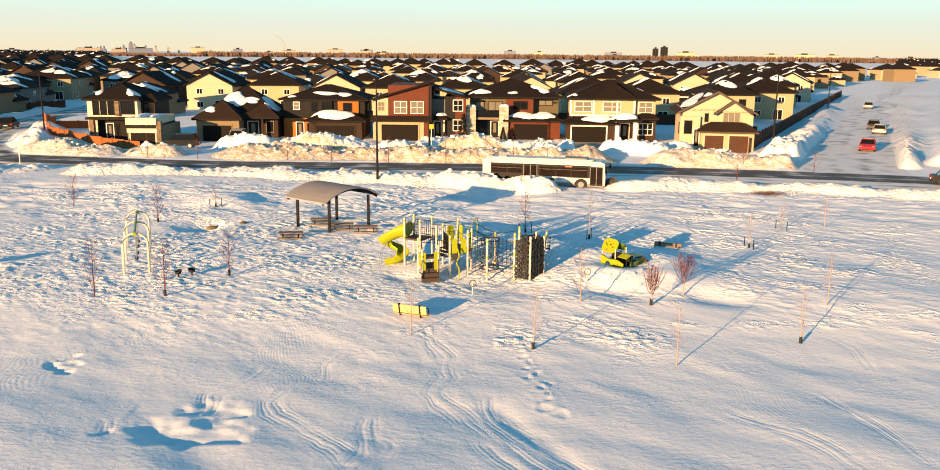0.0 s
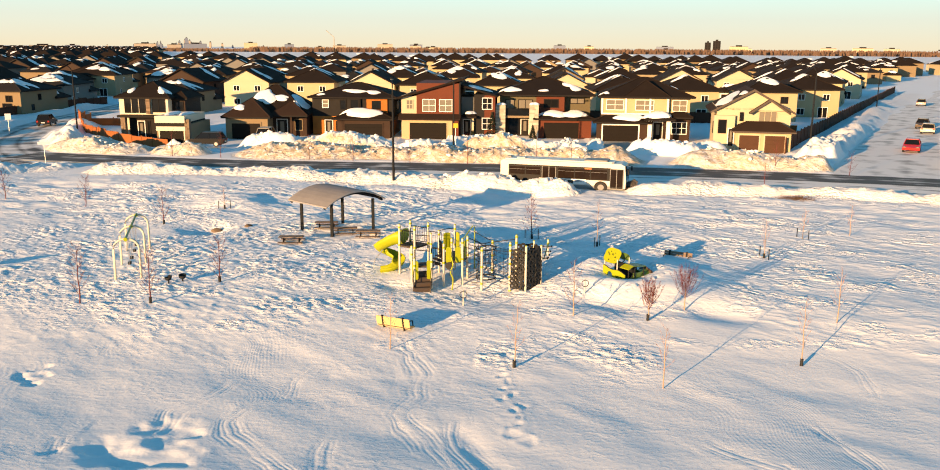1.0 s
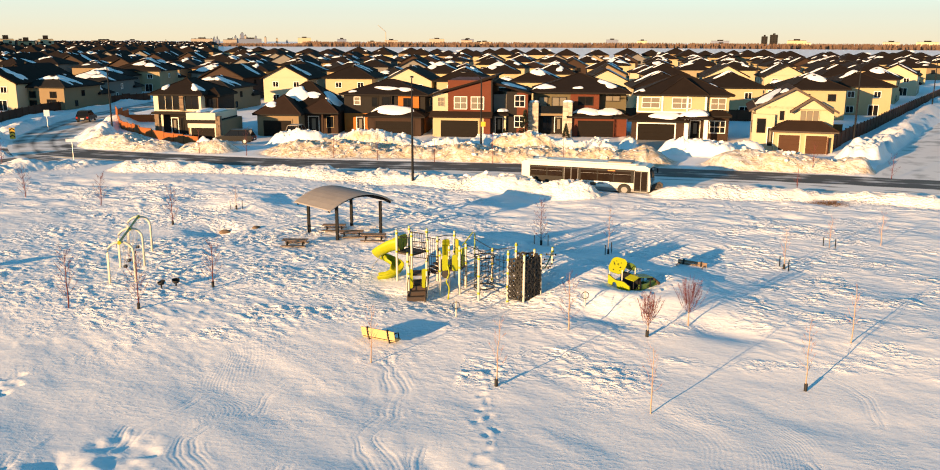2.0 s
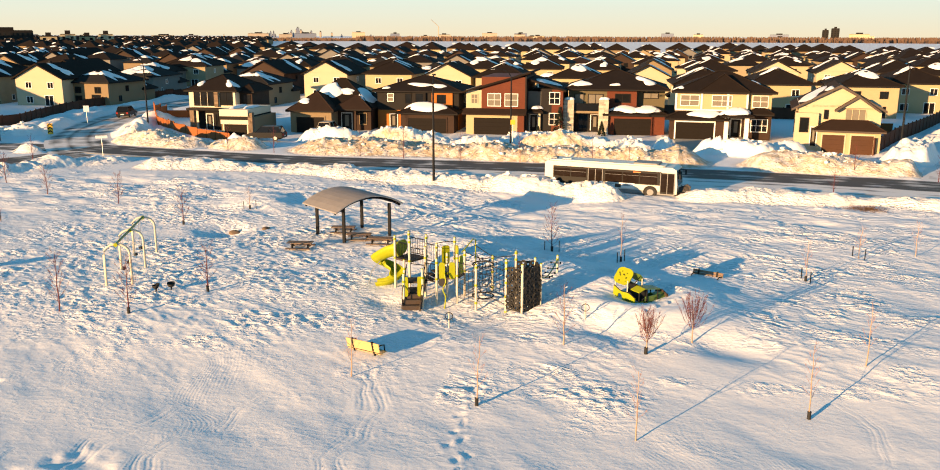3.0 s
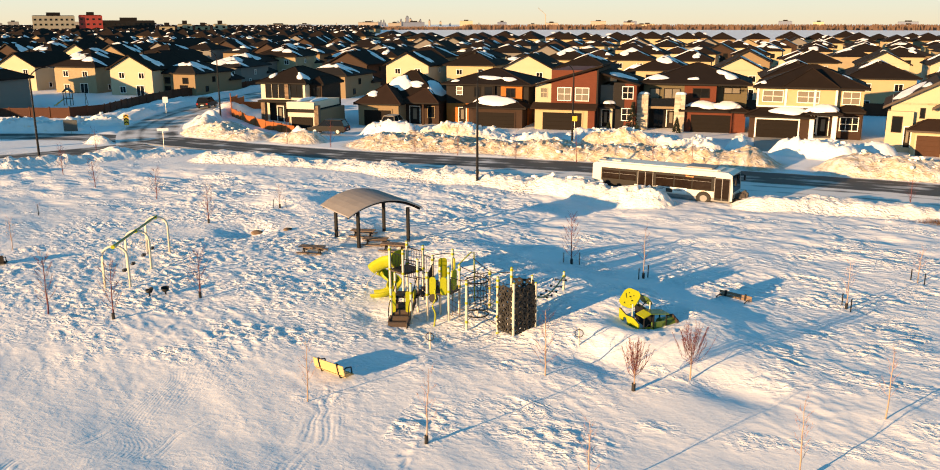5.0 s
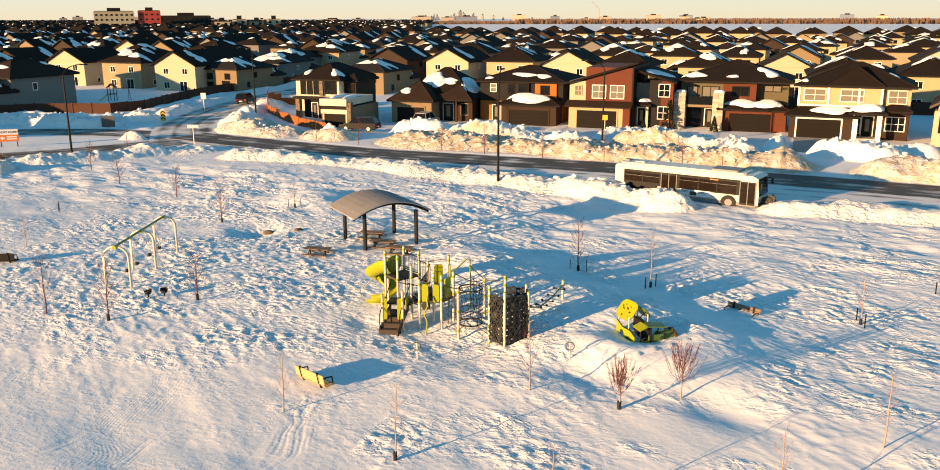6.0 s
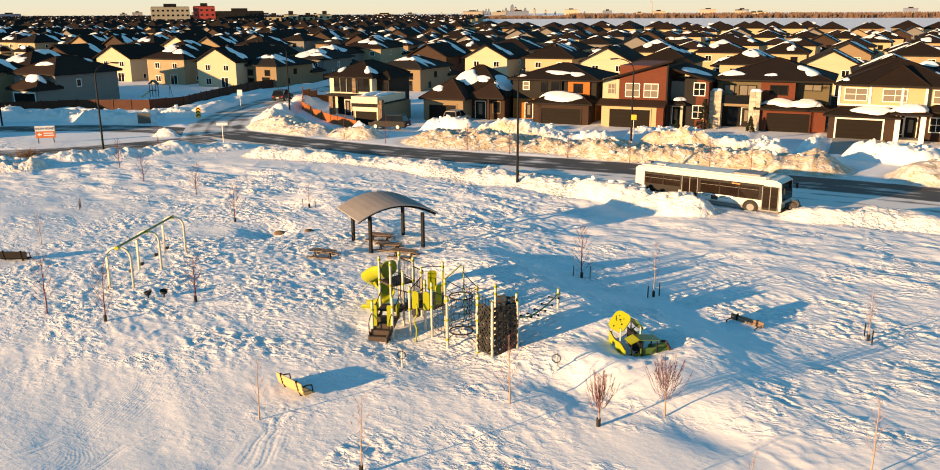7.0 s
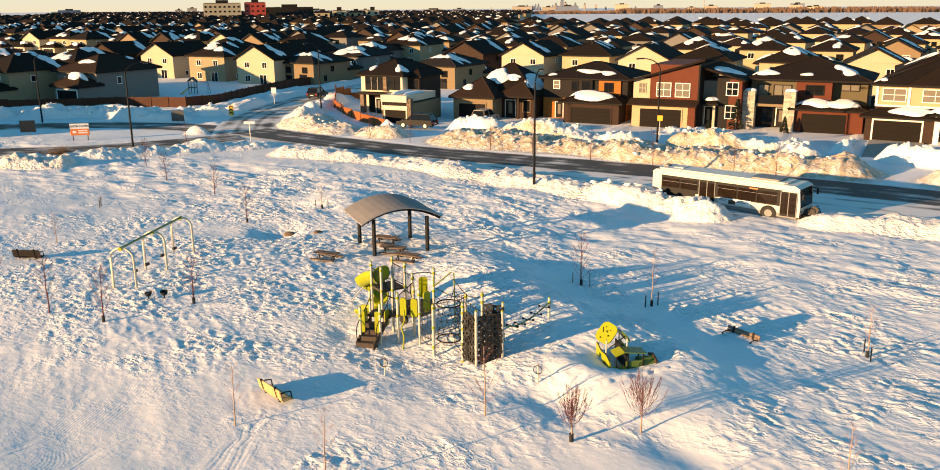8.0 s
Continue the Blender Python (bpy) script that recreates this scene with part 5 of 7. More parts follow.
def young_tree(seed, height, spread, trunk_r, mat_trunk, mat_twig, n_limb, twig_n, first=0.35, guard=True, stakes=False, lean=0.0, label="bare young tree in the snow"):
    """A bare young tree: a tapered trunk, limbs that rise, and fine twigs."""
    rng = random.Random(seed)
    base = thing("young_tree", pose(0, 0, 0), label, "tree", "young park trees")
    tall = height * (0.6 if twig_n > 15 else 1.0)
    trunk_pts = [Vector((lean * (k / 8) ** 1.5 + rng.uniform(-0.02, 0.02) * (k > 0), rng.uniform(-0.02, 0.02) * (k > 0), -0.35 + (tall + 0.35) * k / 8)) for k in range(9)]
    part("trunk", Mesh().tube(trunk_pts, trunk_r, 7, trunk_r * 0.25), mat_trunk, base, smooth=True)
    crown, limbs = Mesh(), Mesh()

    def along(u):
        q = u * 8
        i = min(7, int(q))
        return trunk_pts[i].lerp(trunk_pts[i + 1], q - i)

    for k in range(n_limb):
        u = first + (0.97 - first) * (k + rng.random()) / n_limb
        p = along(u)
        ang = k * 2.4 + rng.uniform(-0.4, 0.4)
        if twig_n > 15:
            u = 0.5 + 0.35 * (k + rng.random()) / n_limb
            p = along(u)
            tilt, reach = 0.85 * math.sqrt(rng.random()), (height - p.z) * rng.uniform(0.7, 1.0)
            rise, reach = reach * math.cos(tilt), reach * math.sin(tilt) * spread
        else:
            reach = spread * (1.15 - u * 0.75) * rng.uniform(0.7, 1.15)
            rise = reach * rng.uniform(0.9, 1.7)
        pts, bow = [p], 0.6 if twig_n > 15 else 0.85
        for s in range(1, 5):
            q = s / 4
            pts.append(p + Vector((math.cos(ang) * reach * q ** bow, math.sin(ang) * reach * q ** bow, rise * q ** 1.2)) + Vector((rng.uniform(-1, 1), rng.uniform(-1, 1), rng.uniform(-1, 1))) * 0.03)
        limbs.tube(pts, min(0.007 if twig_n > 15 else 0.010, trunk_r * 0.26 * (1.2 - u)), 4, 0.004, False)
        for j in range(twig_n):
            q = rng.uniform(0.25, 1.0) * 4
            i = min(3, int(q))
            b = pts[i].lerp(pts[i + 1], q - i)
            a2 = ang + rng.uniform(-1.3, 1.3)
            ln = spread * rng.uniform(0.14, 0.4) * (0.65 if twig_n > 15 else 1.0)
            e = b + Vector((math.cos(a2) * ln * 0.7, math.sin(a2) * ln * 0.7, ln * rng.uniform(0.5, 1.2)))
            crown.tube([b, b.lerp(e, 0.5) + Vector((0, 0, 0.02)), e], 0.0046 if twig_n > 15 else 0.0034, 3, 0.002, False)
    part("branching", limbs, mat_twig, base)
    tagged(part("crown", crown, mat_twig, base, "fine bare twigs"), kind="stuff")
    if guard:
        part("trunk_guard", Mesh().tube([(0, 0, -0.2), (0, 0, 0.28)], trunk_r + 0.035, 8), BLACK, base, "black plastic trunk guard")
    if stakes:
        for s in (-1, 1):
            part("stake", Mesh().box(s * 0.42 - 0.02, s * 0.42 + 0.02, -0.02, 0.02, -0.3, 0.62), STEEL, base)
    return base


def park_trees():
    slim = dict(n_limb=14, twig_n=6, spread=0.42, trunk_r=0.032, mat_trunk=BARK, mat_twig=TWIG_PINK)
    bushy = dict(n_limb=44, twig_n=20, spread=0.62, trunk_r=0.04, mat_trunk=BARK, mat_twig=TWIG, first=0.2)
    mid = dict(n_limb=22, twig_n=14, spread=0.62, trunk_r=0.038, mat_trunk=TWIG, mat_twig=TWIG, first=0.22)
    spots = [
        (6.56, 35.36, 2.6, slim, True, False), (17.88, 36.36, 2.65, slim, True, False), (-10.6, 41.5, 2.5, mid, True, False), (-13.8, 41.1, 2.75, mid, False, False),
        (-8.5, 45.0, 2.2, mid, True, False), (9.19, 41.07, 2.6, dict(mid, mat_trunk=BARK, twig_n=6, n_limb=18), False, False), (12.5, 40.8, 2.1, bushy, True, False), (14.4, 42.3, 2.4, bushy, False, False),
        (7.48, 55.15, 2.6, mid, True, True), (11.38, 54.05, 2.7, dict(slim, mat_twig=TWIG), True, True), (20.7, 52.1, 2.2, dict(slim, n_limb=12), True, True), (20.8, 40.8, 2.5, dict(slim, n_limb=12), False, False),
        (12.07, 33.8, 2.4, slim, False, False), (1.46, 36.97, 2.3, slim, False, False), (-16.86, 58.1, 2.3, mid, True, False), (-25.0, 63.6, 2.2, mid, False, False),
        (-14.4, 62.9, 1.6, dict(slim, mat_twig=TWIG), True, True), (27.8, 58.4, 2.0, dict(slim, n_limb=12), False, False), (24.5, 57.3, 1.8, slim, False, True), (-23.9, 49.2, 1.9, slim, False, False),
        (-32.5, 66.0, 2.2, mid, False, False), (-39.3, 70.0, 2.4, mid, False, False), (-29.5, 57.0, 0.8, dict(slim, n_limb=4), False, True), (-21.5, 43.6, 2.2, mid, False, False),
    ]
    for k, (x, y, h, kind, guard, stakes) in enumerate(spots):
        label = "reddish bare young tree with a dense twiggy crown" if kind["twig_n"] > 15 else "slender bare sapling with pale bark" if kind["trunk_r"] < 0.04 else "bare young tree with fine reddish branches"
        t = young_tree(100 + k, h, guard=guard, stakes=stakes, lean=random.Random(k).uniform(-0.12, 0.16), label=label, **kind)
        t.matrix_basis = at(x, y, k * 47)
    # street trees beside the road
    for k, (x, y, h) in enumerate([(-30, 90.6, 2.6), (-24.5, 89.8, 2.8), (-15, 89.2, 2.6), (-10.3, 88.6, 3.0), (-4.4, 88.2, 2.7), (1.5, 87.6, 3.2), (8.4, 87.4, 3.0), (11.8, 87.0, 2.6), (27.0, 75.2, 2.2), (31.5, 86.6, 2.4), (37.5, 84.8, 2.2), (-43.5, 79.0, 2.6)]):
        t = young_tree(300 + k, h, 0.6, 0.04, TWIG, TWIG, 14, 6, 0.25, False, False, 0.05, "bare young street tree beside the ploughed road")
        t.matrix_basis = at(x, y + (1.2 if y > 86 else 0), k * 31)


def street_lamp(height=8.6, arm=1.6):
    base = thing("street_lamp", pose(0, 0, 0), "tall dark street lamp with a curved arm", "street lamp", "street lamps")
    part("pole", Mesh().tube([(0, 0, -0.5), (0, 0, height - 1.2)], 0.11, 10, 0.07), STEEL, base)
    arc = [(arm * (1 - math.cos(t)) * 1.0, 0, height - 1.2 + 1.1 * math.sin(t)) for t in [math.pi / 2 * k / 8 for k in range(9)]]
    part("arm", Mesh().tube(arc, 0.06, 8, 0.04), STEEL, base)
    part("lamp_head", Mesh().obox(pose(arm + 0.3, 0, height - 0.1, 0, 4, 0), 0.75, 0.28, 0.12, 0.06), STEEL, base)
    part("lens", Mesh().obox(pose(arm + 0.36, 0, height - 0.175, 0, 4, 0), 0.4, 0.2, 0.03), WHITE_PAINT, base)
    part("hand_hole_cover", Mesh().box(-0.06, 0.06, -0.125, -0.10, 0.5, 0.85), STEEL, base)
    return base


shelter()
for tb in put(picnic_table(), [(-7.1, 53.7, 5), (-5.9, 58.0, 8), (-4.3, 56.2, 10), (-2.6, 54.9, 5)]):
    tb.matrix_basis = tb.matrix_basis @ Matrix.Diagonal((0.78, 0.8, 0.95, 1))
put(park_bench(), [(1.35, 39.3, -20, 0.2)])
put(park_bench(TABLE_WOOD, "weathered brown park bench half buried in snow"), [(15.75, 52.0, 153, 0.5)])
put(park_bench(DARK_TRIM, "dark brown slatted park bench beside a snow drift"), [(-22.7, 46.5, 22, 0.2)])
put(buddy_seat(), [(-10.94, 44.46, 30), (-10.41, 44.95, 120)])
put(drum_sign(), [(4.1, 42.47, 8), (9.91, 44.04, 10)])
swing_set()
park_trees()
put(street_lamp(), [(-4.1, 75.9, 100), (-46.3, 74.8, 60), (-0.6, 97.5, 200), (-48.7, 108.0, 250), (39.0, 100.8, 150), (74.2, 171.0, 150), (-75, 86, 80)])
for x, y, turn, s in [(-13.2, 57.9, 20, 0.75), (-11.2, 58.2, 60, 0.55)]:
    rock = thing("boulder", at(x, y, turn), "brown boulder poking out of the snow", "boulder", "boulders in the snow")
    bm = bmesh.new()
    bmesh.ops.create_icosphere(bm, subdivisions=3, radius=0.42 * s)
    for v in bm.verts:
        v.co = Vector((v.co.x * 1.3, v.co.y, v.co.z * 0.6)) * (1 + 0.25 * noise.noise(v.co * 3))
    me = bpy.data.meshes.new("stone_body")
    bm.to_mesh(me)
    bm.free()
    part("stone_body", me, BRICK_MAT, rock)
# ---- climbing structure ----
def smooth_path(pts, n=10):
    """A smooth line through points."""
    pts = [Vector(p) for p in pts]
    q = [2 * pts[0] - pts[1]] + pts + [2 * pts[-1] - pts[-2]]
    out = []
    for i in range(1, len(q) - 2):
        for k in range(n):
            t = k / n
            a, b, c, d = q[i - 1], q[i], q[i + 1], q[i + 2]
            out.append(0.5 * (2 * b + (c - a) * t + (2 * a - 5 * b + 4 * c - d) * t * t + (3 * b - a - 3 * c + d) * t**3))
    return out + [pts[-1]]


def rounded_panel(m, w, h, thick, r=0.12):
    """A flat panel with round corners, in the x-z plane of the pose m."""
    ring = []
    for cx, cz, a0 in ((w / 2 - r, h - r, 0), (-w / 2 + r, h - r, 90), (-w / 2 + r, r, 180), (w / 2 - r, r, 270)):
        ring += [(cx + r * math.cos(radians(a0 + 90 * k / 5)), cz + r * math.sin(radians(a0 + 90 * k / 5))) for k in range(6)]
    mesh = Mesh().prism(ring, "y", -thick / 2, thick / 2)
    mesh.v = [tuple(m @ Vector(p)) for p in mesh.v]
    return mesh


def facing(a, b, z):
    """The pose of a panel that stands between two plan places."""
    a, b = Vector(a), Vector(b)
    return pose((a.x + b.x) / 2, (a.y + b.y) / 2, z, 0, 0, math.degrees(math.atan2(b.y - a.y, b.x - a.x)))


def climbing_structure():
    base = thing("climbing_structure", pose(-0.1, -0.15, -0.25), "lime green and beige playground structure with slide, nets and climbing walls", "playground")

    def post(x, y, top, mat=POST, collars=(0.35, 0.8)):
        z0 = lie(x, y)
        p = part("post", Mesh().tube([(x, y, z0 - 0.4), (x, y, top)], 0.058, 10), mat, base, smooth=False)
        part("cap", Mesh().tube([(x, y, top), (x, y, top + 0.04)], 0.062, 10, 0.03), LIME, p)
        for c in collars:
            z = z0 + (top - z0) * c
            part("collar", Mesh().tube([(x, y, z - 0.05), (x, y, z + 0.05)], 0.075, 10), LIME, p)
        return p

    def deck(corners, z, mat=DECK):
        part("deck", Mesh().prism(corners, "z", z - 0.09, z), mat, base)

    def barrier(a, b, z0, z1, gap=0.11):
        """A railing of upright bars between two places."""
        a, b = Vector((*a, 0)), Vector((*b, 0))
        n = max(2, int((b - a).length / gap))
        rail = part("top_rail", Mesh().tube([a + Vector((0, 0, z1)), b + Vector((0, 0, z1))], 0.022, 6), STEEL, base)
        part("bottom_rail", Mesh().tube([a + Vector((0, 0, z0)), b + Vector((0, 0, z0))], 0.022, 6), STEEL, base)
        for k in range(n + 1):
            p = a.lerp(b, k / n)
            part("bar", Mesh().tube([p + Vector((0, 0, z0)), p + Vector((0, 0, z1))], 0.011, 4), STEEL, rail)

    # the high deck
    t1, t2, t3, t4 = (0.54, 47.25), (1.4, 46.75), (0.98, 48.3), (2.0, 47.75)
    for x, y in (t1, t2, t3, t4):
        post(x, y, 2.72, collars=(0.62, 0.95))
    deck([t1, t2, t4, t3], 1.62)
    barrier(t1, t2, 1.68, 2.45)
    barrier(t3, t4, 1.68, 2.45)
    barrier(t2, (2.3, 46.5), 1.5, 2.3)
    barrier(t4, (2.75, 47.3), 1.45, 2.3)
    # the slide
    path = smooth_path([(0.72, 47.75, 1.78), (0.25, 47.85, 1.72), (-0.35, 48.05, 1.42), (-0.62, 48.3, 1.16), (-0.3, 48.55, 0.92), (0.28, 48.35, 0.66), (0.34, 47.95, 0.42), (0.0, 47.7, 0.24), (-0.55, 47.62, 0.14)], 7)
    trough, n = Mesh(), 9
    v, inner = [], []
    for i, p in enumerate(path):
        d = (path[min(i + 1, len(path) - 1)] - path[max(i - 1, 0)]).normalized()
        side = d.cross(Vector((0, 0, 1))).normalized()
        up = side.cross(d)
        for k in range(n):
            t = math.pi * (0.02 + 0.96 * k / (n - 1))
            flare = max(0.0, 1 - i / (0.42 * len(path)))
            for rad in (0.36 + 0.14 * flare, 0.325 + 0.14 * flare):
                (v if len(v) == len(inner) else inner).append(p + side * rad * math.cos(t) - up * (rad * math.sin(t) * (0.95 + 0.7 * flare) - 0.16 - 0.42 * flare))
    count = len(v)
    f = []
    for i in range(len(path) - 1):
        for k in range(n - 1):
            a = i * n + k
            f += [(a, a + 1, a + n + 1, a + n), (count + a, count + a + n, count + a + n + 1, count + a + 1)]
        for k in (0, n - 1):
            a = i * n + k
            f.append((a, a + n, count + a + n, count + a))
    part("slide", trough.add(v + inner, f), LIME, base, "lime green spiral slide", smooth=True)
    part("slide_hood", rounded_panel(facing(t1, t3, 1.7) @ pose(0, 0.02, 0), 0.85, 0.7, 0.05, 0.28), LIME, base)
    part("slide_support", Mesh().tube([(-0.45, 48.1, 1.2), (-0.85, 47.8, 0.7), (-1.02, 47.55, -0.3)], 0.03, 6), GALV, base)
    # steps from the snow to the low landing
    s1, s2, s3, s4 = (1.62, 44.75), (2.45, 45.0), (1.35, 45.9), (2.3, 46.25)
    for (x, y), top in ((s1, 1.55), (s2, 1.75), (s3, 1.9), (s4, 2.5)):
        post(x, y, top, collars=(0.8,))
    for k in range(4):
        y = 44.42 + 0.24 * k
        z = 0.10 + 0.2 * k
        part("step", Mesh().obox(pose(2.02 - 0.03 * k, y + 0.15, z, 0, 0, 16), 0.86, 0.3, 0.06, 0.02), DECK, base)
        part("riser", Mesh().obox(pose(2.05 - 0.03 * k, y + 0.02, z - 0.1, 0, 0, 16), 0.82, 0.03, 0.16), BROWN_TRIM, base)
    for sx in (1.62, 2.45):
        part("stringer", Mesh().prism([(44.4, -0.2), (45.55, 0.72), (45.55, 0.95), (44.4, 0.12)], "x", sx - 0.03, sx + 0.03), DECK, base)
    deck([(1.45, 45.5), (2.5, 45.7), (2.35, 46.5), (1.3, 46.2)], 0.95)
    for a, b in ((s1, s3), (s2, s4)):
        part("side_panel", rounded_panel(facing(a, b, 0.55), 0.42, 0.72, 0.04, 0.08), LIME, base)
    part("side_panel", rounded_panel(facing(s1, (1.75, 44.79), 0.45), 0.26, 0.95, 0.05, 0.08), LIME, base)
    part("side_panel", rounded_panel(facing((2.25, 44.94), s2, 0.45), 0.26, 0.95, 0.05, 0.08), LIME, base)
    for s in (s1, s2):
        part("hand_rail", Mesh().tube(smooth_path([(s[0], s[1] - 0.25, -0.1), (s[0], s[1] - 0.28, 0.75), (s[0] - 0.02, s[1] + 0.3, 1.25), (s[0] - 0.1, s[1] + 1.0, 1.75)], 6), 0.022, 6), STEEL, base)
    # climb from the landing to the wide deck
    for k in range(4):
        part("step", Mesh().obox(pose(2.5 + 0.16 * k, 46.15 + 0.14 * k, 1.0 + 0.12 * k, 0, 0, 40), 0.26, 0.85, 0.05, 0.02), DECK, base)
    barrier((2.35, 45.75), (3.05, 45.55), 1.0, 1.85)
    # the wide deck
    r1, r2, r3, r4, r5, r6 = (3.02, 45.5), (3.95, 45.72), (4.15, 46.6), (3.4, 47.9), (2.6, 47.4), (3.36, 46.25)
    for (x, y), top in ((r1, 2.15), (r2, 2.38), (r3, 2.3), (r4, 2.62), (r5, 2.4), (r6, 2.25)):
        post(x, y, top, collars=(0.6, 0.92))
    deck([r1, r2, r3, r4, r5], 1.22)
    part("play_panel", rounded_panel(facing((3.02, 45.5), (3.5, 45.61), 1.15), 0.28, 0.82, 0.05), LIME, base)
    part("play_panel", rounded_panel(facing((3.5, 45.61), (3.95, 45.72), 1.15), 0.28, 0.82, 0.05), LIME, base)
    part("play_panel", rounded_panel(facing(r2, r3, 1.28), 0.4, 0.9, 0.05), LIME, base)
    part("play_panel", rounded_panel(facing(r5, r4, 1.3), 0.4, 0.95, 0.05), LIME, base)
    part("play_panel", rounded_panel(facing((3.75, 47.3), r4, 1.4), 0.34, 0.9, 0.05), LIME, base)
    barrier(r5, r1, 1.25, 2.0)
    part("bubble_window", Mesh().tube([(3.28, 45.5, 1.0), (3.3, 45.62, 1.0)], 0.2, 14), BLACK, base)
    part("bar_loop", Mesh().tube(smooth_path([(2.6, 47.4, 1.3), (2.6, 47.4, 2.25), (2.72, 47.5, 2.42), (3.3, 47.85, 2.42), (3.4, 47.9, 2.2)], 5), 0.02, 6), STEEL, base)
    # bent climbing pole and the lime arch
    part("climbing_pole", Mesh().tube(smooth_path([(3.42, 45.35, 1.5), (3.5, 45.25, 1.1), (3.38, 45.2, 0.75), (3.52, 45.15, 0.4), (3.45, 45.1, -0.3)], 6), 0.035, 8), LIME, base, smooth=True)
    part("arch_bar", Mesh().tube([(3.95, 46.9, 2.15), (4.35, 47.75, 2.62), (4.45, 47.85, 2.58), (4.47, 47.88, 0.0)], 0.028, 8), LIME, base)
    # rope nets
    n1, n2 = (4.95, 45.15), (5.42, 47.1)
    post(*n1, 2.05, collars=(0.25, 0.6, 0.95))
    post(*n2, 1.98, collars=(0.2, 0.6, 0.95))

    def rope(points, r=0.016):
        return part("rope", Mesh().tube(points, r, 5), BLACK, base)

    cx, cy, rad = 5.12, 46.15, 0.5
    for z in (0.28, 0.58, 0.88, 1.18, 1.48, 1.82):
        rope([(cx + rad * math.cos(2 * math.pi * k / 20), cy + rad * math.sin(2 * math.pi * k / 20), z) for k in range(21)], 0.032 if z in (0.28, 1.82) else 0.011)
    for k in range(10):
        t = 2 * math.pi * k / 10
        rope([(cx + rad * math.cos(t), cy + rad * math.sin(t), 0.28), (cx + 0.8 * rad * math.cos(t + 0.5), cy + 0.8 * rad * math.sin(t + 0.5), 1.05), (cx + rad * math.cos(t + 1.0), cy + rad * math.sin(t + 1.0), 1.82)], 0.011)
    for q in (n1, n2, r3, (4.47, 47.88), (6.36, 45.06)):
        for z in (0.3, 1.8):
            d = Vector((q[0] - cx, q[1] - cy, 0)).normalized() * rad
            rope([(cx + d.x, cy + d.y, z), (q[0], q[1], z + (0.1 if z > 1 else -0.05))])

    def net(a, b, z0, z1, cols, rows):
        for k in range(1, cols):
            u = k / cols
            rope([(a[0] + (b[0] - a[0]) * u, a[1] + (b[1] - a[1]) * u, z0), (a[0] + (b[0] - a[0]) * u, a[1] + (b[1] - a[1]) * u, z1)], 0.012)
        for k in range(rows + 1):
            z = z0 + (z1 - z0) * k / rows
            rope([(a[0] + (b[0] - a[0]) * j / 8, a[1] + (b[1] - a[1]) * j / 8, z - 0.10 * math.sin(math.pi * j / 8)) for j in range(9)], 0.012)

    net(n1, r2, 0.3, 1.75, 5, 6)
    net(n2, (6.62, 46.15), 0.3, 1.75, 6, 6)
    net(n2, (4.47, 47.88), 0.3, 1.75, 5, 6)
    # climbing walls of looped rubber cells
    w1, w2, w3, w4, w5 = (6.36, 45.06), (7.14, 44.72), (6.66, 46.2), (7.55, 46.3), (7.9, 45.5)
    for (x, y), top, col in ((w1, 2.38, (0.08, 0.35, 0.6, 0.85, 0.95)), (w2, 2.28, ()), (w3, 2.5, (0.85, 0.97)), (w4, 2.2, ()), (w5, 2.15, ())):
        post(x, y, top, collars=col)
    cell = Mesh()
    ring = [(0.105, 0.05), (0.05, 0.115), (-0.05, 0.115), (-0.105, 0.05), (-0.105, -0.05), (-0.05, -0.115), (0.05, -0.115), (0.105, -0.05)]
    nn = len(ring)
    vv = [(x * s, y, z * s) for y in (-0.035, 0.035) for s in (1.16, 0.45) for x, z in ring]
    ff = []
    for k in range(nn):
        j = (k + 1) % nn
        ff += [(k, j, nn + j, nn + k), (2 * nn + k, 3 * nn + k, 3 * nn + j, 2 * nn + j), (k, 2 * nn + k, 2 * nn + j, j), (nn + k, nn + j, 3 * nn + j, 3 * nn + k)]
    cell_mesh = cell.add(vv, ff).data("climbing_cell")
    cell_mesh.materials.append(BLACK)
    rng = random.Random(5)
    for a, b in ((w1, w2), (w2, w5), (w3, w4), (w4, w5)):
        a3, b3 = Vector((*a, 0)), Vector((*b, 0))
        length = (b3 - a3).length
        frame_ob = part("climbing_wall", Mesh().tube([a3 + Vector((0, 0, 2.02)), b3 + Vector((0, 0, 2.02))], 0.03, 6), BLACK, base, "black looped rubber climbing wall")
        part("bottom_bar", Mesh().tube([a3 + Vector((0, 0, 0.06)), b3 + Vector((0, 0, 0.06))], 0.03, 6), BLACK, frame_ob)
        cols = int(length / 0.205)
        for i in range(cols):
            for j in range(8):
                p = a3.lerp(b3, (i + 0.5) / cols)
                ob = part("climbing_cell", cell_mesh, None, frame_ob)
                ob.matrix_basis = facing(a, b, 0) @ pose((i + 0.5) / cols * length - length / 2, 0, 0.18 + 0.245 * j + (0.06 if i % 2 else 0), rng.uniform(-14, 14), rng.uniform(-12, 12), rng.uniform(-18, 18))
    # hanging balance beam with foot knobs
    e = (8.37, 49.2)
    post(*e, 1.62, collars=(0.82,))
    beam_pts = smooth_path([(7.9, 45.5, 1.5), (8.05, 46.6, 1.22), (8.2, 47.9, 1.2), (8.37, 49.2, 1.42)], 6)
    beam = part("balance_beam", Mesh().tube(beam_pts, 0.035, 6), GREEN_PAINT, base)
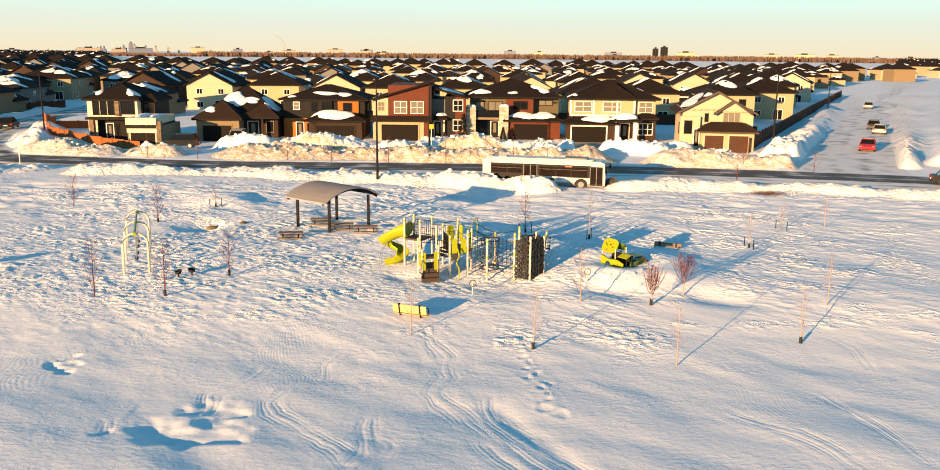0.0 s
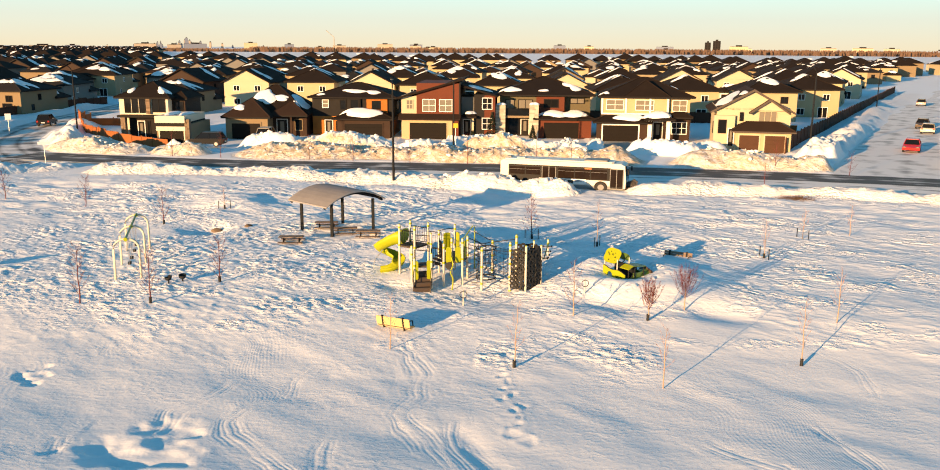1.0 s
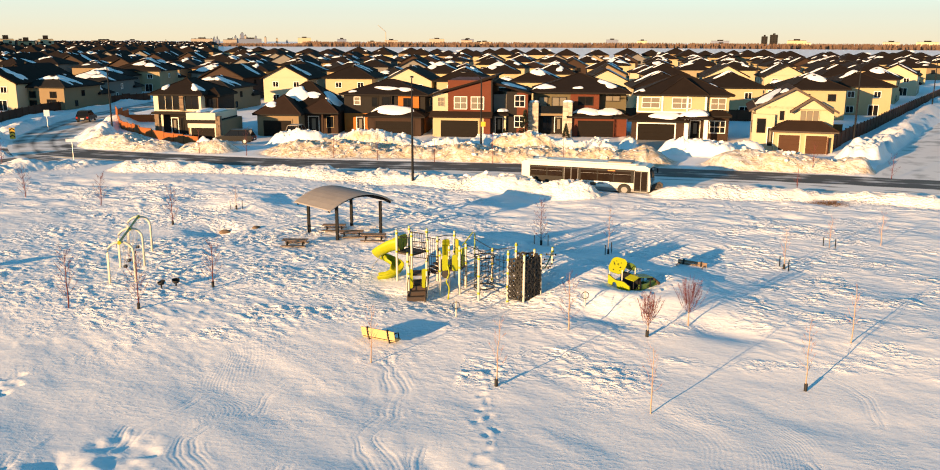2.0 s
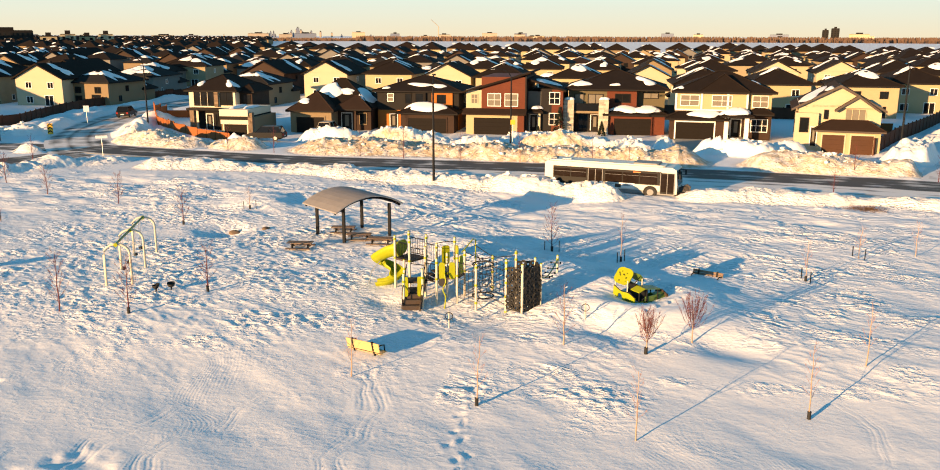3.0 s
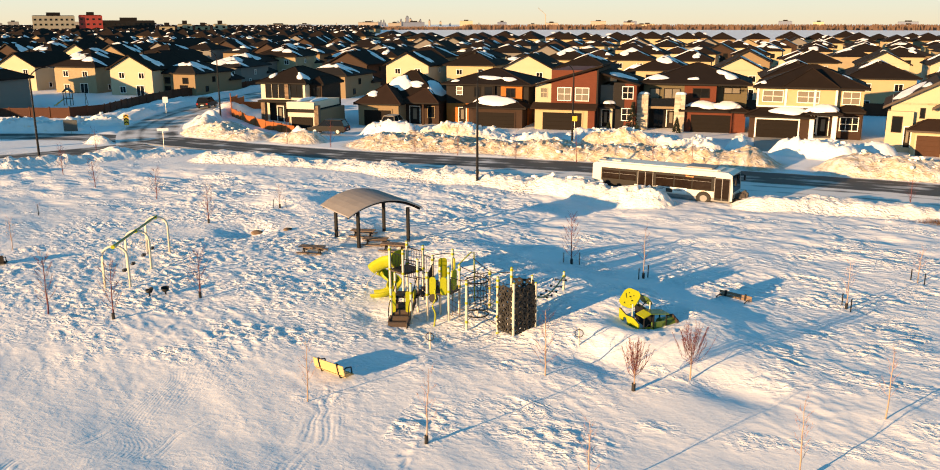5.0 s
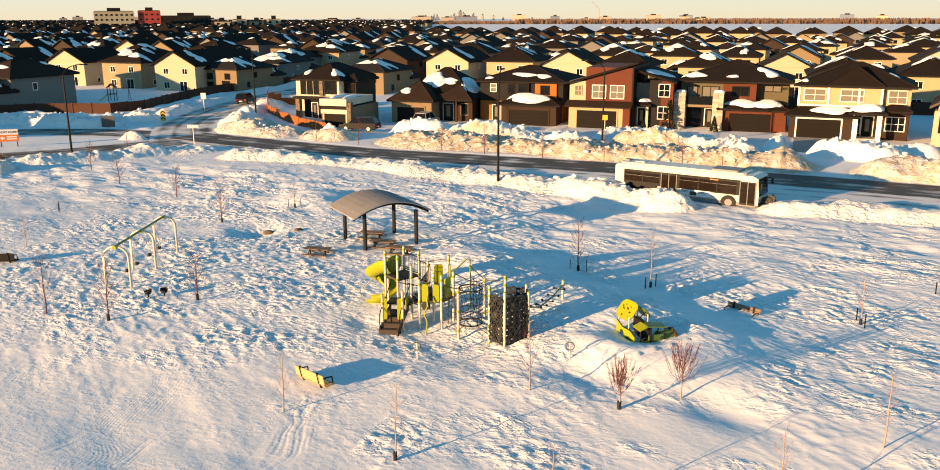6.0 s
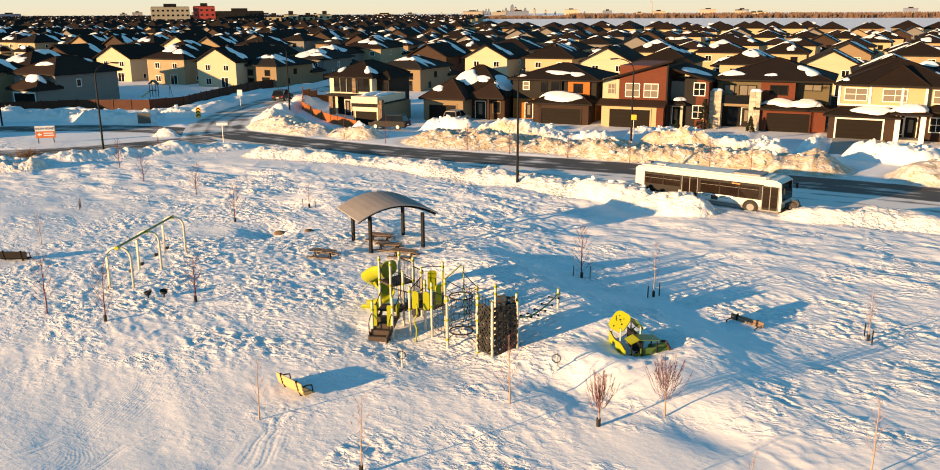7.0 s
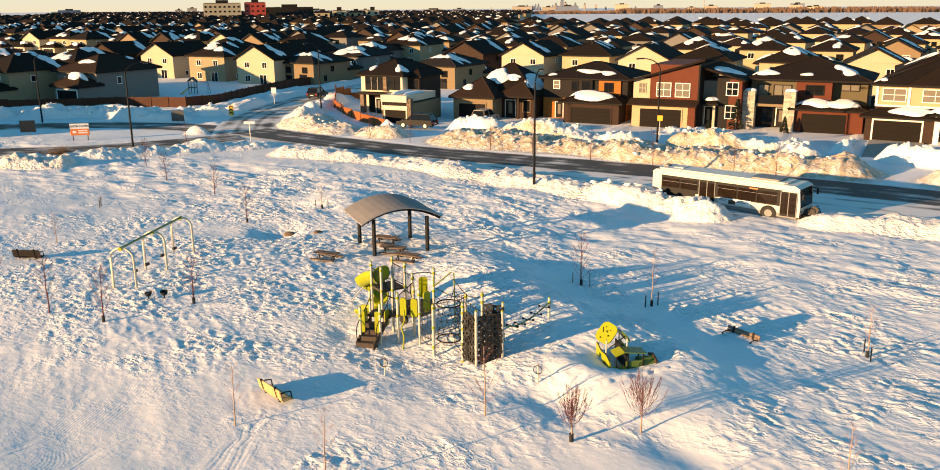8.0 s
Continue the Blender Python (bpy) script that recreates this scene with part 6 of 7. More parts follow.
    for k in (4, 7, 10, 13, 16):
        p = beam_pts[k]
        for s in (-1, 1):
            part("foot_knob", Mesh().tube([p, p + Vector((s * 0.2, 0, 0.02))], 0.02, 5).tube([p + Vector((s * 0.2, 0, 0.02)), p + Vector((s * 0.27, 0, 0.02))], 0.05, 8), BLACK, beam)
    # top ropes
    rope(smooth_path([(4.2, 46.7, 2.2), (4.9, 46.9, 1.88), (5.42, 47.1, 1.95)], 6), 0.02)
    rope(smooth_path([(4.0, 45.8, 1.95), (4.5, 46.0, 1.78), (5.12, 46.15, 1.9)], 6), 0.02)
    rope(smooth_path([(4.4, 47.85, 2.3), (5.42, 47.1, 1.98), (6.1, 46.5, 2.15), (6.66, 46.2, 2.3)], 6), 0.02)


climbing_structure()


def playhouse():
    base = thing("toddler_playhouse", pose(11.1, 47.2, -0.28, 0, 0, -52) @ Matrix.Scale(0.9, 4), "small lime green playhouse with a tilted leaf-shaped roof", "playhouse")
    # a wavy front wall with an arched doorway and cut-out leaves
    n = 26
    outline = [(0.0, -0.3)] + [(1.75 * k / n, 0.86 + 0.05 * math.cos(2 * math.pi * k / n * 1.4) - 0.16 * k / n) for k in range(n + 1)] + [(1.75, -0.3)]
    door = [(0.75, -0.3), (0.75, 0.42)] + [(0.55 + 0.2 * math.cos(radians(q)), 0.42 + 0.2 * math.sin(radians(q))) for q in range(15, 170, 20)] + [(0.35, 0.42), (0.35, -0.3)]
    front = part("front_panel", Mesh().prism(outline + door, "y", -0.03, 0.03), LIME, base)
    for k in range(6):
        x = 1.0 + 0.10 * k
        z = 0.46 - 0.05 * abs(k - 2.5)
        part("leaf_cutout", Mesh().prism([(x, z - 0.11), (x + 0.045, z), (x + 0.03, z + 0.12), (x - 0.01, z + 0.02)], "y", -0.036, -0.03), DARK_TRIM, front)
    part("top_rail", Mesh().tube([(1.75 * k / n, 0, 0.87 + 0.05 * math.cos(2 * math.pi * k / n * 1.4) - 0.16 * k / n) for k in range(n + 1)], 0.022, 6), BLACK, base)
    part("back_panel", Mesh().prism([(0.0, -0.3), (1.1, -0.3), (1.1, 0.95), (0.0, 1.0)], "y", 1.0, 1.05), LIME, base)
    # near-black sheet stands in for the shade inside the playhouse
    part("inner_wall", Mesh().box(0.08, 1.72, 0.8, 0.85, -0.3, 1.05), STEEL, base)
    for x, y in ((0.05, 0.06), (1.05, 0.06), (0.05, 1.0), (1.05, 1.0)):
        part("post", Mesh().tube([(x, y, -0.4), (x, y, 1.4)], 0.035, 8), POST, base)
    part("roof_brace", Mesh().tube([(1.0, 0.2, 1.0), (1.15, 0.5, 1.3), (1.0, 0.9, 1.5)], 0.025, 6), STEEL, base)
    lean = pose(0.5, -0.02, 1.12, -40, 8, 24)
    r = part("roof_panel", rounded_panel(lean, 0.92, 0.94, 0.05, 0.3), LIME, base, "tilted lime roof panel pierced with round holes")
    part("roof_panel", rounded_panel(pose(0.6, 1.15, 1.15, 34, 0, 10), 0.8, 0.55, 0.05, 0.22), GREEN_PAINT, base)
    rng = random.Random(3)
    for k in range(13):
        u, w = rng.uniform(-0.3, 0.3), rng.uniform(0.15, 0.7)
        part("hole", Mesh().tube([lean @ Vector((u, -0.032, w)), lean @ Vector((u, -0.024, w))], rng.uniform(0.018, 0.042), 10), DARK_TRIM, r)
    # the shop wing with its own little gable roof
    for x, y in ((1.72, 0.3), (1.72, 1.5), (1.15, 1.5)):
        part("wing_post", Mesh().tube([(x, y, -0.4), (x, y, 0.9)], 0.035, 6), STEEL, base)
    part("counter", Mesh().box(1.62, 1.98, 0.1, 0.7, 0.34, 0.39, 0.03), LIME, base)
    part("counter_front", Mesh().box(1.68, 1.73, 0.08, 0.75, -0.3, 0.34), GREY_STUCCO, base)
    part("wing_wall", Mesh().box(1.62, 1.68, 0.75, 1.5, -0.3, 0.62), GREEN_PAINT, base)
    # lime on the sunward slope; the far slope's shade is put into its dark green
    part("small_roof", Mesh().prism([(0.24, 0.9), (0.62, 1.05), (0.62, 1.10), (0.22, 0.95)], "x", 1.1, 1.78), LIME, base)
    part("small_roof", Mesh().prism([(0.62, 1.05), (1.6, 0.93), (1.62, 0.98), (0.62, 1.10)], "x", 1.1, 1.78), GREEN_PAINT, base)
    part("tunnel", Mesh().tube([(1.35, 1.4, 0.3), (1.35, 2.05, 0.3)], 0.36, 16), GREEN_PAINT, base, smooth=False)
    part("end_panel", Mesh().prism([(0.85, -0.3), (1.85, -0.3), (1.85, 0.6), (1.35, 0.78), (0.85, 0.6)], "y", 2.05, 2.11), BROWN_TRIM, base)
    part("floor_mat", Mesh().box(-0.3, 2.0, -0.25, 1.1, -0.35, -0.02, 0.05), GREEN_PAINT, base)
    part("small_slide", Mesh().prism([(-0.75, -0.05), (0.1, 0.5), (0.12, 0.40), (-0.7, -0.2)], "x", -0.12, 0.22), GREEN_PAINT, base)
    ring = [(1.99, 0.4 + 0.12 * math.cos(2 * math.pi * k / 16), 0.55 + 0.12 * math.sin(2 * math.pi * k / 16)) for k in range(17)]
    part("steering_wheel", Mesh().tube(ring, 0.02, 6), BLACK, base)


playhouse()
# ---- vehicles ----
def wheel(parent, x, y, r, width, s, rim_mat=None):
    """A wheel as tyre, rim and hub; s is the outer side along y."""
    t = part("wheel", Mesh().tube([(x, y - width / 2, r), (x, y + width / 2, r)], r, 20), BLACK, parent)
    rim = part("rim", Mesh().tube([(x, y + s * width * 0.42, r), (x, y + s * width * 0.53, r)], r * 0.62, 16), rim_mat or GALV, t)
    return t


def city_bus():
    # nose at +x; the kerb side with the doors looks towards the park
    base = thing("city_bus", pose(10.5, 76.0, -0.15, 0, 0, -13.5) @ Matrix.Diagonal((0.885, 0.9, 0.8, 1)), "white low-floor city bus waiting beside a snow bank", "bus")
    L, W, H = 12.0, 2.55, 2.95
    prof = [(-L / 2, 0.42), (-L / 2, 2.75), (-L / 2 + 0.25, H), (L / 2 - 0.5, H), (L / 2 - 0.12, 2.75), (L / 2, 1.3), (L / 2 - 0.03, 0.42)]
    part("body", Mesh().prism(prof, "y", -W / 2, W / 2), BUS_WHITE, base, "white painted bus body")
    part("skirt", Mesh().box(-L / 2 + 0.1, L / 2 - 0.2, -W / 2 - 0.01, W / 2 + 0.01, 0.3, 0.62), BUS_GREY, base, "grey lower skirt")
    part("roof_fairing", Mesh().box(-L / 2 + 0.3, L / 2 - 1.2, -W / 2 + 0.3, W / 2 - 0.3, H, H + 0.12, 0.2), BUS_WHITE, base)
    part("roof_hatch", Mesh().box(-4.6, -3.8, -0.4, 0.4, H + 0.12, H + 0.18), BUS_WHITE, base)
    part("air_unit", Mesh().box(2.0, 4.2, -0.85, 0.85, H + 0.12, H + 0.26, 0.1), BUS_GREY, base)
    part("exhaust_stack", Mesh().box(-5.6, -5.2, -0.3, 0.3, H, H + 0.25), BUS_GREY, base)
    for s in (-1, 1):
        y = s * (W / 2 + 0.012)
        band = part("window_band", Mesh().box(-L / 2 + 0.8, L / 2 - 1.4 if s < 0 else L / 2 - 0.6, min(y, y - s * 0.03), max(y, y - s * 0.03), 1.18, 2.5), BUS_TRIM, base, "dark window band")
        spots = [(-4.35, 1.5, 0.8), (-2.8, 1.4, 0.8), (0.4, 1.5, 1.0), (1.95, 1.4, 1.0), (3.5, 1.5, 1.0)] if s < 0 else [(-4.2, 1.6, 0.9), (-2.4, 1.6, 0.9), (-0.6, 1.6, 0.9), (1.2, 1.6, 0.9), (3.0, 1.6, 0.9), (4.6, 1.2, 0.9)]
        for x, w, h in spots:
            y2 = s * (W / 2 + 0.03)
            part("pane", Mesh().box(x - w / 2, x + w / 2, min(y, y2), max(y, y2), 2.28 - h, 2.28), BUS_GLASS, band)
            part("window_bar", Mesh().box(x - w / 2, x + w / 2, min(y, y2 + s * 0.01), max(y, y2 + s * 0.01), 2.0, 2.02), BUS_GREY, band)
    y = -(W / 2)
    part("dark_livery_panel", Mesh().box(-L / 2 + 0.8, -2.2, y - 0.008, y + 0.01, 0.65, 1.33), BUS_TRIM, base)
    for x0, x1 in ((-1.9, -0.6), (4.55, 5.75)):
        d = part("door", Mesh().box(x0, x1, y - 0.035, y + 0.02, 0.42, 2.42), BUS_TRIM, base, "glazed double door")
        mid = (x0 + x1) / 2
        for a, b in ((x0 + 0.06, mid - 0.03), (mid + 0.03, x1 - 0.06)):
            part("pane", Mesh().box(a, b, y - 0.045, y - 0.03, 0.6, 2.3), BUS_GLASS, d)
        for x in (x0, mid, x1):
            part("door_frame", Mesh().box(x - 0.025, x + 0.025, y - 0.055, y - 0.03, 0.42, 2.42), BUS_GREY, d)
    # side advertisement: plain coloured bars in place of the words and picture
    ad = part("side_advert", Mesh().box(-0.3, 2.3, y - 0.02, y - 0.008, 0.72, 1.22), WHITE_PAINT, base, "white advertising panel")
    for x0, x1, z0, z1, mat in ((-0.2, 0.45, 1.08, 1.14, BUS_GREY), (-0.2, 0.3, 0.98, 1.03, BUS_GREY), (1.25, 1.75, 1.06, 1.12, BUS_GREY), (1.25, 1.9, 0.94, 1.0, BUS_GREY), (0.55, 1.1, 0.74, 1.1, BROWN_TRIM)):
        part("print_bar", Mesh().box(x0, x1, y - 0.025, y - 0.018, z0, z1), mat, ad)
    part("route_display", Mesh().box(2.15, 2.8, y - 0.05, y - 0.03, 2.3, 2.4), ORANGE, base, "orange route display bar")
    wind = Mesh().add([(L / 2 - 0.02, -1.12, 1.2), (L / 2 - 0.02, 1.12, 1.2), (L / 2 - 0.10, 1.12, 2.7), (L / 2 - 0.10, -1.12, 2.7), (L / 2 + 0.012, -1.12, 1.2), (L / 2 + 0.012, 1.12, 1.2), (L / 2 - 0.085, 1.12, 2.7), (L / 2 - 0.085, -1.12, 2.7)], [(0, 1, 2, 3), (4, 7, 6, 5), (0, 4, 5, 1), (1, 5, 6, 2), (2, 6, 7, 3), (3, 7, 4, 0)])
    part("windscreen", wind, BUS_GLASS, base)
    part("bumper", Mesh().box(L / 2 - 0.1, L / 2 + 0.1, -1.2, 1.2, 0.32, 0.62, 0.08), BUS_TRIM, base)
    part("bike_rack", Mesh().box(L / 2 + 0.15, L / 2 + 0.75, -0.95, 0.95, 0.55, 0.6).tube([(L / 2 + 0.75, -0.95, 0.58), (L / 2 + 0.5, -0.95, 1.1), (L / 2 + 0.5, 0.95, 1.1), (L / 2 + 0.75, 0.95, 0.58)], 0.03, 5), BUS_TRIM, base)
    for s in (-1, 1):
        part("headlight", Mesh().tube([(L / 2 - 0.02, s * 0.95, 0.85), (L / 2 + 0.03, s * 0.95, 0.85)], 0.13, 12), GLASS_BLIND, base)
        part("mirror", Mesh().tube([(L / 2 - 0.1, s * 1.2, 2.5), (L / 2 + 0.25, s * 1.42, 2.4)], 0.025, 5).box(L / 2 + 0.16, L / 2 + 0.3, s * 1.42 - 0.1, s * 1.42 + 0.1, 1.95, 2.4, 0.03), BUS_TRIM, base)
        for x in (-3.3, 3.7):
            arch = part("wheel_arch", Mesh().tube([(x, s * (W / 2 - 0.02), 0.5), (x, s * (W / 2 + 0.018), 0.5)], 0.62, 20), BUS_TRIM, base)
            wheel(base, x, s * (W / 2 - 0.12), 0.48, 0.3, s, BUS_GREY)


BUS_WHITE = material("bus_white", (0.58, 0.56, 0.50), 0.35, vary=0.12, bump=0.02)
BUS_GREY = material("bus_grey", (0.20, 0.20, 0.20), 0.5, vary=0.25, bump=0.02)
BUS_TRIM = material("bus_black", (0.014, 0.013, 0.013), 0.5, vary=0.2, bump=0.02, spec=0.15)
# the brown glow of the lit interior is put into the glass colour
BUS_GLASS = material("bus_glass", (0.022, 0.014, 0.009), 0.05, vary=0.6, grain=3, bump=0.0, spec=0.2)
city_bus()


def ice_slab():
    """Slabs of dirty ice that the plough has stood on edge."""
    rng = random.Random(9)
    base = thing("ice_slab", pose(15.9, 74.2, lie(15.9, 74.2) - 0.1, 0, 0, -14) @ Matrix.Scale(0.7, 4), "dark slab of ploughed ice leaning in the bank", "ice slab")
    for x, w, h, lean in ((0, 1.5, 1.0, 0.5), (-1.1, 0.9, 0.5, 0.3), (1.2, 0.8, 0.45, -0.2)):
        front = [(x - w / 2, 0.0), (x + w / 2 - 0.1, 0.0), (x + w / 2, h * 0.75), (x + w * 0.2, h), (x - w * 0.35, h * 0.6)]
        v = [(px, lean * pz + k * 0.22 + rng.uniform(-0.03, 0.03), pz) for k in (0, 1) for px, pz in front]
        part("slab", Mesh().add(v, [(0, 1, 2, 3, 4), (9, 8, 7, 6, 5)] + [(k, 5 + k, 5 + (k + 1) % 5, (k + 1) % 5) for k in range(5)]), DIRTY_ICE, base)


DIRTY_ICE = material("dirty_ice", (0.05, 0.042, 0.036), 0.5, vary=0.5, grain=8, bump=0.4)
ice_slab()


def dry_tuft(x0, y0, wide, deep, high, count, name, label, seed):
    """Dry stalks that show through the snow, thickest in the middle of the patch."""
    rng = random.Random(seed)
    me = Mesh()
    for k in range(count):
        x, y = rng.gauss(0, wide), rng.gauss(0, deep)
        a, b = rng.uniform(0, 6.28), rng.uniform(0.15, 0.5)
        px, py = x0 + x, y0 + y - 0.15 * x
        p = Vector((px, py, lie(px, py) - 0.05))
        q = p + Vector((math.cos(a) * b, math.sin(a) * b, high * rng.uniform(0.3, 1.0) * math.exp(-0.4 * (x / wide) ** 2)))
        me.tube([p, q], 0.012, 3, 0.004)
    tagged(solid(name, me, DRY_GRASS, label, "dry growth"), kind="stuff")


DRY_GRASS = material("dry_grass", (0.16, 0.09, 0.04), 0.9, vary=0.4, grain=12, bump=0.2)
dry_tuft(28.4, 71.3, 0.95, 0.35, 0.4, 420, "dry_grass", "flattened dry brown grass showing through the snow bank", 31)
dry_tuft(-49.8, 69.2, 0.8, 0.5, 1.0, 600, "brush_pile", "brown pile of cut brush in the snow by the sign", 32)


def car(x, y, turn, paint, label, suv=False, snow=False):
    base = thing("parked_car", pose(x, y, max(-0.02, lie(x, y)), 0, 0, turn), label, "car", "parked cars")
    L, W = 4.6, 1.8
    h1, h2 = (0.95, 1.65) if suv else (0.85, 1.42)
    side = [(-L / 2, 0.35), (-L / 2 + 0.03, h1 - 0.05), (-L / 2 + 0.25, h1 + 0.02), (L / 2 - 1.25, h1), (L / 2 - 0.2, h1 - 0.22), (L / 2, 0.6), (L / 2 - 0.05, 0.32)]
    part("body", Mesh().prism(side, "y", -W / 2, W / 2), paint, base)
    a, b = -L / 2 + (0.15 if suv else 0.55), L / 2 - 1.3
    v = [(a, -W / 2 + 0.05, h1), (b, -W / 2 + 0.05, h1), (b, W / 2 - 0.05, h1), (a, W / 2 - 0.05, h1), (a + 0.35, -W / 2 + 0.25, h2 - 0.06), (b - 0.75, -W / 2 + 0.25, h2 - 0.06), (b - 0.75, W / 2 - 0.25, h2 - 0.06), (a + 0.35, W / 2 - 0.25, h2 - 0.06)]
    cab = part("cabin_glass", Mesh().add(v, [(0, 1, 5, 4), (1, 2, 6, 5), (2, 3, 7, 6), (3, 0, 4, 7), (4, 5, 6, 7)]), GLASS, base)
    part("roof", Mesh().box(a + 0.3, b - 0.7, -W / 2 + 0.22, W / 2 - 0.22, h2 - 0.06, h2, 0.12), ROOF_SNOW if snow else paint, base)
    for px, q in ((a, a + 0.35), (b, b - 0.75), ((a + b) / 2, (a + b) / 2 - 0.1)):
        for s in (-1, 1):
            part("pillar", Mesh().tube([(px, s * (W / 2 - 0.05), h1), (q, s * (W / 2 - 0.24), h2 - 0.04)], 0.035, 5), paint, cab)
    for s in (-1, 1):
        part("headlight", Mesh().box(L / 2 - 0.25, L / 2 - 0.01, s * 0.68 - 0.16, s * 0.68 + 0.16, 0.55, 0.7, 0.04), GLASS_BLIND, base)
        part("tail_light", Mesh().box(-L / 2 - 0.02, -L / 2 + 0.06, s * 0.72 - 0.13, s * 0.72 + 0.13, 0.62, 0.85, 0.03), TAIL_RED, base)
        for wx in (-1.4, 1.4):
            wheel(base, wx, s * (W / 2 - 0.1), 0.33, 0.22, s)
    part("plate", Mesh().box(-L / 2 - 0.025, -L / 2 + 0.02, -0.25, 0.25, 0.5, 0.62), WHITE_PAINT, base)


CAR_BROWN = material("brown_car_paint", (0.10, 0.07, 0.045), 0.35, vary=0.15, bump=0.0)
TAIL_RED = material("tail_light_red", (0.35, 0.02, 0.015), 0.3, vary=0.1, bump=0.0)
CAR_BLACK = material("black_car_paint", (0.008, 0.008, 0.009), 0.45, vary=0.2, bump=0.0, spec=0.2)
CAR_RED = material("red_car_paint", (0.50, 0.02, 0.015), 0.3, vary=0.15, bump=0.0)
CAR_TAN = material("champagne_car_paint", (0.36, 0.31, 0.24), 0.35, vary=0.15, bump=0.0)
CAR_GREY = material("grey_car_paint", (0.12, 0.12, 0.12), 0.35, vary=0.15, bump=0.0)
car(-29.9, 101.4, 185, CAR_BLACK, "black SUV parked on a snowy driveway", True)
car(-24.7, 108.6, 92, CAR_TAN, "dusty tan SUV parked in front of a garage", True)
car(52.3, 105.8, 244, CAR_RED, "red car parked on a snowy street")
car(64.5, 128.6, 64, CAR_TAN, "champagne car parked on a snowy street")
car(67.3, 136.6, 244, CAR_BROWN, "brown pickup-sized car parked on a snowy street")
car(91.2, 190.5, 64, CAR_GREY, "grey car parked on a snowy street")
car(-61.6, 124, 106, CAR_BLACK, "black SUV stopped on the side street", True)
car(47.4, 77.2, -22, CAR_BLACK, "black car half hidden by a snow bank")
# ---- the streets behind ----
def tract_house(kind, rng, near=True):
    """One of the plain houses of the streets behind; all are built round their own middle."""
    w, d = rng.uniform(7.9, 9.2), rng.uniform(10.5, 12.0)
    walls = [CREAM, PALE, TAN, CREAM, TAN, GREY_STUCCO, SIDING_CREAM, SIDING_BROWN, GREY_STUCCO][kind % 9] if near else [CREAM, SIDING_CREAM, TAN, CREAM, GREY_STUCCO, TAN, CREAM, SIDING_BROWN, PALE][kind % 9]
    roof = [SHINGLE, SHINGLE, SHINGLE_BROWN, SHINGLE, SHINGLE, SHINGLE_GREY][kind % 6]
    tone = {CREAM: "cream", PALE: "pale cream", TAN: "tan", GREY_STUCCO: "grey", SIDING_CREAM: "cream-sided", SIDING_BROWN: "brown-sided"}[walls]
    shape = ("hipped", "gabled" if near or kind % 6 == 1 else "hipped", "low hipped")[kind % 3]
    h = House(0, 0, 0, f"{tone} house with a dark {shape} roof and patchy snow", "house", "houses of the streets behind")
    eave = 5.3 if kind % 3 != 2 else 4.4
    x0, x1, y0, y1 = -w / 2, w / 2, -d / 2, d / 2
    h.wall(x0, x1, y0, y1, -0.3, eave, walls)
    if shape == "gabled":
        top = h.gable(x0, x1, y0, y1, eave, w * 0.26, "y", 0.5, roof, walls, DARK_TRIM)
    else:
        top = h.hip(x0, x1, y0, y1, eave, w * (0.25 if kind % 3 == 0 else 0.22), 0.6, roof, edged=near)
    # attached garage on the street side
    gx0 = x0 if kind % 2 else x1 - 5.4
    h.wall(gx0, gx0 + 5.4, y0 - 3.2, y0, -0.3, 2.7, walls, "garage_wall")
    g = h.hip(gx0, gx0 + 5.4, y0 - 3.2, y0 + 0.4, 2.75, 1.3, 0.5, roof, edged=near)
    if near:
        h.garage(gx0 + 0.6, gx0 + 4.8, y0 - 3.2, 2.2, GARAGE_DARK, 2)
    frame_mat = DARK_TRIM if kind % 4 == 3 else WHITE_TRIM
    if near:
        for x in (x0 + w * 0.25, x0 + w * 0.72):
            h.window("F", y0, x, eave - 1.9, 1.3, 1.2, 2, 1, frame_mat)
            h.window("B", y1, x, eave - 1.9, 1.2, 1.1, 2, 1, frame_mat)
        h.window("B", y1, x0 + w * 0.3, 0.3, 1.7, 2.0, 2, 1, frame_mat)
        h.window("B", y1, x0 + w * 0.72, 0.9, 1.3, 1.2, 2, 1, frame_mat)
        h.window("R", x1, y0 + d * 0.35, eave - 1.8, 0.9, 1.0, 1, 1, frame_mat)
        h.window("L", x0, y0 + d * 0.5, eave - 1.8, 0.9, 1.0, 2, 1, frame_mat)
        h.window("L", x0, y0 + d * 0.7, 1.0, 0.8, 1.0, 1, 1, frame_mat)
    else:
        for x in (x0 + w * 0.25, x0 + w * 0.72):
            part("window", Mesh().box(x - 0.6, x + 0.6, y0 - 0.05, y0 + 0.02, eave - 1.9, eave - 0.7), GLASS, h.base)
        part("window", Mesh().box(x0 + w * 0.3, x0 + w * 0.3 + 1.2, y1 - 0.02, y1 + 0.05, eave - 1.9, eave - 0.7), GLASS, h.base)
    for k in range(5 if near else 3):
        cx, cy = rng.uniform(x0 + 1.2, x1 - 1.2), rng.uniform(y0 + 1.2, y1 - 1.2)
        if abs(cx) > 1.6 or shape != "gabled":
            h.snow(top, cx, cy, rng.uniform(0.8, 2.4), rng.uniform(0.5, 1.5), rng.uniform(0.1, 0.22), k)
    h.snow(g, gx0 + 2.9 + rng.uniform(-1, 1), y0 - 1.5, rng.uniform(1.2, 2.2), 1.0, 0.35, 9)
    if near:
        part("roof_vent", Mesh().box(-0.2, 0.2, 2.0, 2.4, top(0, 2.2) - 0.1, top(0, 2.2) + 0.3), DARK_TRIM, h.base)
    return h.base


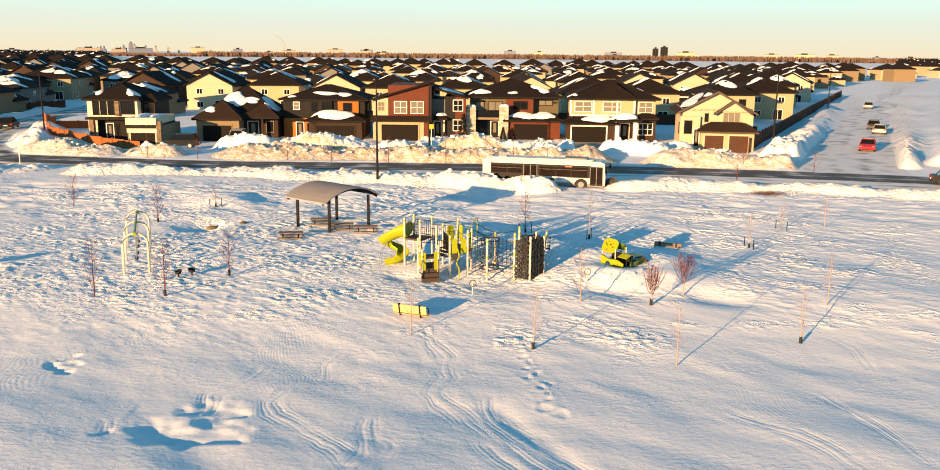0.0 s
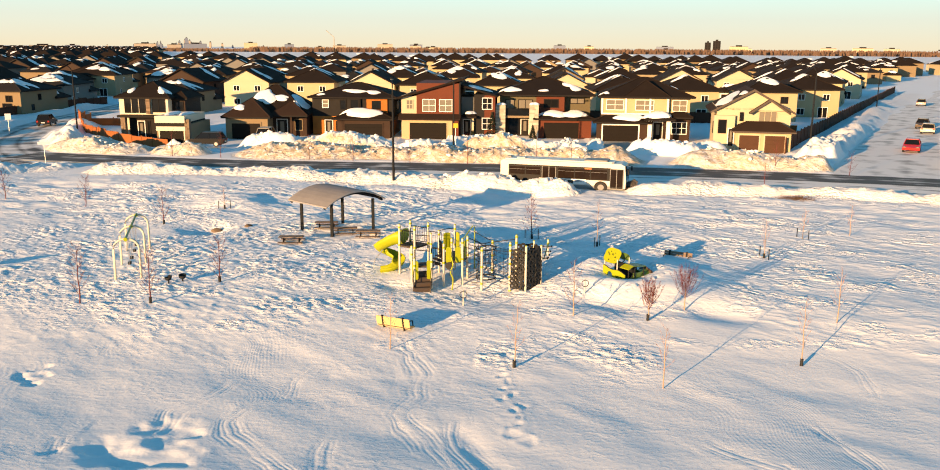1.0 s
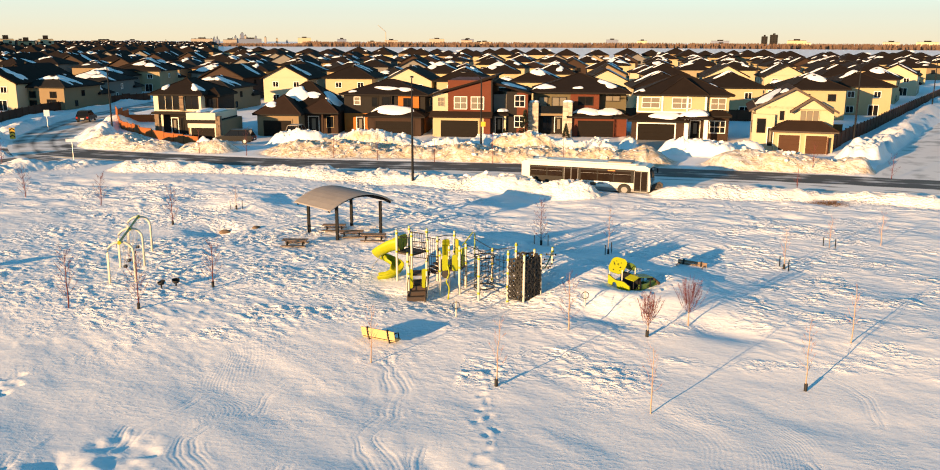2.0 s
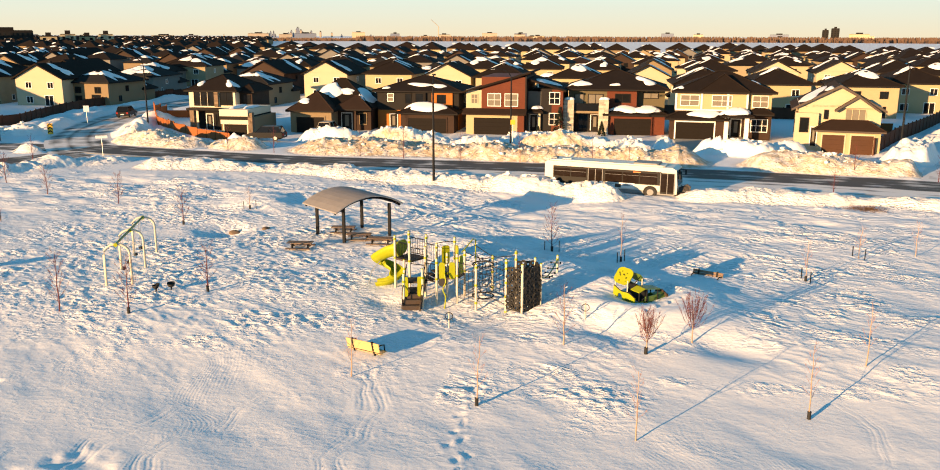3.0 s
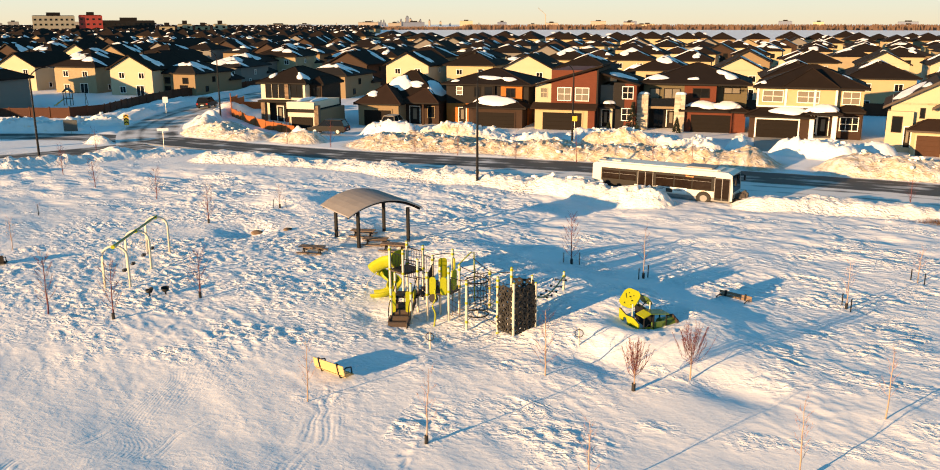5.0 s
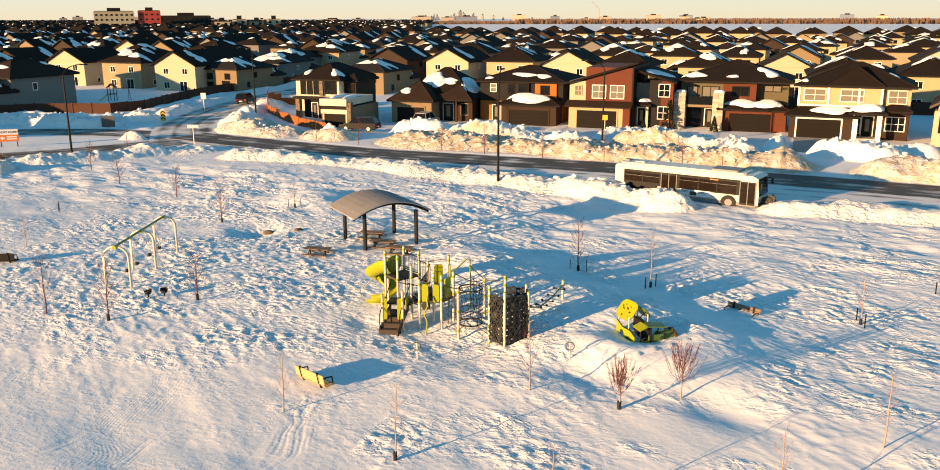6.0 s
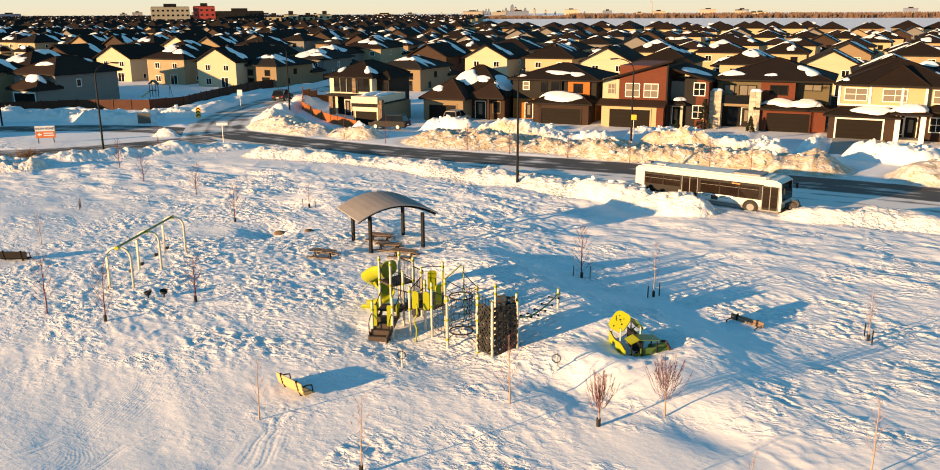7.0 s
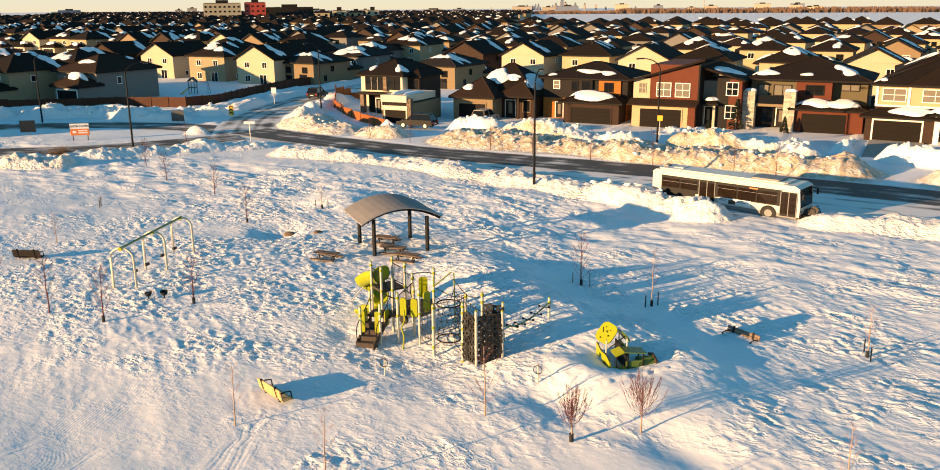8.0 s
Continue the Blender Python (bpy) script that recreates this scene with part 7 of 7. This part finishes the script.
def line_x(line, y):
    ys, xs = [p[1] for p in line], [p[0] for p in line]
    return float(np.interp(y, ys, xs))


def build_streets():
    rng = random.Random(21)
    kinds = [tract_house(k, random.Random(500 + k)) for k in range(12)]
    plain = [tract_house(k, random.Random(700 + k), False) for k in range(14)]
    used = set()

    def place(k, x, y, turn, stock=kinds, tall=1.0):
        m = pose(x, y, LOT, 0, 0, turn) @ Matrix.Diagonal((1, 1, tall, 1))
        ob = stock[k]
        if ob.name in used:
            copy_thing(ob, m)
        else:
            used.add(ob.name)
            ob.matrix_basis = m

    # the row just behind the seven front houses: their backs look this way
    # the grey kind at (-79, 213) stands in for walls that lie in shadow
    for k, x, y in [(1, -45, 170.7), (0, -33.1, 171.5), (10, -20.7, 165.7), (9, -10.5, 163.7), (3, 2.7, 163.7), (1, 14.7, 165.7), (0, 23.0, 147.7), (9, 34.4, 151.7), (3, 46.6, 149.0), (11, -51.5, 148.5), (9, -96.8, 212.7), (5, -79, 213), (8, -93, 187), (7, -58, 172)]:
        place(k, x, y, 180 + rng.uniform(-3, 3))
    for k, x, y, turn in [(9, 56.4, 159.4, 180), (3, 70, 189, 157), (1, 84, 217, 157)]:
        place(k, x, y, turn)
    # beyond the side street, behind the long fence
    for k, x, y, turn in [(10, -114.5, 147, 180), (6, -100, 145.6, 181), (1, -86.4, 144.0, 180), (11, -79.2, 146.5, 178), (5, -84, 168, 184), (4, -97, 166, 182), (7, -128, 145, 184), (8, -133, 128, 185), (9, -118, 166, 10), (2, -107, 178, 10), (8, -128, 158, 8), (6, -89, 198, 185), (0, -140, 112, 150), (11, -152, 135, 150)]:
        place(k, x, y, turn)
    place(8, -90.6, 109.6, 0, tall=1.16)
    # unseen houses to the south-west, added to throw long shadows across the junction
    for k, x, y in [(3, -82, 64.5), (1, -97, 57), (0, -111, 51)]:
        place(k, x, y, -25)
    # more unseen houses, added to shade the fence, yard and lower house walls
    for k, x, y, turn in [(1, -99, 77.5, -25), (0, -107.5, 85, 0), (3, -113.5, 99, 0), (6, -101.5, 103, 0), (9, -107, 119, 0)]:
        place(k, x, y, turn)
    # a further unseen row, added for the same long shade
    for k, x, y in [(4, -104, 38), (7, -116, 52), (0, -128, 60), (3, -140, 68), (6, -153, 78)]:
        place(k, x, y, 150)
    rows, y = [], 203.0
    while y < 395:
        rows += [(y, 0), (y + 33, 180)]
        y += 66
    for y, turn in rows:
        x = -95 - 1.0 * y + rng.uniform(0, 6)
        east = line_x(EAST_STREET, y) - (30 if y < 240 else 17)
        while x < east:
            yy = y + rng.uniform(-3, 3)
            if x > -68 or x < -118 or y > 220:
                # fewer light walls to the left: their shadow is put into the wall colour
                light = rng.random() < (0.75 if x > -0.12 * y else 0.2)
                if y < 210:
                    place(rng.choice((0, 1, 3, 6, 9, 10)) if light else rng.randrange(12), x, yy, turn + rng.uniform(-4, 4))
                else:
                    place(rng.choice((0, 1, 3, 6, 8, 9, 10, 12)) if light else rng.choice((2, 4, 5, 7, 11, 13)), x, yy, turn + rng.uniform(-4, 4), plain)
            x += rng.uniform(10.6, 13.0)
    # a few beyond the open field to the east
    for x, y in [(225, 470), (240, 476), (258, 470), (275, 480), (300, 476), (330, 470), (360, 486)]:
        place(rng.choice((0, 8, 8)), x, y, 0, plain)
    # the far roofs, too many and too small to pick apart
    walls, roofs, tan_walls = Mesh(), Mesh(), Mesh()
    rings = []
    y = 398.0
    while y < 1500:
        x = -140 - 1.15 * y
        while x < min(line_x(EAST_STREET, min(y, 690)) + (0 if y < 520 else 0.45 * (y - 300)), 0.62 * y):
            open_field = 455 < y < 1500 and -0.42 * y < x < 0.5 * y
            if not open_field:
                w, d, e = rng.uniform(9, 12), rng.uniform(10, 13), rng.uniform(4.4, 5.7)
                cx, cy = x, y + rng.uniform(-14, 14)
                (walls if rng.random() < 0.35 else tan_walls).box(cx - w / 2, cx + w / 2, cy - d / 2, cy + d / 2, -0.3, e)
                r = w * 0.27
                o = 0.6
                roofs.add([(cx - w / 2 - o, cy - d / 2 - o, e), (cx + w / 2 + o, cy - d / 2 - o, e), (cx + w / 2 + o, cy + d / 2 + o, e), (cx - w / 2 - o, cy + d / 2 + o, e), (cx, cy - 1.5, e + r), (cx, cy + 1.5, e + r)], [(0, 1, 4), (1, 2, 5, 4), (2, 3, 5), (3, 0, 4, 5)])
                if rng.random() < 0.85:
                    u, q = rng.uniform(-0.3, 0.3) * w, rng.uniform(0.25, 0.7)
                    zc = e + r * (1 - q)
                    yc = cy - (d / 2 + o) * q
                    s = rng.uniform(1.2, 3.2) * (q + 0.3)
                    k = r / (d / 2)
                    pts = [(cx + u + s * math.cos(a * 0.785), yc + 0.8 * math.sin(a * 0.785), zc + 0.2 + 0.8 * k * math.sin(a * 0.785)) for a in range(8)]
                    rings.append(pts)
            x += rng.uniform(11.5, 15)
        y += 33 + y * 0.006
    tagged(solid("far_house_walls", walls, CREAM, "cream walls of hundreds of distant houses", "far houses"), kind="stuff")
    tagged(solid("far_house_side_walls", tan_walls, TAN, "tan walls of hundreds of distant houses", "far houses"), kind="stuff")
    tagged(solid("far_house_roofs", roofs, SHINGLE, "dark roofs of hundreds of distant houses", "far houses"), kind="stuff")
    patches = Mesh()
    for pts in rings:
        patches.add(pts, [tuple(range(8))])
    tagged(solid("far_roof_snow", patches, ROOF_SNOW, "patches of snow on distant roofs", "far snow"), kind="stuff")


build_streets()


# ---- fences ----
def fence(line, mat, label, height=1.8, gap=2.4):
    base = thing("fence", pose(0, 0, 0), label, "fence", "garden fences")
    for (x0, y0), (x1, y1) in zip(line[:-1], line[1:]):
        length = math.hypot(x1 - x0, y1 - y0)
        n = max(1, round(length / gap))
        turn = math.degrees(math.atan2(y1 - y0, x1 - x0))
        for k in range(n):
            u = (k + 0.5) / n
            x, y = x0 + (x1 - x0) * u, y0 + (y1 - y0) * u
            z = lie(x, y) - 0.15
            p = part("fence_panel", Mesh().box(-length / n / 2 + 0.01, length / n / 2 - 0.01, -0.012, 0.012, 0, height), mat, base)
            p.matrix_basis = pose(x, y, z, 0, 0, turn)
            part("rail", Mesh().box(-length / n / 2, length / n / 2, -0.05, -0.014, height - 0.12, height), mat, p)
            q = part("fence_post", Mesh().box(-0.07, 0.07, -0.07, 0.07, 0, height + 0.12, 0.015), mat, base)
            q.matrix_basis = pose(x0 + (x1 - x0) * k / n, y0 + (y1 - y0) * k / n, z, 0, 0, turn)


fence([(37.4, 104.3), (48, 124.5), (67.3, 163), (107.5, 242.5)], FENCE_DARK, "dark brown board fence along the east street")
fence([(-95, 89.5), (-87, 95.8), (-79.5, 101.2), (-69.5, 104.5), (-68.5, 110), (-72.8, 121), (-76.5, 136), (-75.5, 152), (-74, 168)], FENCE_DARK, "long dark red-brown board fence beside the snow bank", 1.55)
fence([(-46.2, 123.2), (-51.3, 123.2), (-54.2, 122.4), (-53.7, 118.2), (-50.0, 112.7), (-45.1, 108.0), (-40.5, 105.2), (-37.0, 103.0), (-34.6, 101.8)], FENCE_ORANGE, "new orange cedar fence round a corner garden", 1.2)
fence([(38.0, 107.5), (36.6, 121.5), (44, 121.5)], FENCE_ORANGE, "new orange cedar fence behind the cream house", 1.5)
fence([(-19.8, 131), (-19.0, 141), (-5, 141), (4, 141), (16, 141), (29, 140), (44, 139)], FENCE_DARK, "dark board fence between back gardens")
fence([(-33, 128), (-32.5, 140), (-19, 141)], FENCE_DARK, "dark board fence between back gardens")


# ---- signs ----
def show_home_sign():
    base = thing("show_home_sign", pose(-57.4, 77.6, lie(-57.4, 77.6), 0, 0, 38) @ Matrix.Diagonal((0.68, 0.68, 0.8, 1)), "orange and white sign for show homes on posts", "sign")
    for x in (-1.1, 1.1):
        part("post", Mesh().box(x - 0.06, x + 0.06, -0.02, 0.1, -0.3, 0.8), BROWN_TRIM, base)
    part("board", Mesh().box(-1.4, 1.4, -0.05, 0.05, 0.7, 1.55, 0.02), ORANGE, base, "orange lower board with an arrow")
    head = part("header_board", Mesh().box(-1.4, 1.4, -0.05, 0.05, 1.56, 2.25, 0.02), WHITE_PAINT, base, "white header board")
    text = bpy.data.curves.new("lettering", "FONT")
    text.body, text.size, text.align_x, text.extrude = "SHOW HOMES", 0.42, "CENTER", 0.008
    text.materials.append(SIDING_RED)
    ob = new("lettering", text)
    ob.parent = head
    ob.matrix_basis = pose(0, -0.06, 1.76, 90, 0, 0)
    part("arrow", Mesh().prism([(-1.15, 1.15), (-0.8, 1.4), (-0.8, 1.25), (-0.5, 1.25), (-0.5, 1.05), (-0.8, 1.05), (-0.8, 0.9)], "y", -0.064, -0.052), WHITE_PAINT, base)
    for z in (1.3, 1.02):
        part("word_bar", Mesh().box(-0.25, 1.15, -0.064, -0.052, z - 0.07, z + 0.07), WHITE_PAINT, base)


show_home_sign()


def road_sign(x, y, turn, w, h, z, mat, label, name="road_sign"):
    base = thing(name, pose(x, y, lie(x, y), 0, 0, turn), label, "sign", "road signs")
    part("post", Mesh().tube([(0, 0.03, -0.4), (0, 0.03, z + h)], 0.035, 6), GALV, base)
    return base, part("plate", Mesh().box(-w / 2, w / 2, -0.02, 0.0, z, z + h, 0.004), mat, base)


road_sign(-60.0, 112.0, 25, 0.7, 0.8, 1.9, WHITE_PAINT, "white rectangular traffic sign on a steel post")
b, _ = road_sign(-56.4, 99.4, 25, 0.6, 1.3, 0.35, YELLOW, "yellow and black chevron marker sign")
for k in range(3):
    part("chevron_bar", Mesh().prism([(-0.28, 0.5 + 0.4 * k), (0, 0.7 + 0.4 * k), (0.28, 0.5 + 0.4 * k), (0.28, 0.66 + 0.4 * k), (0, 0.86 + 0.4 * k), (-0.28, 0.66 + 0.4 * k)], "y", -0.03, -0.021), BUS_TRIM, b)
road_sign(-39.2, 83.6, 30, 1.1, 0.28, 1.9, WHITE_PAINT, "low white street name sign on a post")
road_sign(-58.5, 92.4, 30, 1.5, 1.3, 0.35, SIGN_GREY, "grey sign back standing by the roundabout", "billboard")
road_sign(-66.5, 78.0, 40, 1.6, 1.3, 0.3, BROWN_TRIM, "brown wooden sign board standing in the snow", "billboard")
road_sign(-0.35, 97.3, 10, 0.5, 0.5, 2.6, YELLOW, "small yellow diamond warning sign on a lamp post")

# a garden play frame behind the long fence
def garden_playset(x, y):
    base = thing("garden_playset", pose(x, y, lie(x, y), 0, 0, 20), "wooden garden play frame with a yellow slide", "play frame")
    base.matrix_basis = base.matrix_basis @ Matrix.Diagonal((0.75, 0.75, 0.85, 1))
    for px, py in ((0, 0), (1.3, 0), (0, 1.3), (1.3, 1.3)):
        part("post", Mesh().box(px - 0.06, px + 0.06, py - 0.06, py + 0.06, -0.3, 2.5), BROWN_TRIM, base)
    part("deck", Mesh().box(-0.1, 1.4, -0.1, 1.4, 1.2, 1.3), BROWN_TRIM, base)
    part("roof", Mesh().prism([(-0.3, 2.4), (0.65, 3.2), (1.6, 2.4), (0.65, 3.1)], "y", -0.2, 1.5), BROWN_TRIM, base)
    part("slide", Mesh().prism([(-0.1, 1.35), (-2.0, 0.15), (-2.3, 0.15), (-2.3, 0.05), (-1.95, 0.0), (-0.1, 1.2)], "y", 0.35, 0.9), YELLOW, base, "yellow plastic slide")
    part("swing_beam", Mesh().tube([(1.3, 0.6, 2.3), (4.2, 0.6, 2.3)], 0.06, 6), BROWN_TRIM, base)
    for dy in (-0.7, 0.7):
        part("swing_leg", Mesh().tube([(4.2, 0.6, 2.35), (4.35, 0.6 + dy, -0.2)], 0.05, 6), BROWN_TRIM, base)


garden_playset(-84.0, 119.4)

# spruces in a front garden
for x, y, s in [(3.0, 117.6, 3.6), (8.4, 116.8, 1.9), (0.6, 114.4, 1.4)]:
    tree = thing("spruce", pose(x, y, LOT), "small dark spruce in a front garden", "tree", "garden spruces")
    part("trunk", Mesh().tube([(0, 0, -0.2), (0, 0, s * 0.9)], 0.07, 6, 0.02), BARK, tree)
    me, rng = Mesh(), random.Random(int(x * 10))
    for k in range(150):
        u = rng.random() ** 0.8
        r = s * 0.27 * (1 - u) + 0.05
        a = rng.uniform(0, 6.28)
        p = Vector((0, 0, s * (0.08 + 0.9 * u)))
        q = p + Vector((math.cos(a) * r, math.sin(a) * r, -0.12 * r + rng.uniform(-0.1, 0.1)))
        sd = Vector((-math.sin(a), math.cos(a), 0)) * 0.13
        me.add([p, q + sd, q * 1.0 + Vector((0, 0, -0.12)), q - sd, q + Vector((math.cos(a), math.sin(a), 0)) * 0.14], [(0, 1, 4), (0, 4, 3), (0, 2, 1), (0, 3, 2)])
    part("needles", me, SPRUCE, tree)

# ---- skyline and far edge ----
def bearing(deg, dist):
    return Vector((12 + dist * math.sin(radians(deg)), 10 + dist * math.cos(radians(deg)), 0))


# the blue-grey of distance haze is put into the towers' base colour
HAZE_BLUE = material("distant_tower", (0.15, 0.18, 0.25), 0.7, vary=0.1, bump=0, size=30)
HAZE_TAN = material("distant_block", (0.38, 0.32, 0.25), 0.8, vary=0.1, bump=0, size=30)
FAR_WOOD = material("far_bare_wood", (0.17, 0.105, 0.07), 0.95, vary=0.4, grain=3, bump=0, size=12)
FAR_RED = material("red_cladding", (0.42, 0.05, 0.035), 0.7, vary=0.15, bump=0, size=10)


def block(deg, dist, w, d, h, mat, label, storeys=0, name="far_building"):
    p = bearing(deg, dist)
    base = thing(name, pose(p.x, p.y, 0, 0, 0, -deg), label, "building", "far buildings")
    part("wall", Mesh().box(-w / 2, w / 2, 0, d, -1, h), mat, base)
    part("roof", Mesh().box(-w / 2 + 0.6, w / 2 - 0.6, 0.6, d - 0.6, h, h + 0.5).box(-w / 6, w / 6, d * 0.3, d * 0.6, h + 0.5, h + 3), DARK_TRIM, base)
    for k in range(storeys):
        z = 1.2 + (h - 1.5) * k / storeys
        for j in range(max(2, int(w / 4))):
            x = -w / 2 + (j + 0.5) * w / max(2, int(w / 4))
            part("window", Mesh().box(x - 1.0, x + 1.0, -0.08, 0.05, z + 0.6, z + 2.2), GLASS, base)


def far_edge():
    rng = random.Random(8)
    for k in range(46):
        off = rng.gauss(0, 1)
        deg = TALL + off * 1.9
        h = max(8, 26 * math.exp(-off * off * 0.35) * rng.uniform(0.35, 1.0))
        block(deg, rng.uniform(2900, 3200), rng.uniform(4, 8), 12, h, HAZE_BLUE if rng.random() < 0.85 else HAZE_TAN, "pale distant office tower on the skyline")
    block(TALL + 0.15, 2900, 10, 12, 31, HAZE_BLUE, "tall distant office tower on the skyline")
    block(WHITE_B, 2300, 34, 20, 16, PALE, "bright white distant block on the skyline")
    for k in range(46):
        deg = rng.uniform(-62, 48)
        block(deg, rng.uniform(1750, 2300), rng.uniform(14, 50), 16, rng.uniform(7, 15), rng.choice((HAZE_TAN, PALE, HAZE_BLUE, HAZE_TAN)), "low distant commercial block")
    block(TOWER, 1700, 11, 12, 21, SIDING_DARK, "dark distant apartment tower", 7)
    block(TOWER + 0.55, 1705, 14, 12, 24, SIDING_DARK, "dark distant apartment tower", 7)
    block(TOWER + 1.9, 1720, 34, 14, 14, PALE, "pale distant arena roof")
    block(WEST_B + 1.4, 830, 33, 16, 18, PALE, "white apartment block in the distance", 4)
    block(WEST_B + 3.4, 832, 19, 16, 18.5, FAR_RED, "red-clad apartment block in the distance", 4)
    block(WEST_B + 5.5, 860, 45, 16, 14, SIDING_DARK, "dark long apartment block in the distance", 3)
    for k in range(4):
        block(-36.2 + 1.05 * k, 690 + 12 * k, 11, 13, 9.5 + 1.5 * (k % 2), (CREAM, PALE)[k % 2], "cream walk-up apartment block in the distance", 3)
    # a bare wood along the horizon
    wood = Mesh()
    for k in range(8000):
        deg = rng.uniform(-58, 62)
        p = bearing(deg, rng.uniform(1500, 1720))
        h, w = rng.uniform(2.5, 10) * (0.6 if deg < TALL + 4 else 1), rng.uniform(1.2, 3.2)
        for s in range(3):
            a = rng.uniform(0, 6.28)
            q = p + Vector((rng.uniform(-6, 6), rng.uniform(-6, 6), 0))
            wood.add([q + Vector((-w / 2, 0, 0)), q + Vector((w / 2, 0.5, 0)), q + Vector((w * 0.3, 0, h * 0.7)), q + Vector((0.2, 0.3, h)), q + Vector((-w * 0.4, 0, h * 0.75)), q + Vector((0, 2.0, h * 0.6))], [(0, 1, 5), (1, 2, 5), (2, 3, 5), (3, 4, 5), (4, 0, 5), (0, 4, 3, 2, 1)])
    tagged(solid("far_wood", wood, FAR_WOOD, "bare brown wood along the horizon", "far wood"), kind="stuff")
    # a tower crane
    p = bearing(CRANE, 1600)
    base = thing("tower_crane", pose(p.x, p.y, 0), "thin tower crane on the horizon", "crane")
    part("mast", Mesh().box(-0.6, 0.6, -0.6, 0.6, 0, 26), HAZE_TAN, base)
    part("jib", Mesh().tube([(0, 0, 26), (-14, 0, 38)], 0.5, 5), HAZE_TAN, base)


TALL, WHITE_B, CRANE, TOWER, WEST_B = -21.6, -17.6, -12.4, 11.8, -43.95
far_edge()
